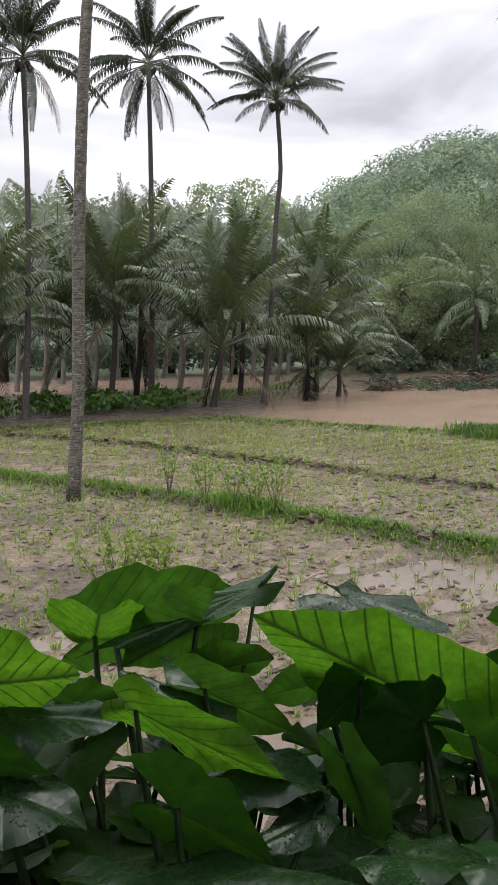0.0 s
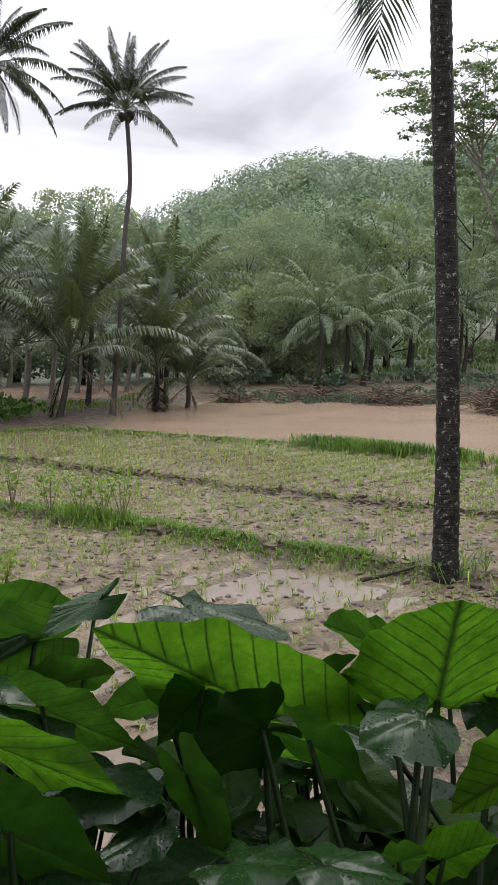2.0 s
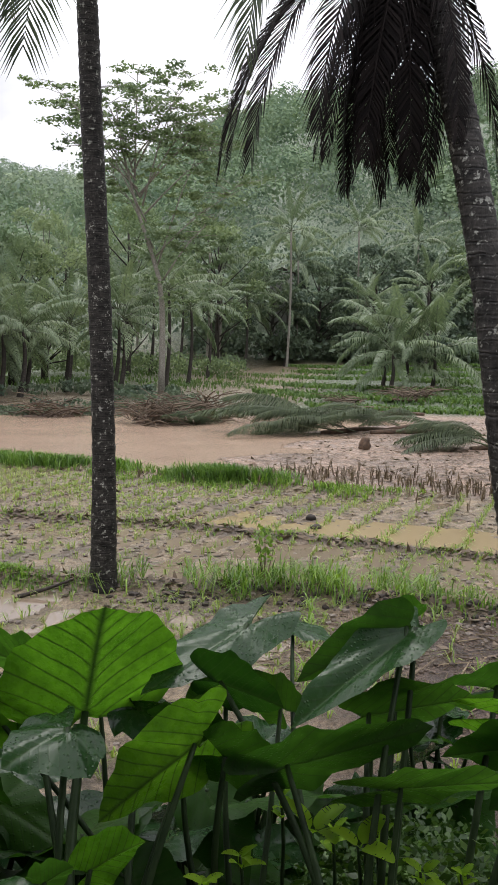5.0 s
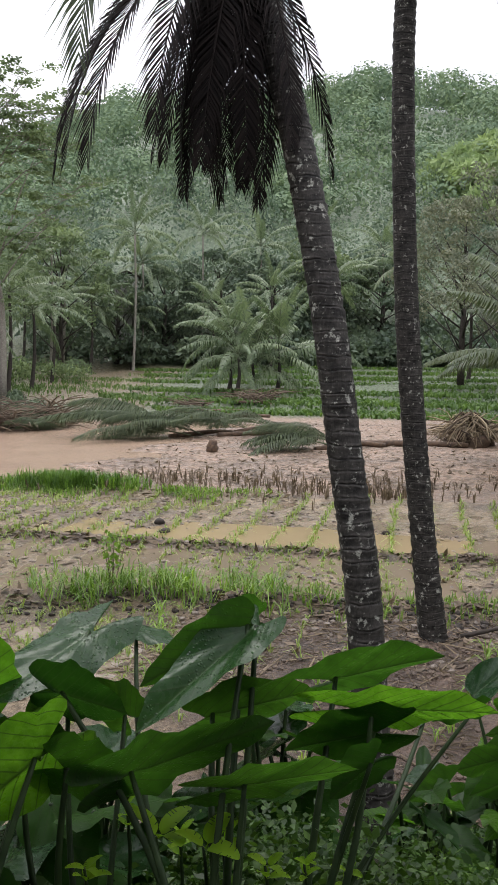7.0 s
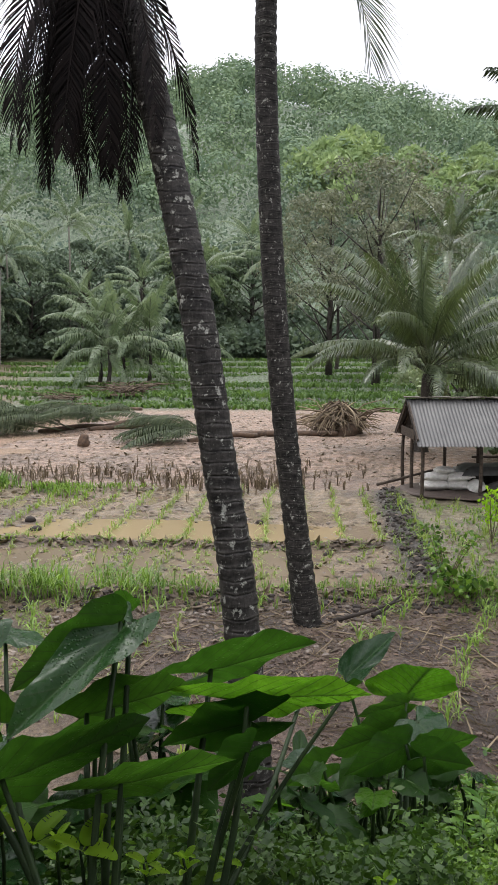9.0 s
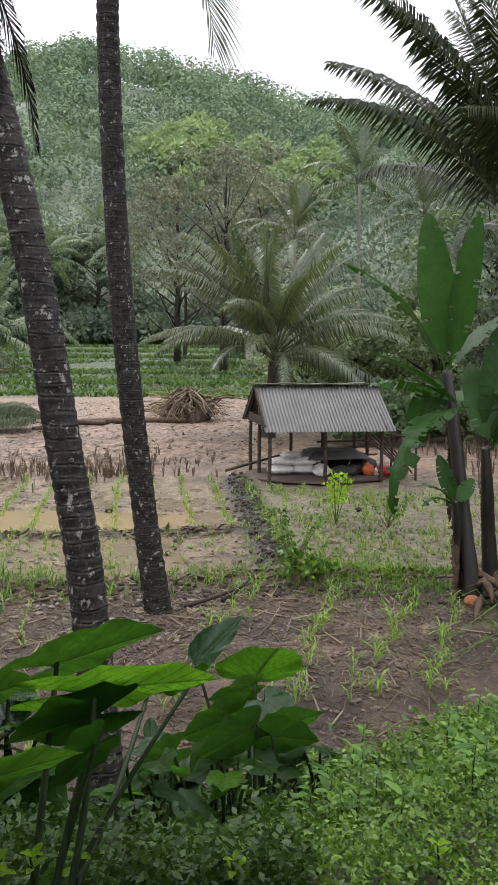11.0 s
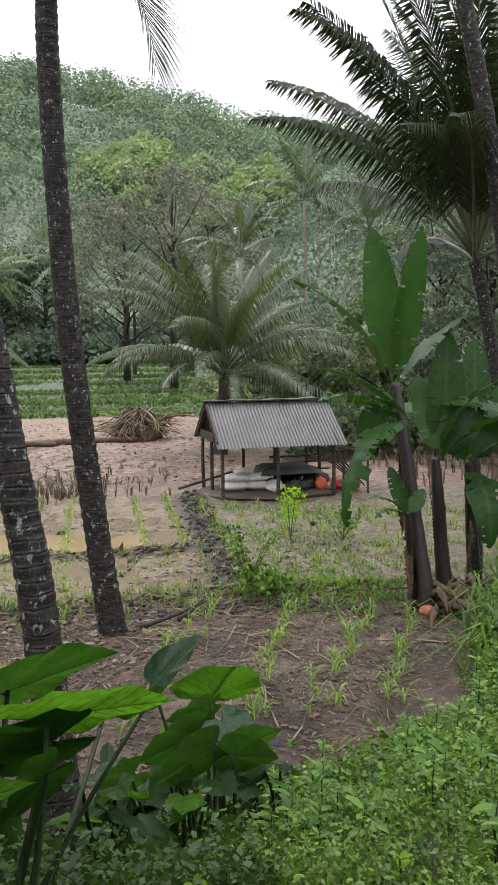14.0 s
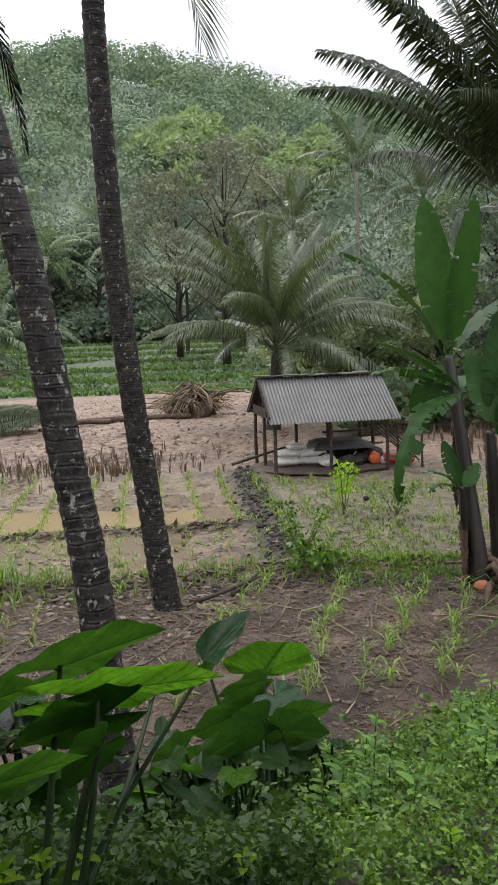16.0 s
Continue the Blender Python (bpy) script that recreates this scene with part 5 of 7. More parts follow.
# terraced crops beyond the mud flat
az, r = 31 + 43 * g.uniform(0, 1, 26000) ** 0.9, g.uniform(0, 1, 26000)
r = np.interp(az, [31, 36, 60, 74], [60, 53, 47, 40]) + r * np.interp(az, [31, 60, 74], [36, 48, 30])
x, y = polar(az, r)
keep = (np.mod(r - np.interp(az, [30, 36, 60, 75], [60, 50, 46, 30]), 7.0) < 6.95) & (vnoise(x, y, 9, 41) > -0.45 + 0.9 * smooth(38, 31, az))
pts = np.stack([x, y], 1)[keep]
stand("terrace_crop", pts, 0.36, 0.14, M_CROP, "green vegetable rows on the low terraces", "crop", g, 0.7, 2)
pts = np.stack(polar(g.uniform(10, 36, 6500), g.uniform(58, 82, 6500)), 1)
pts = clumped(pts, 5.0, -0.05, g, 75)
stand("bank_grass", pts, 0.4, 0.07, M_CROP, "grassy slope behind the far palms", "grass", g, 0.7, 2)


# young maize plants of the trampled plot, one by one
def maize_blade(seed):
    gg = np.random.default_rng(seed)
    ln, w = 0.28, 0.012
    c = [(0, 0), (0.07, 0.14), (0.17, 0.19), (0.28, gg.uniform(0.08, 0.16))]
    v = []
    for (x, z), k in zip(c, (0.6, 1.0, 0.9, 0.1)):
        v += [(x, -w * k, z + 0.004), (x, 0, z), (x, w * k, z + 0.004)]
    q = [(3 * i + k, 3 * i + k + 1, 3 * i + k + 4, 3 * i + k + 3) for i in range(3) for k in range(2)]
    return mesh("blade", v, q, M_MAIZE_OBJ)


BLADES = [maize_blade(i) for i in range(4)]
spots = []
for k, (x0, y0, x1, y1, n) in enumerate([(5.5, 4.0, 9.3, 5.2, 13), (6.0, 3.2, 9.7, 4.3, 14), (6.5, 2.75, 9.9, 3.5, 14), (7.2, 2.35, 9.7, 2.9, 10), (5.0, 5.0, 8.2, 6.7, 12), (5.0, 6.4, 7.2, 7.8, 9), (4.4, 6.0, 6.2, 8.6, 8)]):
    n = int(n * 1.5)
    for i in range(n):
        u = (i + g.uniform(-0.3, 0.3)) / n
        spots.append((x0 + (x1 - x0) * u + g.normal(0, 0.09), y0 + (y1 - y0) * u + g.normal(0, 0.08)))
for i, (x, y) in enumerate(spots):
    root = thing("maize_seedling", x, y, float(soil_height(x, y)) - 0.01, "young maize plant with arching leaves in dark soil", "seedling", "maize seedlings in the plot")
    sc = g.uniform(0.45, 0.8)
    for k in range(7):
        part("blade", BLADES[k % 4], root, "", pose(g.normal(0, 0.012), g.normal(0, 0.012), 0.012 * k, 0, g.uniform(-22, 8), k * 137.5 + i * 67) @ Matrix.Scale(sc * g.uniform(0.6, 1.15), 4))

# straw and stalk litter on the plot
v, f = [], []
for i in range(5200):
    x, y = g.uniform(4.6, 10.2), g.uniform(2.2, 8.2)
    if y < np.interp(x, BANK_X, BANK_Y) - 0.1 or off_line(np.array([x]), np.array([y]), BUND_1)[1][0] > 0:
        continue
    a, ln, w = g.uniform(0, 3.14), g.uniform(0.03, 0.2), g.uniform(0.002, 0.006)
    dx, dy = math.cos(a) * ln / 2, math.sin(a) * ln / 2
    z0, z1 = float(soil_height(x - dx, y - dy)) + w, float(soil_height(x + dx, y + dy)) + w + g.uniform(0, 0.02)
    tv, tf = tube([(x - dx, y - dy, z0), (x + dx, y + dy, z1)], [w, w * 0.7], 3, 0, 1, False)
    o = len(v)
    v += tv
    f += [tuple(k + o for k in q) for q in tf]
for i in range(260):
    x, y = g.uniform(4.8, 9.9), g.uniform(2.2, 6.6)
    if y < np.interp(x, BANK_X, BANK_Y) + 0.05:
        continue
    a, ln, w = g.normal(0.5, 0.7), g.uniform(0.15, 0.5), g.uniform(0.005, 0.011)
    dx, dy = math.cos(a) * ln / 2, math.sin(a) * ln / 2
    tv, tf = tube([(x - dx, y - dy, float(soil_height(x - dx, y - dy)) + w), (x + dx, y + dy, float(soil_height(x + dx, y + dy)) + w + 0.02)], [w, w * 0.6], 4, 0, 1, False)
    o = len(v)
    v += tv
    f += [tuple(k + o for k in q) for q in tf]
tagged(new("straw_litter", mesh("straw_litter", v, f, M_STRAW)), "scattered straw and broken stalks on wet soil", "litter", kind="stuff")


# ------------------------------------------------------------------ big taro leaves in front
def leaf_outline(lobe, ph, n=26):
    """Half outline of an arrow-shaped blade from the notch at the stalk round to the tip: stalk at the origin, tip at x = 1."""
    key = [(-0.03, 0.0), (-0.55 * lobe, 0.1), (-lobe, 0.25), (-0.62 * lobe, 0.41), (0.08, 0.5), (0.32, 0.475), (0.55, 0.385), (0.76, 0.235), (0.91, 0.095), (1.0, 0.0)]
    pts = []
    for i in range(n + 1):
        u = i / n * (len(key) - 1)
        k = min(int(u), len(key) - 2)
        w = u - k
        p0, p1, p2, p3 = (Vector(key[min(max(k + d, 0), len(key) - 1)]) for d in (-1, 0, 1, 2))
        q = 0.5 * ((2 * p1) + (p2 - p0) * w + (2 * p0 - 5 * p1 + 4 * p2 - p3) * w * w + (3 * p1 - p0 - 3 * p2 + p3) * w ** 3)
        rag = 1 + (0.025 * math.sin(i * 1.9 + ph) + 0.02 * math.sin(i * 0.9 + 2 * ph)) * math.sin(math.pi * i / n)
        pts.append((q.x * rag, max(q.y, 0.0) * rag))
    return pts


def blade_mesh(name, along_x, half, lobe, cup, wave, curl, mat, seed):
    """Blade from the stalk's end at the origin: along_x leads to the tip, half from the midrib to one edge."""
    gg = random.Random(seed)
    ns, n = 10, 26
    lx, hy = Vector(along_x), Vector(half)
    up = lx.cross(hy)
    if up.z < 0:
        hy, up = -hy, -up
    up.normalize()
    size = 2 * hy.length
    ripple = max(size, 0.7 * lx.length)
    ph = [gg.uniform(0, 6.28) for _ in range(5)]
    sides = (leaf_outline(lobe, ph[0], n), leaf_outline(lobe, ph[1], n))
    rim = [(x, y) for x, y in sides[0]] + [(x, -y) for x, y in reversed(sides[1][1:-1])]
    nt = len(rim)
    verts, faces, uvs = [(0, 0, 0)], [], [(0, 0)]
    for j in range(1, ns + 1):
        s = (j / ns) ** 0.9
        for i, (ox, oy) in enumerate(rim):
            x, y = ox * s, oy * s
            e = 2 * abs(y)
            th = math.atan2(y, x)
            z = cup * e ** 1.4 - curl * max(x, 0) ** 2 * 0.8
            z += wave * ripple / size * s ** 2.5 * (0.65 * math.sin(6 * th + ph[2]) + 0.35 * math.sin(11 * th + ph[3]))
            # the blade swells between its side veins
            q = x - 0.75 * abs(y) ** 0.85
            z += 0.009 * abs(math.sin(q * 22)) * min(1.0, 4 * e) * (1 - 0.4 * s)
            z -= 0.03 * math.exp(-(e / 0.12) ** 2)
            verts.append(lx * x + hy * 2 * y + up * z * size)
            uvs.append((x, y))
    for i in range(nt):
        faces.append((0, 1 + i, 1 + (i + 1) % nt))
        for j in range(ns - 1):
            a, b = 1 + j * nt, 1 + (j + 1) * nt
            faces.append((a + i, b + i, b + (i + 1) % nt, a + (i + 1) % nt))
    return mesh(name, verts, faces, mat, True, uvs)


def petiole_mesh(a, b, r0, r1, bow):
    mid = [a[k] * 0.45 + b[k] * 0.55 + bow[k] for k in range(3)]
    return tube_mesh("petiole", [a, mid, b], [r0, (r0 + r1) / 2, r1], M_PETIOLE, 7, 0, 5)


def taro(root_xy, leaves, label, seed):
    """A plant: leaves are (joint, tip, midrib to edge, lobe, material, cup)."""
    gg = random.Random(seed)
    x, y = root_xy
    z = float(soil_height(x, y))
    root = thing("elephant_ear_plant", x, y, z, label, "plant", "elephant ear plants")
    for i, (joint, tip, half, lobe, mat, cup) in enumerate(leaves):
        j = Vector(joint) - Vector((x, y, z))
        ax = Vector(tip) - Vector(joint)
        me = blade_mesh("leaf_blade", ax, half, lobe * 1.35 if lobe > 0.2 else lobe, cup, gg.uniform(0.05, 0.085), gg.uniform(0.02, 0.09), mat, seed * 50 + i)
        size = Vector(half).length * 2
        stem = part("petiole", petiole_mesh((gg.uniform(-0.06, 0.06), gg.uniform(-0.06, 0.06), -0.05), tuple(j), 0.009 + 0.022 * size, 0.005 + 0.012 * size, (gg.uniform(-0.05, 0.05), gg.uniform(-0.05, 0.05), 0)), root)
        part("leaf_blade", me, stem, "", Matrix.Translation(j))
    return root


T, W, Y, D = M_TARO, M_TARO_WET, M_TARO_BACKLIT, M_TARO_DARK
taro((-0.38, 2.52), [((-0.67, 3.45, 1.89), (-0.11, 3.46, 2.02), (-0.006, 0.102, -0.231), 0.3, T, 0.06),
    ((-0.09, 3.28, 2.09), (-0.74, 2.96, 1.94), (0.025, -0.052, -0.036), 0.15, W, -0.12),
    ((-0.31, 3.15, 1.99), (-0.59, 3.11, 1.87), (0.081, 0.053, -0.150), 0.3, T, 0.05),
    ((-0.25, 3.11, 1.84), (-0.03, 3.09, 1.89), (0.023, 0.043, -0.101), 0.3, T, 0.08)],
     "elephant ear plant with broad overlapping leaves", 1)
taro((-0.57, 2.36), [((-0.68, 3.11, 1.97), (-0.62, 2.94, 2.17), (0.189, 0.028, -0.024), 0.15, Y, 0.2),
    ((-0.88, 2.63, 1.90), (-0.53, 2.64, 1.89), (0.045, -0.187, -0.005), 0.25, W, -0.1),
    ((-0.71, 2.81, 1.84), (-0.55, 2.85, 1.86), (-0.016, 0.039, -0.095), 0.3, D, 0.05),
    ((-0.81, 2.32, 1.82), (-0.56, 2.29, 1.76), (-0.000, -0.203, 0.005), 0.3, W, -0.08)],
     "elephant ear plant with a pale tilted leaf and beads of rain", 2)
taro((-0.89, 2.23), [((-1.05, 2.64, 1.99), (-0.64, 2.64, 2.02), (-0.013, 0.068, -0.194), 0.35, Y, 0.08),
    ((-0.91, 2.34, 1.91), (-0.69, 2.41, 1.83), (-0.013, 0.053, -0.102), 0.4, D, 0)],
     "elephant ear plant with a big backlit leaf", 3)
taro((0.51, 2.30), [((0.46, 2.79, 1.84), (-0.10, 2.77, 2.18), (-0.157, 0.137, -0.174), 0.42, Y, 0.05),
    ((0.42, 2.66, 1.83), (0.17, 2.69, 1.71), (0.062, 0.028, -0.138), 0.3, D, 0.05),
    ((0.15, 2.36, 1.85), (0.27, 2.33, 1.60), (-0.061, 0.027, -0.043), 0.3, T, 0.05),
    ((0.26, 2.20, 1.68), (0.49, 2.11, 1.71), (-0.042, -0.156, 0.025), 0.35, W, -0.06)],
     "elephant ear plant with a tilted yellow-green leaf", 4)
taro((0.24, 2.77), [((0.27, 3.45, 2.00), (0.66, 3.26, 1.94), (-0.098, -0.231, -0.026), 0.3, W, -0.16),
    ((0.12, 2.96, 1.84), (-0.11, 3.02, 1.77), (-0.005, 0.057, -0.106), 0.35, T, 0.05),
    ((0.25, 2.82, 1.90), (0.10, 2.88, 1.71), (0.069, 0.031, -0.100), 0.35, T, 0.05)],
     "elephant ear plant with a wet leaf arched over the mud", 5)
taro((-0.19, 2.19), [((-0.45, 2.45, 1.98), (0.08, 2.48, 1.68), (-0.043, 0.040, -0.083), 0.15, Y, 0.1),
    ((-0.15, 2.57, 1.77), (0.12, 2.43, 1.74), (-0.084, -0.165, 0.001), 0.3, W, -0.1),
    ((-0.39, 2.83, 1.90), (-0.15, 2.62, 1.77), (-0.116, -0.125, -0.014), 0.3, W, -0.08),
    ((-0.27, 2.80, 1.89), (0.04, 2.81, 1.72), (-0.049, 0.038, -0.098), 0.3, T, 0.04),
    ((-0.32, 2.23, 1.80), (-0.06, 2.28, 1.64), (-0.018, 0.070, -0.173), 0.35, D, 0.05)],
     "elephant ear plant with a yellow-edged drooping leaf", 6)
taro((-0.16, 1.97), [((-0.43, 2.04, 1.70), (0.17, 2.05, 1.70), (-0.006, -0.218, 0.034), 0.3, W, -0.05),
    ((0.06, 2.40, 1.68), (-0.10, 2.28, 1.67), (0.018, -0.120, -0.005), 0.3, W, -0.06)],
     "elephant ear plant with low glossy leaves", 7)
taro((0.76, 1.98), [((1.00, 2.64, 1.88), (1.00, 2.49, 2.32), (0.290, -0.109, 0.027), 0.12, Y, 0.1),
    ((0.89, 2.86, 1.99), (0.67, 2.85, 2.12), (0.024, 0.060, -0.105), 0.3, T, 0.06),
    ((0.84, 2.36, 1.97), (0.63, 2.30, 1.95), (0.036, -0.144, -0.033), 0.25, W, -0.16),
    ((0.81, 2.11, 1.68), (0.93, 2.03, 1.79), (0.033, 0.022, -0.092), 0.3, Y, 0.05),
    ((0.51, 2.40, 1.90), (0.68, 2.35, 1.79), (-0.016, 0.062, -0.099), 0.4, D, 0.05)],
     "elephant ear plant with one huge upright backlit leaf", 8)
taro((0.79, 1.97), [((1.59, 2.60, 2.10), (1.12, 2.48, 1.99), (0.027, -0.139, -0.036), 0.3, W, -0.1),
    ((1.18, 2.22, 1.90), (0.93, 2.36, 1.68), (0.092, 0.004, -0.123), 0.35, Y, 0.05),
    ((1.16, 2.57, 1.89), (1.32, 2.41, 1.86), (-0.089, -0.116, -0.021), 0.3, W, -0.1),
    ((0.67, 2.07, 1.71), (0.73, 2.03, 1.77), (0.038, 0.020, -0.057), 0.3, T, 0.05),
    ((0.47, 2.03, 1.75), (0.67, 1.96, 1.74), (-0.034, -0.111, 0.004), 0.3, W, -0.05)],
     "elephant ear plant with a wet sprinkled leaf on a long stalk", 9)
taro((1.19, 1.99), [((0.70, 2.79, 1.94), (0.51, 2.88, 1.83), (0.036, 0.027, -0.064), 0.3, D, 0.05),
    ((1.24, 2.43, 1.86), (1.46, 2.33, 1.81), (0.007, 0.047, -0.084), 0.35, D, 0.05),
    ((1.64, 2.45, 1.84), (1.52, 2.49, 1.98), (0.039, -0.044, 0.064), 0.3, T, 0.08),
    ((1.26, 2.18, 1.86), (1.44, 2.11, 1.76), (-0.013, 0.070, -0.107), 0.35, D, 0.05),
    ((1.43, 2.47, 1.97), (1.31, 2.55, 1.90), (0.033, 0.019, -0.071), 0.3, T, 0.05)],
     "elephant ear plant with dark hanging leaves", 10)
taro((1.36, 1.67), [((1.91, 2.15, 2.17), (1.75, 2.23, 2.16), (0.027, 0.064, -0.107), 0.3, T, 0.06),
    ((1.83, 2.04, 2.21), (1.55, 2.24, 2.03), (0.052, -0.004, -0.088), 0.12, T, 0.12),
    ((1.85, 2.02, 2.21), (1.39, 2.04, 1.99), (0.016, -0.105, -0.022), 0.12, W, 0.12),
    ((1.40, 2.06, 1.85), (1.77, 1.85, 1.98), (0.058, 0.039, -0.108), 0.3, T, 0)],
     "elephant ear plant with folded dark leaves", 11)
taro((1.42, 1.65), [((1.73, 2.09, 1.93), (1.96, 1.87, 2.03), (0.033, 0.070, -0.118), 0.25, T, 0.03),
    ((1.63, 1.82, 1.83), (1.86, 1.59, 1.91), (0.024, 0.042, -0.076), 0.45, T, 0),
    ((1.84, 2.68, 2.04), (1.95, 2.54, 2.01), (-0.048, -0.066, -0.010), 0.3, W, -0.05),
    ((1.35, 2.37, 2.01), (1.53, 2.27, 1.94), (0.028, 0.049, -0.112), 0.35, D, 0.05)],
     "elephant ear plant with long level leaves", 12)
taro((1.70, 1.66), [((2.15, 1.95, 1.99), (2.37, 1.68, 2.11), (0.036, 0.071, -0.107), 0.42, T, 0.04),
    ((2.08, 1.73, 1.97), (2.35, 1.44, 1.99), (0.036, 0.059, -0.092), 0.48, Y, 0),
    ((2.09, 1.73, 1.89), (1.93, 1.97, 1.81), (0.053, 0.024, -0.106), 0.35, D, 0.03),
    ((1.95, 1.62, 1.87), (1.89, 1.73, 1.75), (0.056, -0.013, -0.060), 0.3, T, 0.05),
    ((2.43, 1.59, 1.92), (2.36, 1.71, 1.86), (0.024, 0.006, -0.043), 0.3, D, 0.03),
    ((2.66, 1.94, 1.76), (2.52, 2.01, 1.73), (-0.057, -0.065, -0.011), 0.3, W, -0.05)],
     "elephant ear plant with level leaves by the palm", 13)
taro((3.62, 1.99), [((4.07, 2.30, 1.23), (4.07, 2.15, 1.46), (0.111, -0.206, -0.009), 0.12, Y, 0.08),
    ((3.94, 2.22, 1.25), (3.81, 2.44, 1.16), (0.022, -0.004, -0.060), 0.2, T, 0.05),
    ((3.84, 2.10, 1.22), (3.79, 1.90, 1.15), (-0.134, 0.040, -0.038), 0.25, W, -0.1),
    ((3.77, 2.01, 1.12), (3.88, 1.79, 1.22), (0.030, -0.009, -0.087), 0.2, T, 0.05),
    ((3.66, 1.96, 1.14), (3.79, 1.77, 1.12), (0.019, 0.032, -0.110), 0.25, T, 0.05),
    ((3.68, 2.07, 1.16), (3.52, 2.32, 0.98), (0.043, -0.038, -0.097), 0.2, T, 0.05)],
     "small elephant ear plant with a heart-shaped leaf", 14)
taro((3.59, 2.31), [((3.90, 2.57, 1.31), (4.20, 2.44, 1.52), (-0.043, -0.071, -0.061), 0.08, W, 0.2),
    ((3.85, 2.27, 1.11), (3.70, 2.54, 0.98), (0.051, 0.007, -0.125), 0.25, T, 0.05),
    ((3.63, 2.60, 0.95), (3.48, 2.70, 0.94), (-0.071, -0.062, -0.024), 0.3, W, -0.05),
    ((3.46, 2.41, 1.03), (3.37, 2.57, 0.92), (0.030, -0.011, -0.091), 0.3, T, 0.05)],
     "small elephant ear plant with a furled dark leaf", 15)
# further plants of the same bed, filling it down to the soil
gg = random.Random(5)
BED = [(-1.3, 3.0), (-0.95, 3.3), (-0.65, 3.05), (-0.3, 3.35), (0.0, 2.8), (0.3, 3.3), (0.62, 2.9), (0.75, 3.3), (0.95, 2.5), (1.2, 3.05), (1.5, 2.8), (1.75, 2.95), (2.35, 2.6), (2.65, 2.75), (-0.7, 2.5), (-0.25, 2.45), (0.4, 2.42)]
for i, (x, y) in enumerate(BED):
    z = float(soil_height(x, y))
    top = (1.72 if x < 1.4 else 1.5) - 0.2 * (y < 2.55)
    lv = []
    for k in range(8):
        a = gg.uniform(0, 6.28)
        rr = gg.uniform(0.1, 0.32)
        hz = gg.uniform(max(z + 0.2, 1.0), top)
        j = (x + rr * math.cos(a), y + rr * math.sin(a), hz)
        b = a + gg.uniform(-0.9, 0.9)
        ln = gg.uniform(0.26, 0.44)
        w = ln * gg.uniform(0.36, 0.46)
        # mostly blade D, whose colour already carries the bed's shade
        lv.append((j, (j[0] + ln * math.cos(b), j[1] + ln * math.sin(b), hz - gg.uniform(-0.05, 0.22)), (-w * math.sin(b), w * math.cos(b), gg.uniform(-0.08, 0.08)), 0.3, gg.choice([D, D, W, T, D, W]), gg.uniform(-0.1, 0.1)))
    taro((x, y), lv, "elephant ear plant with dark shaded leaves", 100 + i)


for i, (x, y) in enumerate([(3.45, 2.55), (3.75, 2.65), (4.0, 2.35), (4.15, 2.0), (3.6, 2.15), (3.2, 2.35)]):
    z = float(soil_height(x, y))
    lv = []
    for k in range(6):
        a = gg.uniform(0, 6.28)
        rr = gg.uniform(0.06, 0.2)
        hz = z + gg.uniform(0.22, 0.52)
        b = a + gg.uniform(-0.9, 0.9)
        ln = gg.uniform(0.13, 0.24)
        w = ln * gg.uniform(0.3, 0.42)
        j = (x + rr * math.cos(a), y + rr * math.sin(a), hz)
        lv.append((j, (j[0] + ln * math.cos(b), j[1] + ln * math.sin(b), hz - gg.uniform(-0.08, 0.12)), (-w * math.sin(b), w * math.cos(b), gg.uniform(-0.06, 0.06)), 0.25, gg.choice([T, Y, W, T, D]), gg.uniform(-0.12, 0.12)))
    taro((x, y), lv, "young elephant ear plant with small leaves", 140 + i)


# ------------------------------------------------------------------ banana plants
def banana_leaf(name, length, width, bend, torn, seed, mat=None):
    """Long paddle from the origin along +x, rising then arching; the blade is split across into strips that sag."""
    gg = random.Random(seed)
    n = 60
    verts, faces, uvs = [], [], []
    px, pz = 0.0, 0.0
    strip = [0, 0]
    sag, reach = [0.0, 0.0], [1.0, 1.0]
    cut = [[False] * (n + 1), [False] * (n + 1)]
    for i in range(n + 1):
        s = i / n
        a = -math.radians(bend) * s ** 1.3
        if i:
            px += math.cos(a) * length / n
            pz += math.sin(a) * length / n
        u = max(0.0, (s - 0.13) / 0.87)
        w = width / 2 * (max(0.0, math.sin(math.pi * min(1.0, u) ** 0.75)) ** 0.5) if u > 0 else 0.0
        w = max(w, 0.014)
        for side in (0, 1):
            if i >= strip[side]:
                cut[side][i] = gg.random() < 0.25 + torn
                strip[side] = i + gg.randint(2, 6)
                if cut[side][i]:
                    sag[side] = gg.uniform(0.1, 0.9) * torn
                    reach[side] = 1 - gg.uniform(0, 0.28) * torn
        for f in (-1.0, -0.5, 0.0, 0.5, 1.0):
            side = 0 if f < 0 else 1
            k = abs(f)
            z = k * w * 0.3 - k ** 2 * w * sag[side] * 1.5
            y = w * f * (1 - 0.35 * sag[side] * k) * (reach[side] if k == 1 else 1)
            verts.append((px - math.sin(a) * z, y, pz + math.cos(a) * z))
            uvs.append((s * 1.6, f * 0.25))
    for i in range(n):
        for k in range(4):
            side = 0 if k < 2 else 1
            if k in (0, 3) and cut[side][i + 1] and i > 10:
                continue
            o = i * 5 + k
            faces.append((o, o + 1, o + 6, o + 5))
    return mesh(name, verts, faces, mat or M_BANANA, True, uvs)


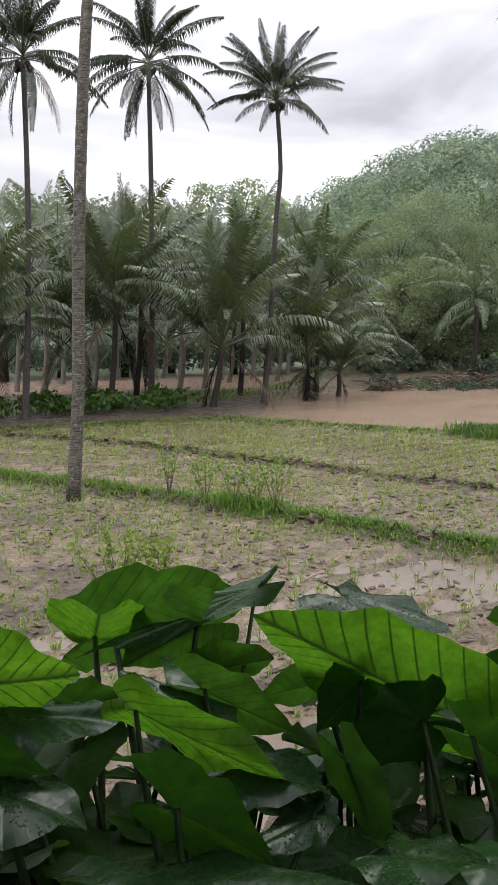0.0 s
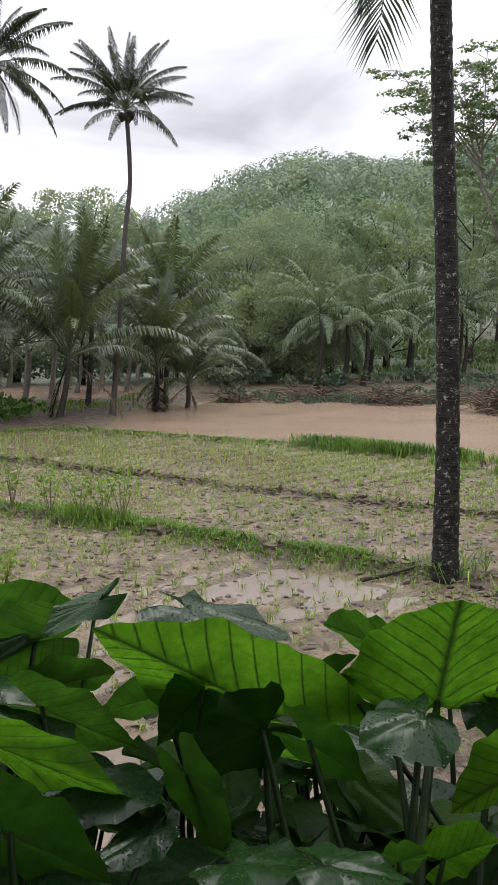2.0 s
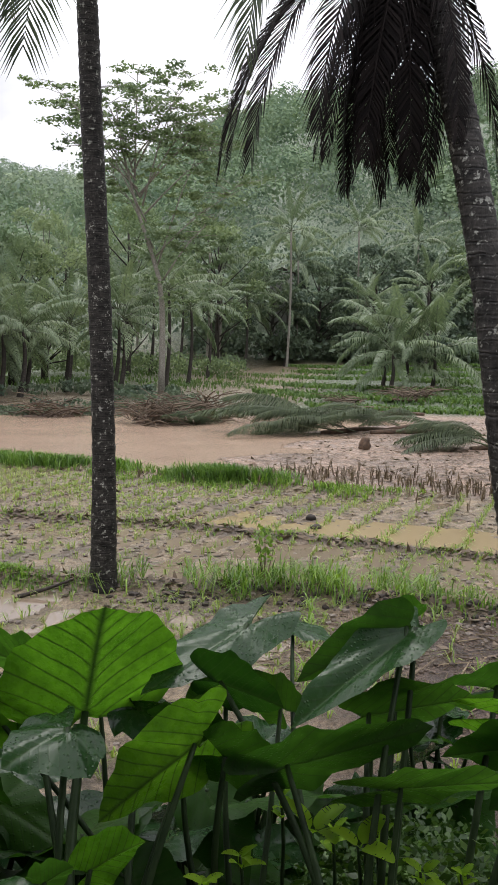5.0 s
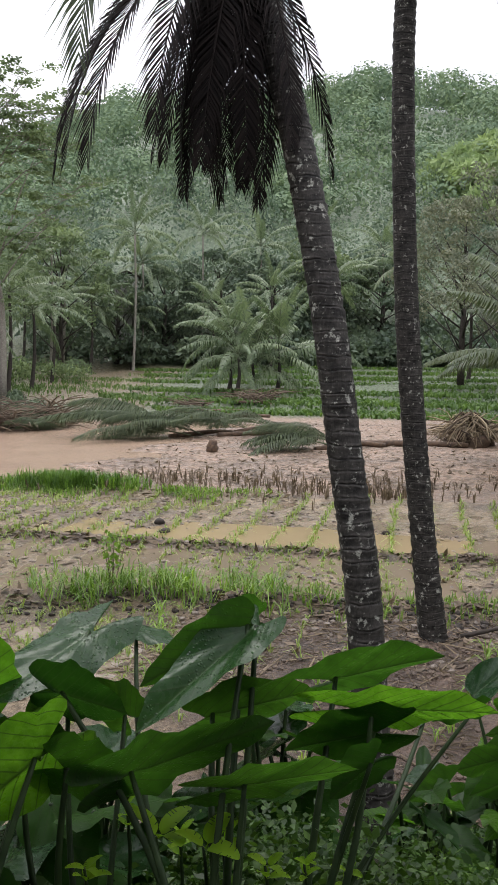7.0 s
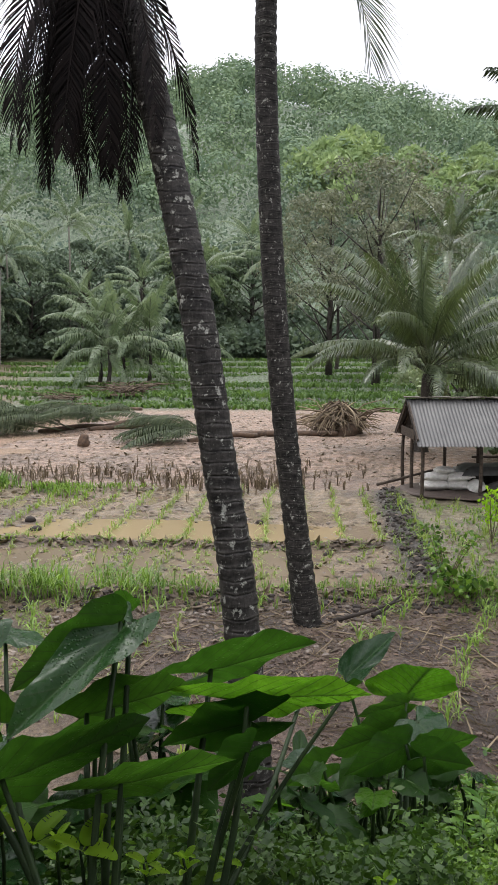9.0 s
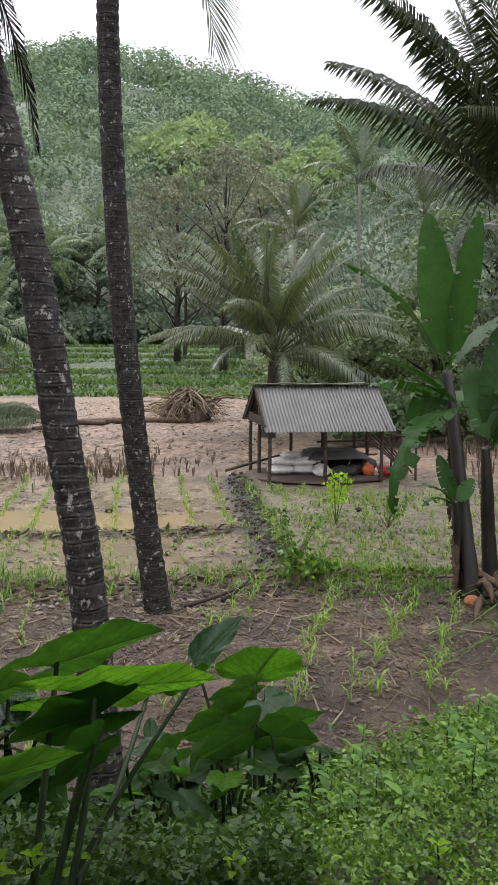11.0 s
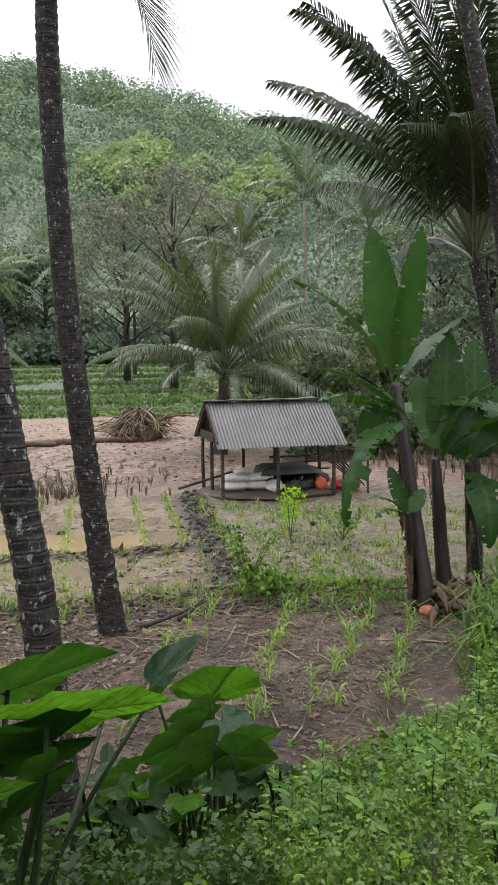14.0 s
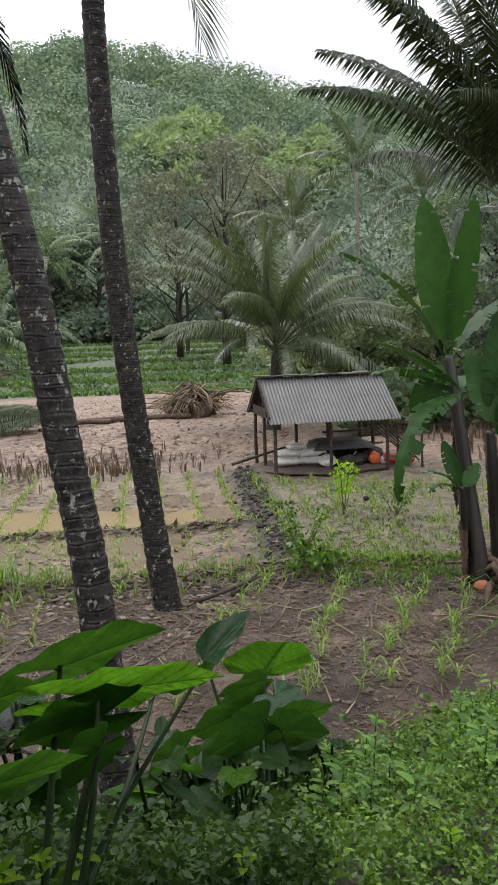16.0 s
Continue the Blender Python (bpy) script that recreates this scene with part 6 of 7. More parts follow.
def banana(x, y, height, r, leaves, label, seed, z=None, lean=(0.03, 0.02)):
    gg = random.Random(seed)
    z0 = float(soil_height(x, y)) if z is None else z
    root = thing("banana_plant", x, y, z0, label, "banana plant", "banana plants")
    lx, ly = lean
    part("stem", tube_mesh("stem", [(0, 0, -0.1), (lx * 0.3 + 0.02, ly * 0.3, height * 0.35), (lx * 0.75, ly * 0.75, height * 0.75), (lx, ly, height)], [r * 1.25, r, r * 0.8, r * 0.5], M_PSEUDO, 10, 0.05, 8), root)
    for k in range(3):
        a = gg.uniform(0, 360)
        part("dry_sheath", banana_leaf("dry_sheath", height * 0.6, 0.14, 25, 0.7, seed * 9 + k, M_HUSK), root, "dry brown leaf sheath", pose(lx * 0.8, ly * 0.8, height * gg.uniform(0.6, 0.9), 0, 78, a))
    for i, (az, rise, length, width, bend, torn) in enumerate(leaves):
        part("leaf", banana_leaf("leaf", length, width, bend, torn, seed * 31 + i), root, "", pose(lx, ly, height * 0.93, -42 * math.cos(math.radians(az - 106)) * math.cos(math.radians(rise)) ** 0.3, -rise, az))
    return root


def banana_clump(base, top, r, leaves, label, seed):
    """A leaning stem whose leaves run from their joint to their tip: (joint, tip, width, bend, torn, facing)."""
    gg = random.Random(seed)
    x, y = base
    z0 = float(soil_height(x, y))
    o = Vector((x, y, z0))
    t = Vector(top) - o
    root = thing("banana_plant", x, y, z0, label, "banana plant", "banana plants")
    part("stem", tube_mesh("stem", [(0, 0, -0.1), t * 0.35 + Vector((0.03, 0.02, 0)), t * 0.75, t], [r * 1.3, r, r * 0.85, r * 0.55], M_PSEUDO, 10, 0.06, 8), root)
    for k in range(4):
        u = gg.uniform(0.5, 0.95)
        part("dry_sheath", banana_leaf("dry_sheath", t.length * gg.uniform(0.3, 0.5), 0.13, 25, 0.8, seed * 9 + k, M_HUSK), root, "dry brown leaf sheath", pose(t.x * u, t.y * u, t.z * u, 0, 80, gg.uniform(0, 360)))
    for i, (joint, tip, width, bend, torn, facing) in enumerate(leaves):
        d = Vector(tip) - Vector(joint)
        cx = cz = 0.0
        for k in range(1, 61):
            a = -math.radians(bend) * (k / 60) ** 1.3
            cx, cz = cx + math.cos(a) / 60, cz + math.sin(a) / 60
        chord = math.hypot(cx, cz)
        up = Vector((0, 0, 1)) if facing == "up" else Vector((-0.9, -0.35, 0.25))
        ex = d.normalized()
        ey = up.cross(ex).normalized()
        ez = ex.cross(ey)
        m = Matrix((ex, ey, ez)).transposed().to_4x4() @ Matrix.Rotation(math.atan2(cz, cx), 4, "Y")
        m.translation = Vector(joint) - o
        part("leaf", banana_leaf("leaf", d.length / chord, width, bend, torn, seed * 31 + i), root, "", m)
    return root


banana_clump((9.9, 2.72), (10.15, 3.22, 2.75), 0.085, [((10.15, 3.25, 2.72), (10.06, 3.48, 4.55), 0.44, 8, 0.05, "face"), ((10.16, 3.20, 2.72), (10.05, 2.88, 4.53), 0.32, 8, 0.05, "face"), ((10.14, 3.25, 2.65), (9.40, 4.24, 3.96), 0.36, 50, 0.45, "up"), ((10.01, 2.95, 2.27), (9.29, 3.85, 2.94), 0.28, 25, 0.1, "up"), ((10.08, 3.04, 2.35), (9.27, 3.85, 2.57), 0.4, 55, 0.7, "up"), ((10.16, 3.19, 2.72), (10.95, 2.55, 3.55), 0.32, 30, 0.3, "up"), ((10.04, 2.9, 2.34), (8.96, 3.39, 1.21), 0.42, 105, 0.75, "up"), ((10.2, 3.28, 2.72), (9.96, 3.57, 1.84), 0.46, 75, 0.5, "face")],
             "tall banana plant with two upright new leaves", 1)
banana_clump((10.41, 2.66), (10.38, 2.8, 1.85), 0.085, [((10.5, 2.74, 1.8), (10.81, 2.77, 3.34), 0.46, 8, 0.08, "face"), ((10.42, 2.77, 1.82), (10.32, 1.70, 2.85), 0.34, 70, 0.3, "up"), ((10.36, 2.77, 1.78), (10.01, 1.63, 2.41), 0.3, 45, 0.3, "up"), ((10.42, 2.72, 1.82), (10.80, 3.16, 2.81), 0.4, 25, 0.2, "face"), ((10.4, 2.74, 1.82), (10.69, 2.35, 2.49), 0.4, 40, 0.2, "face")],
             "banana plant with broad arching leaves", 2)
banana_clump((9.98, 2.93), (9.76, 2.95, 1.28), 0.045, [((9.76, 2.96, 1.22), (9.38, 3.27, 1.47), 0.2, 70, 0.4, "up"), ((9.76, 2.96, 1.25), (9.78, 3.17, 1.79), 0.2, 20, 0.2, "face"), ((9.76, 2.95, 1.22), (9.27, 3.17, 1.27), 0.2, 80, 0.6, "up"), ((9.76, 2.95, 1.24), (10.05, 2.84, 1.51), 0.2, 40, 0.3, "face")],
             "young banana sucker with torn leaves", 3)
banana_clump((10.95, 2.42), (10.69, 2.48, 1.78), 0.08, [((10.70, 2.48, 1.7), (10.12, 2.09, 0.86), 0.5, 100, 0.5, "up"), ((10.70, 2.48, 1.72), (10.47, 1.73, 2.06), 0.42, 60, 0.5, "up"), ((10.70, 2.48, 1.74), (11.24, 2.16, 2.47), 0.4, 30, 0.2, "face"), ((10.69, 2.50, 1.72), (10.97, 2.87, 2.39), 0.36, 30, 0.2, "face")],
             "banana plant with a hanging torn leaf", 7)
banana(12.3, 2.75, 1.9, 0.10, [(95, 45, 1.5, 0.46, 60, 0.4), (280, 30, 1.7, 0.48, 60, 0.5), (190, 30, 1.5, 0.46, 70, 0.6), (15, 80, 1.6, 0.46, 20, 0.1), (320, 60, 1.5, 0.44, 40, 0.3)], "banana plant behind the clump", 4)
banana(11.3, 1.6, 1.7, 0.1, [(100, 30, 1.7, 0.48, 55, 0.5), (140, 45, 1.6, 0.46, 55, 0.4), (250, 40, 1.5, 0.44, 60, 0.3), (20, 75, 1.6, 0.46, 20, 0.1), (190, 25, 1.5, 0.46, 75, 0.7)], "banana plant with broad hanging leaves", 6, z=0.3)
# heap of dead leaves at the foot of the clump
v, f = [], []
gg = random.Random(9)
for i in range(26):
    a = gg.uniform(0, 6.28)
    x, y = 10.15 + gg.uniform(-0.35, 0.7), 2.55 + gg.uniform(-0.3, 0.35)
    z = float(soil_height(x, y)) + 0.05 + 0.1 * gg.random()
    ln = gg.uniform(0.4, 0.9)
    tv, tf = tube([(x, y, z), (x + math.cos(a) * ln * 0.5, y + math.sin(a) * ln * 0.5, z + 0.2 * gg.random()), (x + math.cos(a) * ln, y + math.sin(a) * ln, z - 0.03)], [0.035, 0.05, 0.01], 4, 0, 2, False)
    o = len(v)
    v += tv
    f += [tuple(k + o for k in q) for q in tf]
tagged(new("dead_leaf_heap", mesh("dead_leaf_heap", v, f, M_HUSK, True)), "heap of dry brown banana leaves at the stems", "dead leaves", kind="stuff")
v, f = lump(0.09, (1, 1, 0.8), 0.15, 3)
thing("fallen_coconut", 9.78, 2.72, float(soil_height(9.78, 2.72)) + 0.05, "reddish fallen coconut beside the banana stems", "coconut", me=mesh("fallen_coconut", v, f, plain("reddish_husk", (0.3, 0.09, 0.04), (0.4, 0.15, 0.08)), True))

# ------------------------------------------------------------------ the open shed
shed = thing("field_shed", 16.31, 9.0, float(soil_height(16.8, 9.2)) - 0.02, "small open timber shed with a corrugated zinc roof", "shed", rz=math.degrees(math.atan2(-0.755, 0.655)))
# shed axes: x along the front (2.75 m), y to the back (2.1 m)


def corrugated(name, x0, x1, ya, za, yb, zb, mat):
    n = int((x1 - x0) / 0.076) * 6
    verts, faces = [], []
    for k, (y, z) in enumerate(((ya, za), ((ya + yb) / 2, (za + zb) / 2 - 0.006), (yb, zb))):
        for i in range(n + 1):
            x = x0 + (x1 - x0) * i / n
            verts.append((x, y, z + 0.011 * math.cos(2 * math.pi * (x - x0) / 0.076)))
    top = len(verts)
    verts += [(x, y, z - 0.004) for x, y, z in verts]
    for k in range(2):
        for i in range(n):
            a = k * (n + 1) + i
            faces.append((a, a + 1, a + n + 2, a + n + 1))
            b = top + a
            faces.append((b + n + 1, b + n + 2, b + 1, b))
    return mesh(name, verts, faces, mat, True)


part("roof_sheet", corrugated("roof_sheet", -0.16, 2.72, -0.28, 1.10, 1.1, 2.02, M_ROOF), shed, "grey corrugated zinc roof sheet")
part("roof_sheet", corrugated("roof_sheet", -0.16, 2.72, 2.45, 1.15, 1.1, 2.02, M_ROOF), shed, "grey corrugated zinc roof sheet")
pieces = []
gg = random.Random(12)
for i in range(9):
    x = -0.02 + i * 0.325
    pieces.append(box(0.37, 0.2, 0.025, pose(x, 1.1, 2.045 + gg.uniform(0, 0.02), gg.uniform(-6, 6), gg.uniform(-3, 3), gg.uniform(-4, 4)), 0.006))
part("ridge_cap", mesh("ridge_cap", *joined(pieces), M_RUST), shed, "uneven dark ridge boards")


def stick(name, a, b, r, parent, mat=None, sides=7, label=""):
    a, b = Vector(a), Vector(b)
    mid = a.lerp(b, 0.5) + Vector((gg.uniform(-1, 1), gg.uniform(-1, 1), gg.uniform(-1, 1))) * r * 0.5
    return part(name, tube_mesh(name, [a, mid, b], [r * 1.05, r, r * 0.9], mat or M_WOOD, sides, 0.03, 3), parent, label)


for x, y, h in [(0, 0, 1.2), (1.22, -0.02, 1.2), (2.5, 0.0, 1.2), (0, 2.1, 1.3), (0.95, 2.1, 1.3), (1.75, 2.1, 1.3), (2.55, 2.1, 1.3), (0.0, 1.1, 1.95), (2.55, 1.1, 1.95)]:
    stick("post", (x, y, -0.1), (x, y, h), 0.04, shed)
for a, b in [((-0.1, 0, 1.2), (2.7, 0, 1.2)), ((-0.1, 2.1, 1.3), (2.7, 2.1, 1.3)), ((-0.1, 1.1, 1.95), (2.7, 1.1, 1.95)), ((0, 0, 1.22), (0, 2.15, 1.3)), ((2.55, 0, 1.22), (2.55, 2.15, 1.3)), ((0, -0.2, 1.12), (0, 1.1, 1.98)), ((0, 2.4, 1.15), (0, 1.1, 1.98)), ((2.55, -0.2, 1.12), (2.55, 1.1, 1.98))]:
    stick("beam", a, b, 0.03, shed)
for z in (0.25, 0.45, 0.62):
    stick("rail", (1.6, 2.1, z), (3.1, 2.05, z + 0.05), 0.025, shed)
for k in range(5):
    stick("rail", (2.62, 0.3 + 0.35 * k, 0.95 - 0.03 * k), (3.3 + 0.05 * k, 0.2 + 0.4 * k, 0.1), 0.02, shed)
stick("rail", (2.6, 0.0, 1.0), (3.35, -0.1, 0.95), 0.022, shed)
stick("post", (3.3, 0.0, -0.1), (3.3, 0.0, 1.02), 0.028, shed)
stick("post", (3.3, 1.6, -0.1), (3.3, 1.6, 1.02), 0.028, shed)
stick("rail", (3.3, 0.0, 0.98), (3.3, 1.6, 0.98), 0.022, shed)
# gable boards on the near end
part("gable_board", mesh("gable_board", *joined([box(0.03, 1.3, 0.12, pose(-0.13, 0.42, 1.55, 33.5, 0, 0), 0.004), box(0.03, 1.3, 0.12, pose(-0.13, 1.78, 1.55, -33, 0, 0), 0.004), box(0.025, 1.5, 0.2, pose(-0.1, 1.1, 1.28), 0.004)]), M_WOOD), shed, "dark gable boards")
SHED = shed.matrix_basis


def in_shed(x, y, z):
    return SHED @ Vector((x, y, z))


# trodden floor of the shed
v, f = lump(1.0, (1.75, 1.35, 0.075), 0.1, 8)
c = in_shed(1.35, 1.0, 0.0)
thing("earth_floor", c.x, c.y, c.z, "dark trodden earth mound under the shed", "earth mound", me=mesh("earth_floor", v, f, plain("trodden_earth", (0.04, 0.028, 0.022), (0.09, 0.064, 0.05), 0.8), True), kind="structure", rz=-49)


def sack(x, y, z, turn, lean, size, label):
    """A filled woven sack lying down, with a tied neck."""
    p = in_shed(x, y, z)
    root = thing("rice_sack", p.x, p.y, p.z, label, "sack", "sacks in the shed", rz=-49 + turn)
    bm = bmesh.new()
    bmesh.ops.create_cube(bm, size=1.0)
    bmesh.ops.subdivide_edges(bm, edges=bm.edges[:], cuts=4, use_grid_fill=True)
    for q in bm.verts:
        px, py, pz = q.co
        k = 1 - 0.5 * (abs(px) * 2) ** 3
        q.co = Vector((px * 0.62, py * 0.36 * (1.25 - 0.5 * (2 * abs(pz)) ** 2) * (1 - 0.35 * (2 * abs(px)) ** 3), (pz * 0.2) * k * (1.25 - 0.5 * (2 * abs(py)) ** 2))) * size
        q.co += Vector((0, 0, 0.02 * noise.noise(q.co * 6 + Vector((x * 9, y * 7, 0)))))
    me = bpy.data.meshes.new("sack_body")
    bm.to_mesh(me)
    bm.free()
    me.polygons.foreach_set("use_smooth", [True] * len(me.polygons))
    me.materials.append(M_SACK)
    part("sack_body", me, root, "", pose(0, 0, 0.1 * size, 0, lean, 0))
    part("tied_neck", mesh("tied_neck", *tube([(0.28 * size, 0, 0.1 * size), (0.36 * size, 0, 0.12 * size), (0.43 * size, 0.02, 0.14 * size)], [0.07 * size, 0.025 * size, 0.06 * size], 7, 0.1, 3), M_SACK, True), root)
    return root


for x, y, z, tn, ln, sz in [(0.45, 0.75, 0.06, 5, 0, 1.0), (0.95, 0.72, 0.06, -8, 2, 0.95), (0.5, 0.8, 0.24, 12, 3, 0.95), (0.92, 0.78, 0.23, -15, -4, 0.9), (0.66, 0.82, 0.40, 30, 6, 0.75), (1.28, 0.5, 0.08, 80, -12, 0.9)]:
    sack(x, y, z, tn, ln, sz, "filled white woven sack lying in the shed")
# tarpaulin over a bench
p = in_shed(1.75, 1.15, 0.05)
bench = thing("covered_bench", p.x, p.y, p.z, "low bench covered with a dark tarpaulin", "bench", rz=-49)
bm = bmesh.new()
bmesh.ops.create_grid(bm, x_segments=16, y_segments=12, size=0.5)
for q in bm.verts:
    x, y = q.co.x, q.co.y
    e = max(abs(x), abs(y)) * 2
    q.co = Vector((x * 1.5, y * 1.1, 0.5 - 0.16 * max(0, e - 0.7) / 0.3 + 0.03 * noise.noise(Vector((x * 5, y * 5, 1)))))
bmesh.ops.solidify(bm, geom=bm.faces[:], thickness=0.012)
me = bpy.data.meshes.new("tarpaulin")
bm.to_mesh(me)
bm.free()
me.polygons.foreach_set("use_smooth", [True] * len(me.polygons))
me.materials.append(M_TARP)
part("tarpaulin", me, bench)
for x, y in [(-0.6, -0.4), (0.6, -0.4), (-0.6, 0.4), (0.6, 0.4)]:
    stick("leg", (x, y, -0.1), (x, y, 0.46), 0.03, bench)
# besides the clutter, extra black bundles are added to darken the shaded interior
for k, (x, y, sx, sy, sz, m, nm, lab, cat) in enumerate([
        (2.35, 0.45, 0.14, 0.12, 0.16, M_ORANGE, "plastic_jerrycan", "orange plastic canister on the shed floor", "canister"), (2.75, 0.5, 0.3, 0.2, 0.12, M_RED, "crumpled_cloth", "crumpled red cloth on the shed floor", "cloth"),
        (2.98, 0.35, 0.25, 0.2, 0.1, M_RED, "crumpled_cloth", "crumpled red cloth on the shed floor", "cloth"), (1.75, 0.4, 0.3, 0.22, 0.13, M_BLACK, "gear_bag", "dark bundle of gear beneath the bench", "bundle"), (2.1, 0.7, 0.28, 0.2, 0.12, M_BLACK, "gear_bag", "dark bundle of gear beneath the bench", "bundle"), (1.3, 1.0, 0.3, 0.25, 0.2, M_BLACK, "gear_bag", "dark bundle of gear beneath the bench", "bundle"), (2.45, 1.1, 0.3, 0.3, 0.18, M_BLACK, "gear_bag", "dark bundle of gear beneath the bench", "bundle"), (1.9, 1.5, 0.35, 0.25, 0.2, M_BLACK, "gear_bag", "dark bundle of gear beneath the bench", "bundle"), (2.55, 0.42, 0.08, 0.07, 0.1, M_SACK, "small_bag", "small white plastic bag on the floor", "bag")]):
    v, f = lump(1.0, (sx, sy, sz), 0.35, 20 + k)
    p = in_shed(x, y, 0.06 + sz * 0.6)
    thing(nm, p.x, p.y, p.z, lab, cat, me=mesh(nm, v, f, m, True), rz=k * 37)
a, b = in_shed(-0.7, 1.5, 0.05), in_shed(0.9, 1.9, 0.4)
tagged(new("leaning_pole", tube_mesh("leaning_pole", [a, a.lerp(b, 0.5), b], [0.035, 0.03, 0.028], M_WOOD, 7, 0.03, 3)), "dark wooden pole leaning on the shed", "pole")

# ------------------------------------------------------------------ flood debris on the mud flat
F_FLAT = [frond_mesh("fallen_frond", M_PALM_FALLEN, 4.2, 26 - 8 * i, 46 - 8 * i, 66, 1.1, 0.7, 800 + i, 0.045, 1.6) for i in range(3)]


def frond_heap(x, y, az, n, scale, spread, height, label, seed):
    gg = random.Random(seed)
    z = float(soil_height(x, y))
    root = thing("fallen_palm", x, y, z, label, "fallen palm")
    for i in range(n):
        u = i / max(1, n - 1)
        m = pose(gg.uniform(-0.5, 0.5) * spread, gg.uniform(-0.4, 0.4) * spread, 0.1 + height * gg.random(), gg.uniform(-25, 25), gg.uniform(-8, 4), az + (u - 0.5) * 70 + gg.uniform(-8, 8)) @ Matrix.Scale(scale * gg.uniform(0.75, 1.1), 4)
        part("fallen_frond", F_FLAT[i % 3], root, "", m)
    d = Vector((math.cos(math.radians(az)), math.sin(math.radians(az)), 0))
    part("fallen_trunk", tube_mesh("fallen_trunk", [-d * 3.2 * scale + Vector((0, 0, 0.1)), -d * 1.5 * scale + Vector((0, 0, 0.2)), d * 0.4], [0.1, 0.1, 0.12], M_HUSK, 8, 0.04, 6), root)
    return root


frond_heap(22.0, 29.2, 155, 20, 0.95, 2.4, 0.75, "fallen palm crown with dark green flattened fronds", 1)
frond_heap(24.5, 28.0, 170, 14, 0.8, 2.0, 0.5, "fallen palm fronds washed onto the mud", 2)
frond_heap(22.5, 21.3, 160, 14, 0.75, 1.4, 0.35, "flattened green palm fronds beside a log", 3)
frond_heap(20.2, 35.5, 165, 12, 0.7, 1.2, 0.5, "small heap of green palm fronds", 4)


def log(x0, y0, x1, y1, r, label, mat=None, seed=0):
    z0, z1 = float(soil_height(x0, y0)) + r * 0.6, float(soil_height(x1, y1)) + r * 0.6
    me = tube_mesh("driftwood_log", [(x0, y0, z0), ((x0 + x1) / 2, (y0 + y1) / 2 + 0.05, (z0 + z1) / 2 + 0.03), (x1, y1, z1)], [r, r * 0.95, r * 0.8], mat or M_HUSK, 9, 0.05, 8)
    return tagged(new("driftwood_log", me), label, "log", "washed-up logs")


log(24.6, 21.5, 27.2, 18.6, 0.13, "reddish brown palm log on the mud")
log(29.5, 38.0, 33.5, 36.0, 0.12, "brown log lying on the mud flat")
log(22.5, 27.2, 25.6, 26.3, 0.11, "brown log beneath fallen fronds")
log(31.0, 42.0, 36.0, 40.0, 0.14, "brown log lying on the mud flat")
v, f = lump(0.28, (0.7, 0.7, 1.0), 0.3, 4)
thing("tree_stump", 18.7, 22.9, float(soil_height(18.7, 22.9)) + 0.15, "dark broken tree stump on the mud flat", "stump", me=mesh("tree_stump", v, f, M_HUSK, True))


def root_heap(x, y, radius, height, n, label, seed, pale=False):
    """A heap of roots and branches: a core of soil with many bent sticks."""
    gg = random.Random(seed)
    z = float(soil_height(x, y))
    root = thing("debris_heap", x, y, z, label, "debris heap", "flood debris")
    v, f = lump(1.0, (radius * 0.6, radius * 0.5, height * (0.6 if pale else 0.25)), 0.6, seed)
    part("root_ball", mesh("root_ball", v, f, M_HUSK, True), root)
    pieces = []
    for i in range(n):
        a = gg.uniform(0, 6.28)
        e = gg.uniform(-0.25, 0.7)
        ln = radius * gg.uniform(0.45, 1.05)
        s = Vector((gg.uniform(-0.5, 0.5) * radius, gg.uniform(-0.4, 0.4) * radius, gg.uniform(0.05, 0.6) * height))
        t = s + Vector((math.cos(a) * ln, math.sin(a) * ln, e * height * 0.9))
        t.z = max(t.z, 0.02)
        midp = s.lerp(t, 0.5) + Vector((gg.uniform(-0.1, 0.1), gg.uniform(-0.1, 0.1), 0.15 * height))
        if pale and i % 5 < 3:
            # roots fall from the upturned stump to the mud like a haystack
            s = Vector((gg.uniform(-0.45, 0.3), gg.uniform(-0.3, 0.3), height * gg.uniform(0.45, 1.05)))
            t = Vector((math.cos(a) * ln * 1.05, math.sin(a) * ln * 0.9, gg.uniform(0.02, 0.45)))
            midp = s.lerp(t, 0.55) + Vector((math.cos(a) * 0.12, math.sin(a) * 0.12, 0.12 * height))
        w = gg.uniform(0.012, 0.045)
        if i < 24:
            part("branch", tube_mesh("branch", [s, midp, t], [w, w * 0.8, w * 0.4], (M_HUSK, M_STALK, M_WOOD)[i % 3], 4, 0, 2), root)
        else:
            pieces.append(tube([s, midp, t], [w, w * 0.8, w * 0.4], 4, 0, 2, False))
    tagged(part("brushwood", mesh("brushwood", *joined(pieces), M_STRAW if pale else M_STALK, True), root), kind="stuff")
    return root


root_heap(28.2, 19.2, 1.7, 1.2, 300, "uprooted stump with a fan of pale roots", 3, pale=True)
root_heap(17.4, 36.0, 2.3, 1.5, 170, "heap of brown driftwood and roots", 5)
root_heap(20.0, 37.0, 2.4, 1.6, 190, "heap of brown driftwood and roots", 6)
root_heap(14.5, 42.0, 2.4, 1.2, 110, "dark heap of washed-up branches", 7)
root_heap(11.2, 45.5, 2.2, 1.1, 90, "dark heap of washed-up branches", 8)
root_heap(7.0, 45.0, 1.4, 0.9, 80, "dark branches at the river's edge", 9)
root_heap(38.5, 43.0, 2.2, 0.9, 120, "brown branches under the low palms", 10)
root_heap(34.5, 44.0, 1.6, 0.7, 80, "brown branches under the low palms", 11)
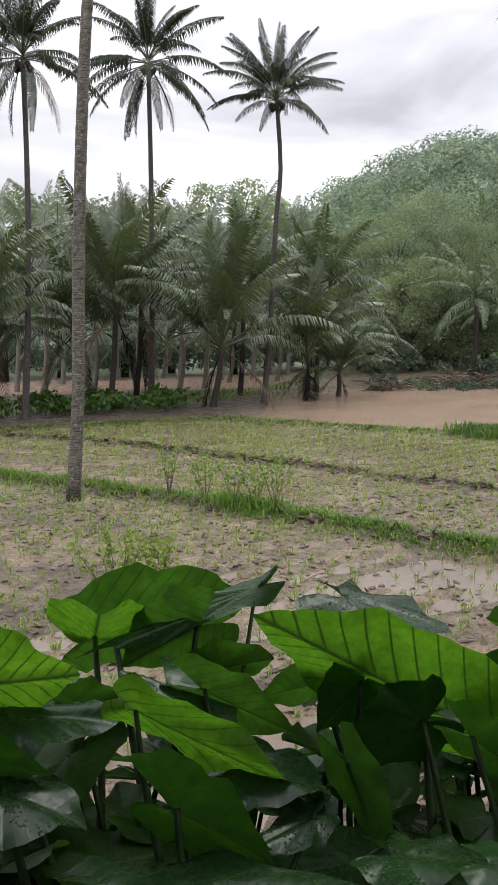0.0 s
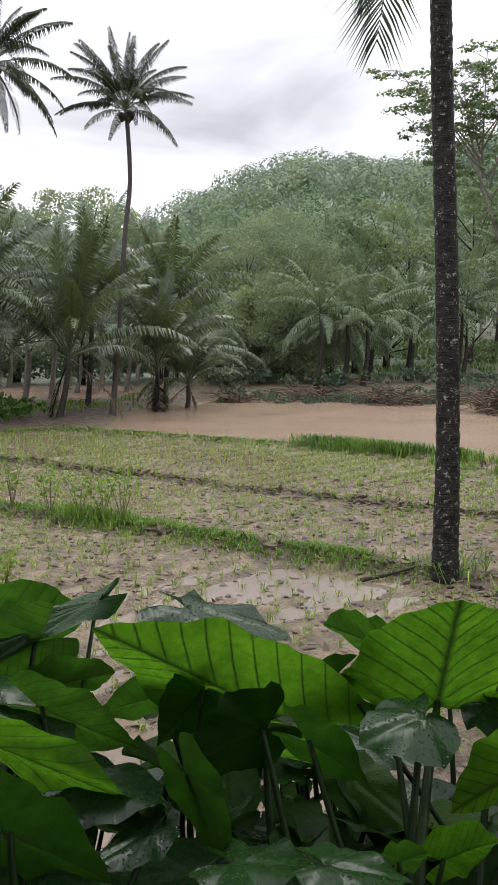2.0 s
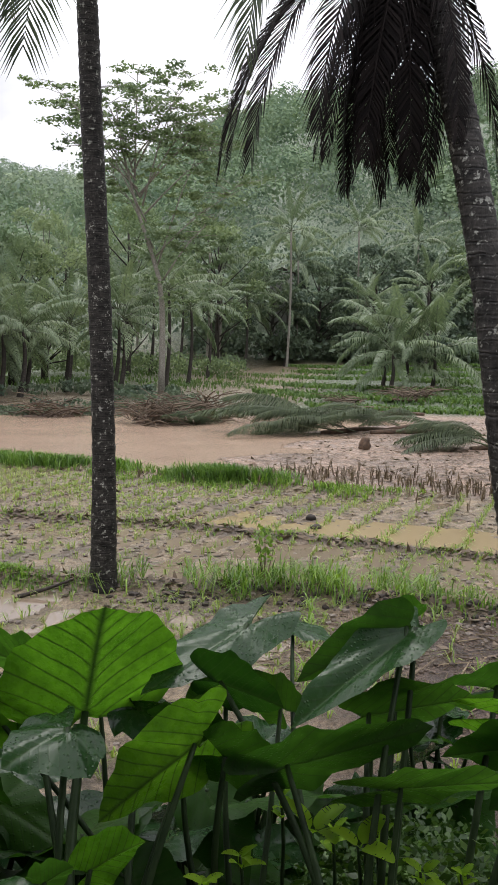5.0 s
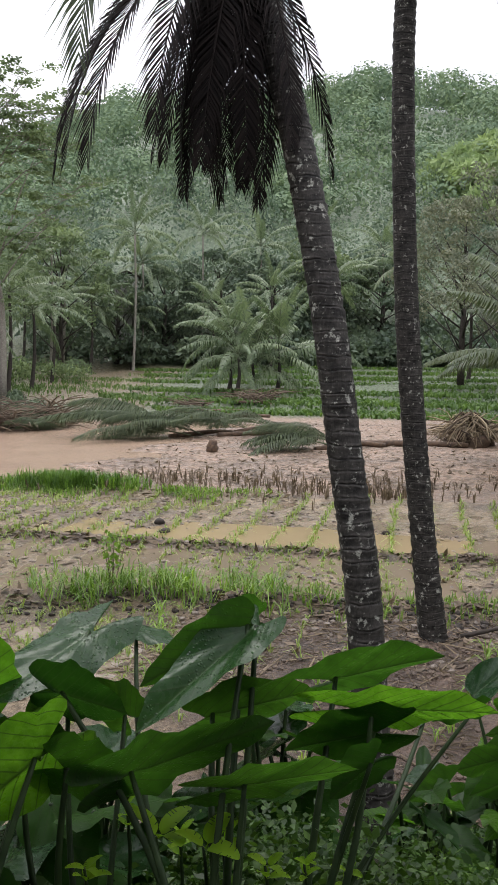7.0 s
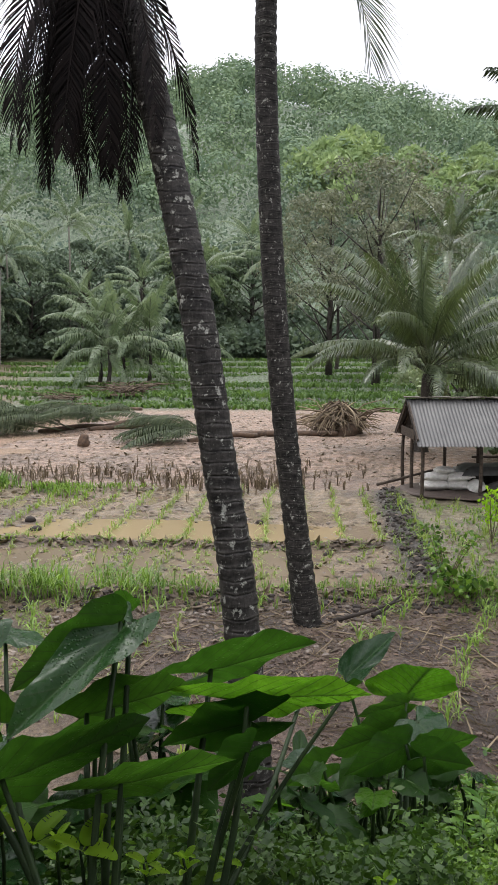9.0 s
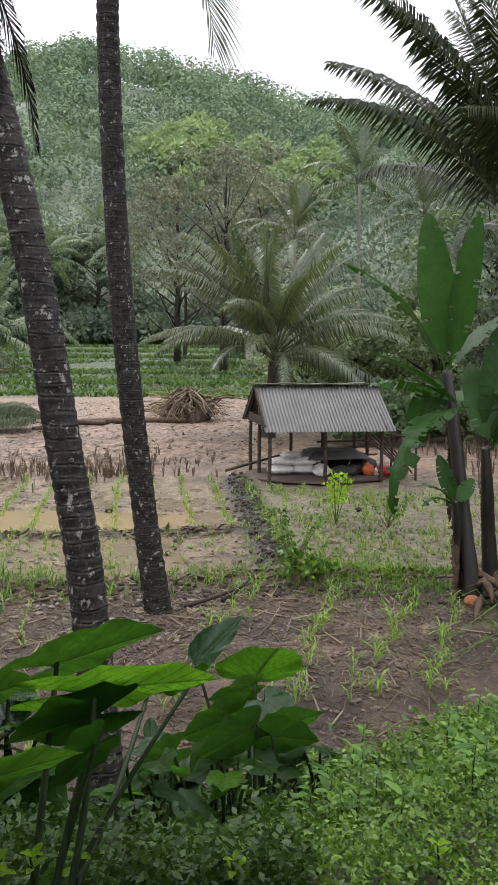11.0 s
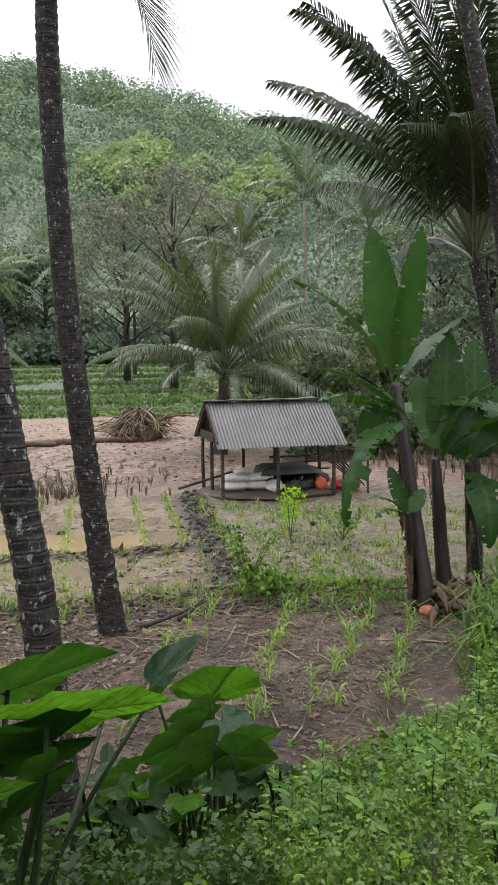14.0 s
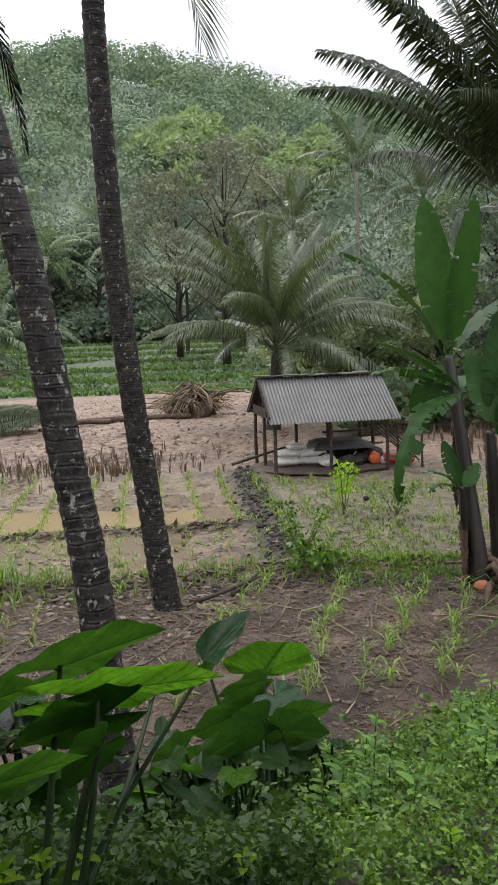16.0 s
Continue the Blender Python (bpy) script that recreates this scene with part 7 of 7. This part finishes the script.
# gravel and litter strewn over the mud flat
gn = np.random.default_rng(51)
az, r = gn.uniform(27, 62, 6000), 21.5 + 24 * gn.uniform(0, 1, 6000) ** 1.4
x, y = polar(az, r)
ok = off_line(x, y, FIELD_END)[1] > 0
cen = np.stack([x, y, soil_height(x, y) + 0.02], 1)[ok]
foliage("mud_litter", cen, 0.1, M_STALK, "brown leaf litter and chips strewn over mud", "litter", gn, 0.85, 1.6)

# rubble on the bund before the shed, and rotting trash along the plot's edge
def rubble(name, pts, lo, hi, mat, label):
    vs, fs = [], []
    shapes = [lump(1.0, (1.2, 1, 0.75), 0.4, 60 + i, 1) for i in range(5)]
    for i, (x, y) in enumerate(pts):
        v, f = shapes[i % 5]
        s = gn.uniform(lo, hi)
        c = Vector((x, y, float(soil_height(x, y)) + s * 0.3))
        a = gn.uniform(0, 6.28)
        o = len(vs)
        vs += [c + s * Vector((p.x * math.cos(a) - p.y * math.sin(a), p.x * math.sin(a) + p.y * math.cos(a), p.z)) for p in v]
        fs += [tuple(k + o for k in q) for q in f]
    return tagged(new(name, mesh(name, vs, fs, mat)), label, "rubble", kind="stuff")


M_PLOT = plain("plot_crumb", (0.035, 0.025, 0.019), (0.12, 0.085, 0.062), 0.75, 3.0)
rubble("bund_rubble", along(BUND_3, 420, 0.15, gn), 0.015, 0.055, M_CLOD, "dark earth clods and stones along the bund")
rubble("soil_clods", along([(4.6, 9.9), (6.2, 8.9), (7.5, 7.3), (9.2, 5.0), (10.0, 3.6)], 420, 0.22, gn), 0.015, 0.05, M_CLOD, "small dark clods along the edge of the plot")
rubble("plot_clods", np.stack([gn.uniform(4.8, 10.0, 1100), gn.uniform(2.5, 6.2, 1100)], 1), 0.007, 0.03, M_PLOT, "crumbs of dark wet soil on the plot")
p = np.stack([gn.uniform(-9, 13, 5200), gn.uniform(4.8, 24, 5200)], 1)
ok = (p[:, 1] > np.interp(p[:, 0], BANK_X, BANK_Y) + 0.2) & (off_line(p[:, 0], p[:, 1], FIELD_END)[1] < 0) & (np.abs(np.degrees(np.arctan2(p[:, 0], p[:, 1])) - 20) < 42) & (np.hypot(p[:, 0], p[:, 1]) < 21)
rubble("field_crumbs", p[ok], 0.012, 0.045, M_CRUMB, "crumbs and lumps of mud over the field")
p = np.stack([gn.uniform(-9, 14, 9000), gn.uniform(4.8, 25, 9000)], 1)
ok = (p[:, 1] > np.interp(p[:, 0], BANK_X, BANK_Y) + 0.2) & (off_line(p[:, 0], p[:, 1], FIELD_END)[1] < 0) & (vnoise(p[:, 0], p[:, 1], 1.5, 91) > -0.3)
cen = np.c_[p[ok], soil_height(p[ok, 0], p[ok, 1]) + 0.012]
foliage("field_litter", cen, 0.075, M_STALK, "brown rotting stalk litter on the mud", "litter", gn, 0.85, 2.2)
for line, n, wide in ((BUND_1, 2600, 0.22), (BUND_2, 2600, 0.2), (FIELD_END[1:9], 1500, 0.35)):
    p = along(line, n, wide, gn)
    foliage("bund_litter", np.c_[p, soil_height(p[:, 0], p[:, 1]) + 0.02], 0.07, M_STALK, "dry brown stalks raked along the bund", "litter", gn, 0.75, 3.5)
p = np.stack([gn.uniform(4.6, 10.1, 8000), gn.uniform(2.0, 7.5, 8000)], 1)
ok = (p[:, 1] > np.interp(p[:, 0], BANK_X, BANK_Y) - 0.05) & (off_line(p[:, 0], p[:, 1], BUND_1)[1] < 0) & (vnoise(p[:, 0], p[:, 1], 0.8, 92) > -0.5)
cen = np.c_[p[ok], soil_height(p[ok, 0], p[ok, 1]) + 0.012]
foliage("plot_litter", cen[::3], 0.014, M_STRAW, "pale chips of straw trodden into the plot", "litter", gn, 0.85, 2.6)
foliage("plot_litter", cen[1::3], 0.022, M_STALK, "brown rotting leaf scraps on the plot", "litter", gn, 0.85, 1.8)
foliage("plot_litter", cen[2::3], 0.026, M_HUSK, "dark rotting leaf scraps on the plot", "litter", gn, 0.85, 1.8)
# clods and the sapling
for i, (x, y, s) in enumerate([(10.97, 7.63, 0.07), (12.2, 10.0, 0.06), (9.2, 12.6, 0.1), (14.6, 6.2, 0.06), (9.6, 13.3, 0.09)]):
    v, f = lump(s, (1.2, 1, 0.8), 0.35, 40 + i, 2)
    thing("earth_clod", x, y, float(soil_height(x, y)) + s * 0.4, "dark wet clod of earth in the field", "clod", "clods", mesh("earth_clod", v, f, M_CLOD, True))


def shrub(x, y, h, n, leaf, mat, label, seed, spread=0.25, stems=5):
    gg = random.Random(seed)
    gn = np.random.default_rng(seed)
    z = float(soil_height(x, y))
    root = thing("shrub", x, y, z, label, "shrub", "shrubs on the bunds")
    pieces, tips = [], []
    for i in range(stems):
        a = i * 2.4 + gg.uniform(-0.5, 0.5)
        t = Vector((math.cos(a) * spread * gg.uniform(0.3, 1), math.sin(a) * spread * gg.uniform(0.3, 1), h * gg.uniform(0.65, 1)))
        pieces.append(tube([(0, 0, -0.02), t * 0.55 + Vector((0, 0, 0.04)), t], [0.009, 0.006, 0.002], 4, 0, 2, False))
        tips += [tuple(t * u) for u in (0.5, 0.65, 0.8, 0.9, 1.0)]
    part("stem", mesh("stem", *joined(pieces), M_STALK, True), root)
    cen = lumps(np.array(tips), np.full(len(tips), leaf * 2.0), max(2, n // len(tips)), gn, 0.8, 0.1)
    v, q = cards(cen, leaf, gn)
    part("foliage", polys("foliage", v, None, q, mat), root)


shrub(9.75, 5.0, 0.8, 240, 0.045, M_WEED, "leafy green shrub at the end of the bund", 1, 0.4, 7)
shrub(9.6, 4.75, 0.28, 160, 0.08, M_WEED, "low dark broad-leaved shrub", 2, 0.4, 7)
shrub(13.2, 6.0, 0.9, 200, 0.055, M_LIME, "yellow-green sapling before the shed", 3, 0.25, 6)
shrub(13.5, 5.2, 0.5, 160, 0.05, M_GRASS, "light green shrub in the yard", 4, 0.4, 6)
for i, (x, y, h) in enumerate([(-0.9, 15.4, 0.9), (-0.4, 15.1, 0.8), (0.3, 14.4, 0.9), (-1.6, 16.0, 0.95), (0.0, 14.8, 0.7), (6.0, 9.3, 0.9)]):
    shrub(x, y, h, 120, 0.05, M_GRASS, "thin yellow-green shrub on the bund", 10 + i, 0.3, 5)
shrub(-1.55, 9.3, 0.95, 520, 0.042, M_MAIZE, "thin yellow-leaved shrub in the near field", 30, 0.5, 9)
shrub(-1.15, 9.4, 0.85, 420, 0.042, M_MAIZE, "thin yellow-leaved shrub in the near field", 31, 0.45, 8)
# dark fallen branch at the palm's foot
for x0, y0, x1, y1 in [(7.9, 5.4, 8.6, 4.95), (8.3, 5.15, 8.75, 5.05), (3.2, 10.6, 3.9, 10.5)]:
    z = float(soil_height(x0, y0))
    tagged(new("fallen_branch", tube_mesh("fallen_branch", [(x0, y0, z + 0.03), ((x0 + x1) / 2, (y0 + y1) / 2, z + 0.1), (x1, y1, z + 0.2)], [0.03, 0.022, 0.01], M_CLOD, 6, 0.05, 3)), "dark bent branch lying on the soil", "branch", "fallen branches")
# far hut roofs among the trees
for x, y, z, w, rz, lab in [(54.6, 82.0, 11.2, 3.2, 55, "grey hut wall half hidden by trees"), (89.0, 80.2, 15.3, 4.2, 40, "grey hut roof on the wooded slope")]:
    h = thing("hut", x, y, float(soil_height(x, y)), lab, "hut", "far huts", rz=rz)
    b = z - float(soil_height(x, y))
    part("wall", mesh("wall", *box(w, 2.5, b + 1.2, pose(0, 0, (b + 1.2) / 2 - 0.3), 0.02), M_WALL_FAR), h)
    part("roof", mesh("roof", *joined([box(w + 0.6, 1.7, 0.06, pose(0, -0.75, b + 1.2, 22, 0, 0), 0.01), box(w + 0.6, 1.7, 0.06, pose(0, 0.75, b + 1.2, -22, 0, 0), 0.01)]), M_WOOD), h)

# ------------------------------------------------------------------ weeds on the bank
gn = np.random.default_rng(61)


def weed_bed(name, pts, low, high, leaf, per, mat, label, flat=0.45):
    """Leafy stems: leaves spread over each stem's height."""
    n = len(pts)
    base = soil_height(pts[:, 0], pts[:, 1])
    h = gn.uniform(low, high, n) * (0.3 + 0.8 * np.clip(0.5 + vnoise(pts[:, 0], pts[:, 1], 0.45, 81), 0, 1) + 0.7 * np.clip(vnoise(pts[:, 0], pts[:, 1], 0.17, 82), 0, 1))
    k = np.repeat(np.arange(n), per)
    u = gn.uniform(0.05, 1, len(k)) ** 0.7
    cen = np.c_[pts[k] + gn.normal(0, leaf * 1.1, (len(k), 2)), base[k] + u * h[k]]
    v, q = cards(cen, leaf, gn, flat, 1.7)
    return tagged(new(name, polys(name, v, None, q, mat)), label, "weeds", kind="stuff")


def bank_points(n, x0, x1, y0, y1, rule):
    p = np.stack([gn.uniform(x0, x1, n), gn.uniform(y0, y1, n)], 1)
    foot = np.interp(p[:, 0], BANK_X, BANK_Y)
    return p[rule(p[:, 0], p[:, 1], foot)]


def in_view(x, y, far):
    a, r = np.degrees(np.arctan2(x, y)), np.hypot(x, y)
    return (a > 30) & (a < 86) & (r < far) & (r > 2.6)


weed_bed("bank_weeds", bank_points(26000, 2.6, 12, -1.5, 3.4, lambda x, y, f: (y < f + 0.12 * np.sin(5 * x)) & in_view(x, y, 12) & (np.degrees(np.arctan2(x, y)) + 3 * np.sin(3 * x + 2 * y) > 57)), 0.03, 0.3, 0.018, 9, M_WEED, "bright green leafy weeds covering the bank")
weed_bed("bank_weeds", bank_points(5200, 4.2, 12, -1.0, 3.0, lambda x, y, f: (y < f - 0.15) & in_view(x, y, 12) & (np.degrees(np.arctan2(x, y)) + 6 * vnoise(x, y, 0.7, 83) > 61)), 0.12, 0.42, 0.028, 10, M_WEED, "taller leafy weeds on the bank")
# the shade on these weeds comes from their darkened leaf colour
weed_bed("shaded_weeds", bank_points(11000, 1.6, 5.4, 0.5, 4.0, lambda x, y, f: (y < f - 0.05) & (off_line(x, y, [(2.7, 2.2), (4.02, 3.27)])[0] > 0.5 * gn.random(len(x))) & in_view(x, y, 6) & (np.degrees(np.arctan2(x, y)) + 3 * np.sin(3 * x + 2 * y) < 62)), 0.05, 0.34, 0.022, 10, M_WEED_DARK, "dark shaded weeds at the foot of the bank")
weed_bed("shaded_weeds", bank_points(3000, -2.5, 2.6, 2.4, 4.3, lambda x, y, f: (y < f - 0.5)), 0.06, 0.26, 0.04, 7, M_WEED_DARK, "weeds toned dark for the shade under the elephant ear plants")
roots = bank_points(700, 8.0, 12.0, 0.2, 2.4, lambda x, y, f: (y < f + 0.1) & (y > f - 0.9))
stand("bank_grass", roots[::2], 0.7, 0.03, M_GRASS_DARK, "long arching grass blades on the bank", "grass", gn, 1.1, 3, 0.75)


def broad_weed(x, y, z, n, ln, mat, label, seed):
    """A small plant with a whorl of pointed leaves."""
    gg = random.Random(seed)
    root = thing("broadleaf_weed", x, y, z, label, "weed", "broadleaf weeds")
    part("stem", tube_mesh("stem", [(0, 0, -0.5), (0.01, 0.0, -0.1), (0, 0.01, 0.06)], [0.008, 0.007, 0.004], M_PETIOLE, 5, 0, 2), root)
    for i in range(n):
        a = i * 137.5 + gg.uniform(-15, 15)
        sc = ln * gg.uniform(0.7, 1.1)
        part("leaf", LEAVES[i % 3], root, "", pose(0, 0, 0.06 - 0.035 * (i // 3) , gg.uniform(-12, 12), -gg.uniform(20, 62), a) @ Matrix.Scale(sc, 4))
    return root


LEAVES = [banana_leaf("leaf", 1.0, 0.5, 30 + 12 * i, 0.0, 900 + i, M_LIME) for i in range(3)]
for i, (x, y, z, n, ln) in enumerate([(1.25, 2.06, 1.55, 6, 0.07), (1.47, 2.02, 1.58, 3, 0.13), (1.52, 1.86, 1.60, 3, 0.14), (1.64, 1.92, 1.55, 6, 0.07), (1.66, 1.75, 1.54, 6, 0.07), (1.10, 2.01, 1.54, 6, 0.065), (1.51, 2.24, 1.58, 8, 0.05), (1.80, 1.73, 1.5, 6, 0.06),
                                      (1.66, 2.16, 1.46, 7, 0.06), (1.95, 1.7, 1.43, 6, 0.06), (3.12, 0.94, 1.1, 7, 0.06), (2.28, 1.34, 1.36, 7, 0.06), (3.42, 0.56, 1.2, 7, 0.06)]):
    broad_weed(x, y, z, n, ln, M_LIME, "bright lime-green broad-leaved weed on the bank", 300 + i)

M_HERB = leafy("bank_herb_leaves", (0.05, 0.13, 0.02), (0.16, 0.3, 0.05), 0.4, 0.4, False)
HERB = [banana_leaf("leaf", 1.0, 0.4, 30 + 20 * i, 0.0, 940 + i, M_HERB) for i in range(3)]
herbs = bank_points(900, 3.4, 11.0, 0.0, 2.6, lambda x, y, f: (y < f - 0.1) & in_view(x, y, 11) & (np.degrees(np.arctan2(x, y)) > 58))[:110]
for i, (x, y) in enumerate(herbs):
    z = float(soil_height(x, y))
    root = thing("bank_herb", x, y, z, "small leafy green herb among the bank weeds", "weed", "herbs on the bank")
    h = gn.uniform(0.16, 0.38)
    part("stem", tube_mesh("stem", [(0, 0, -0.03), (0.01, 0.01, h * 0.6), (0.015, 0, h)], [0.005, 0.004, 0.002], M_PETIOLE, 4), root)
    for k in range(7):
        part("leaf", HERB[k % 3], root, "", pose(0.01, 0, h * (0.55 + 0.065 * k), gn.uniform(-15, 15), -gn.uniform(0, 50), k * 137.5 + gn.uniform(-20, 20)) @ Matrix.Scale(gn.uniform(0.06, 0.12), 4))

# ------------------------------------------------------------------ unseen wall and roof added behind and over the viewer to shade the foreground
shade_wall = new("unseen_wall", mesh("unseen_wall", *box(11.0, 0.2, 4.0, pose(-3.0, -1.9, 3.2), 0.01), M_WALL_FAR))
tagged(shade_wall, "plain unseen wall added to block light behind the viewer", "wall", kind="structure")
shade_roof = new("unseen_roof", mesh("unseen_roof", *box(10.3, 6.0, 0.12, pose(-3.65, 0.0, 5.12, -2, 0, 0), 0.01), M_WOOD))
tagged(shade_roof, "unseen dark roof added to shade the bank", "roof", kind="structure")
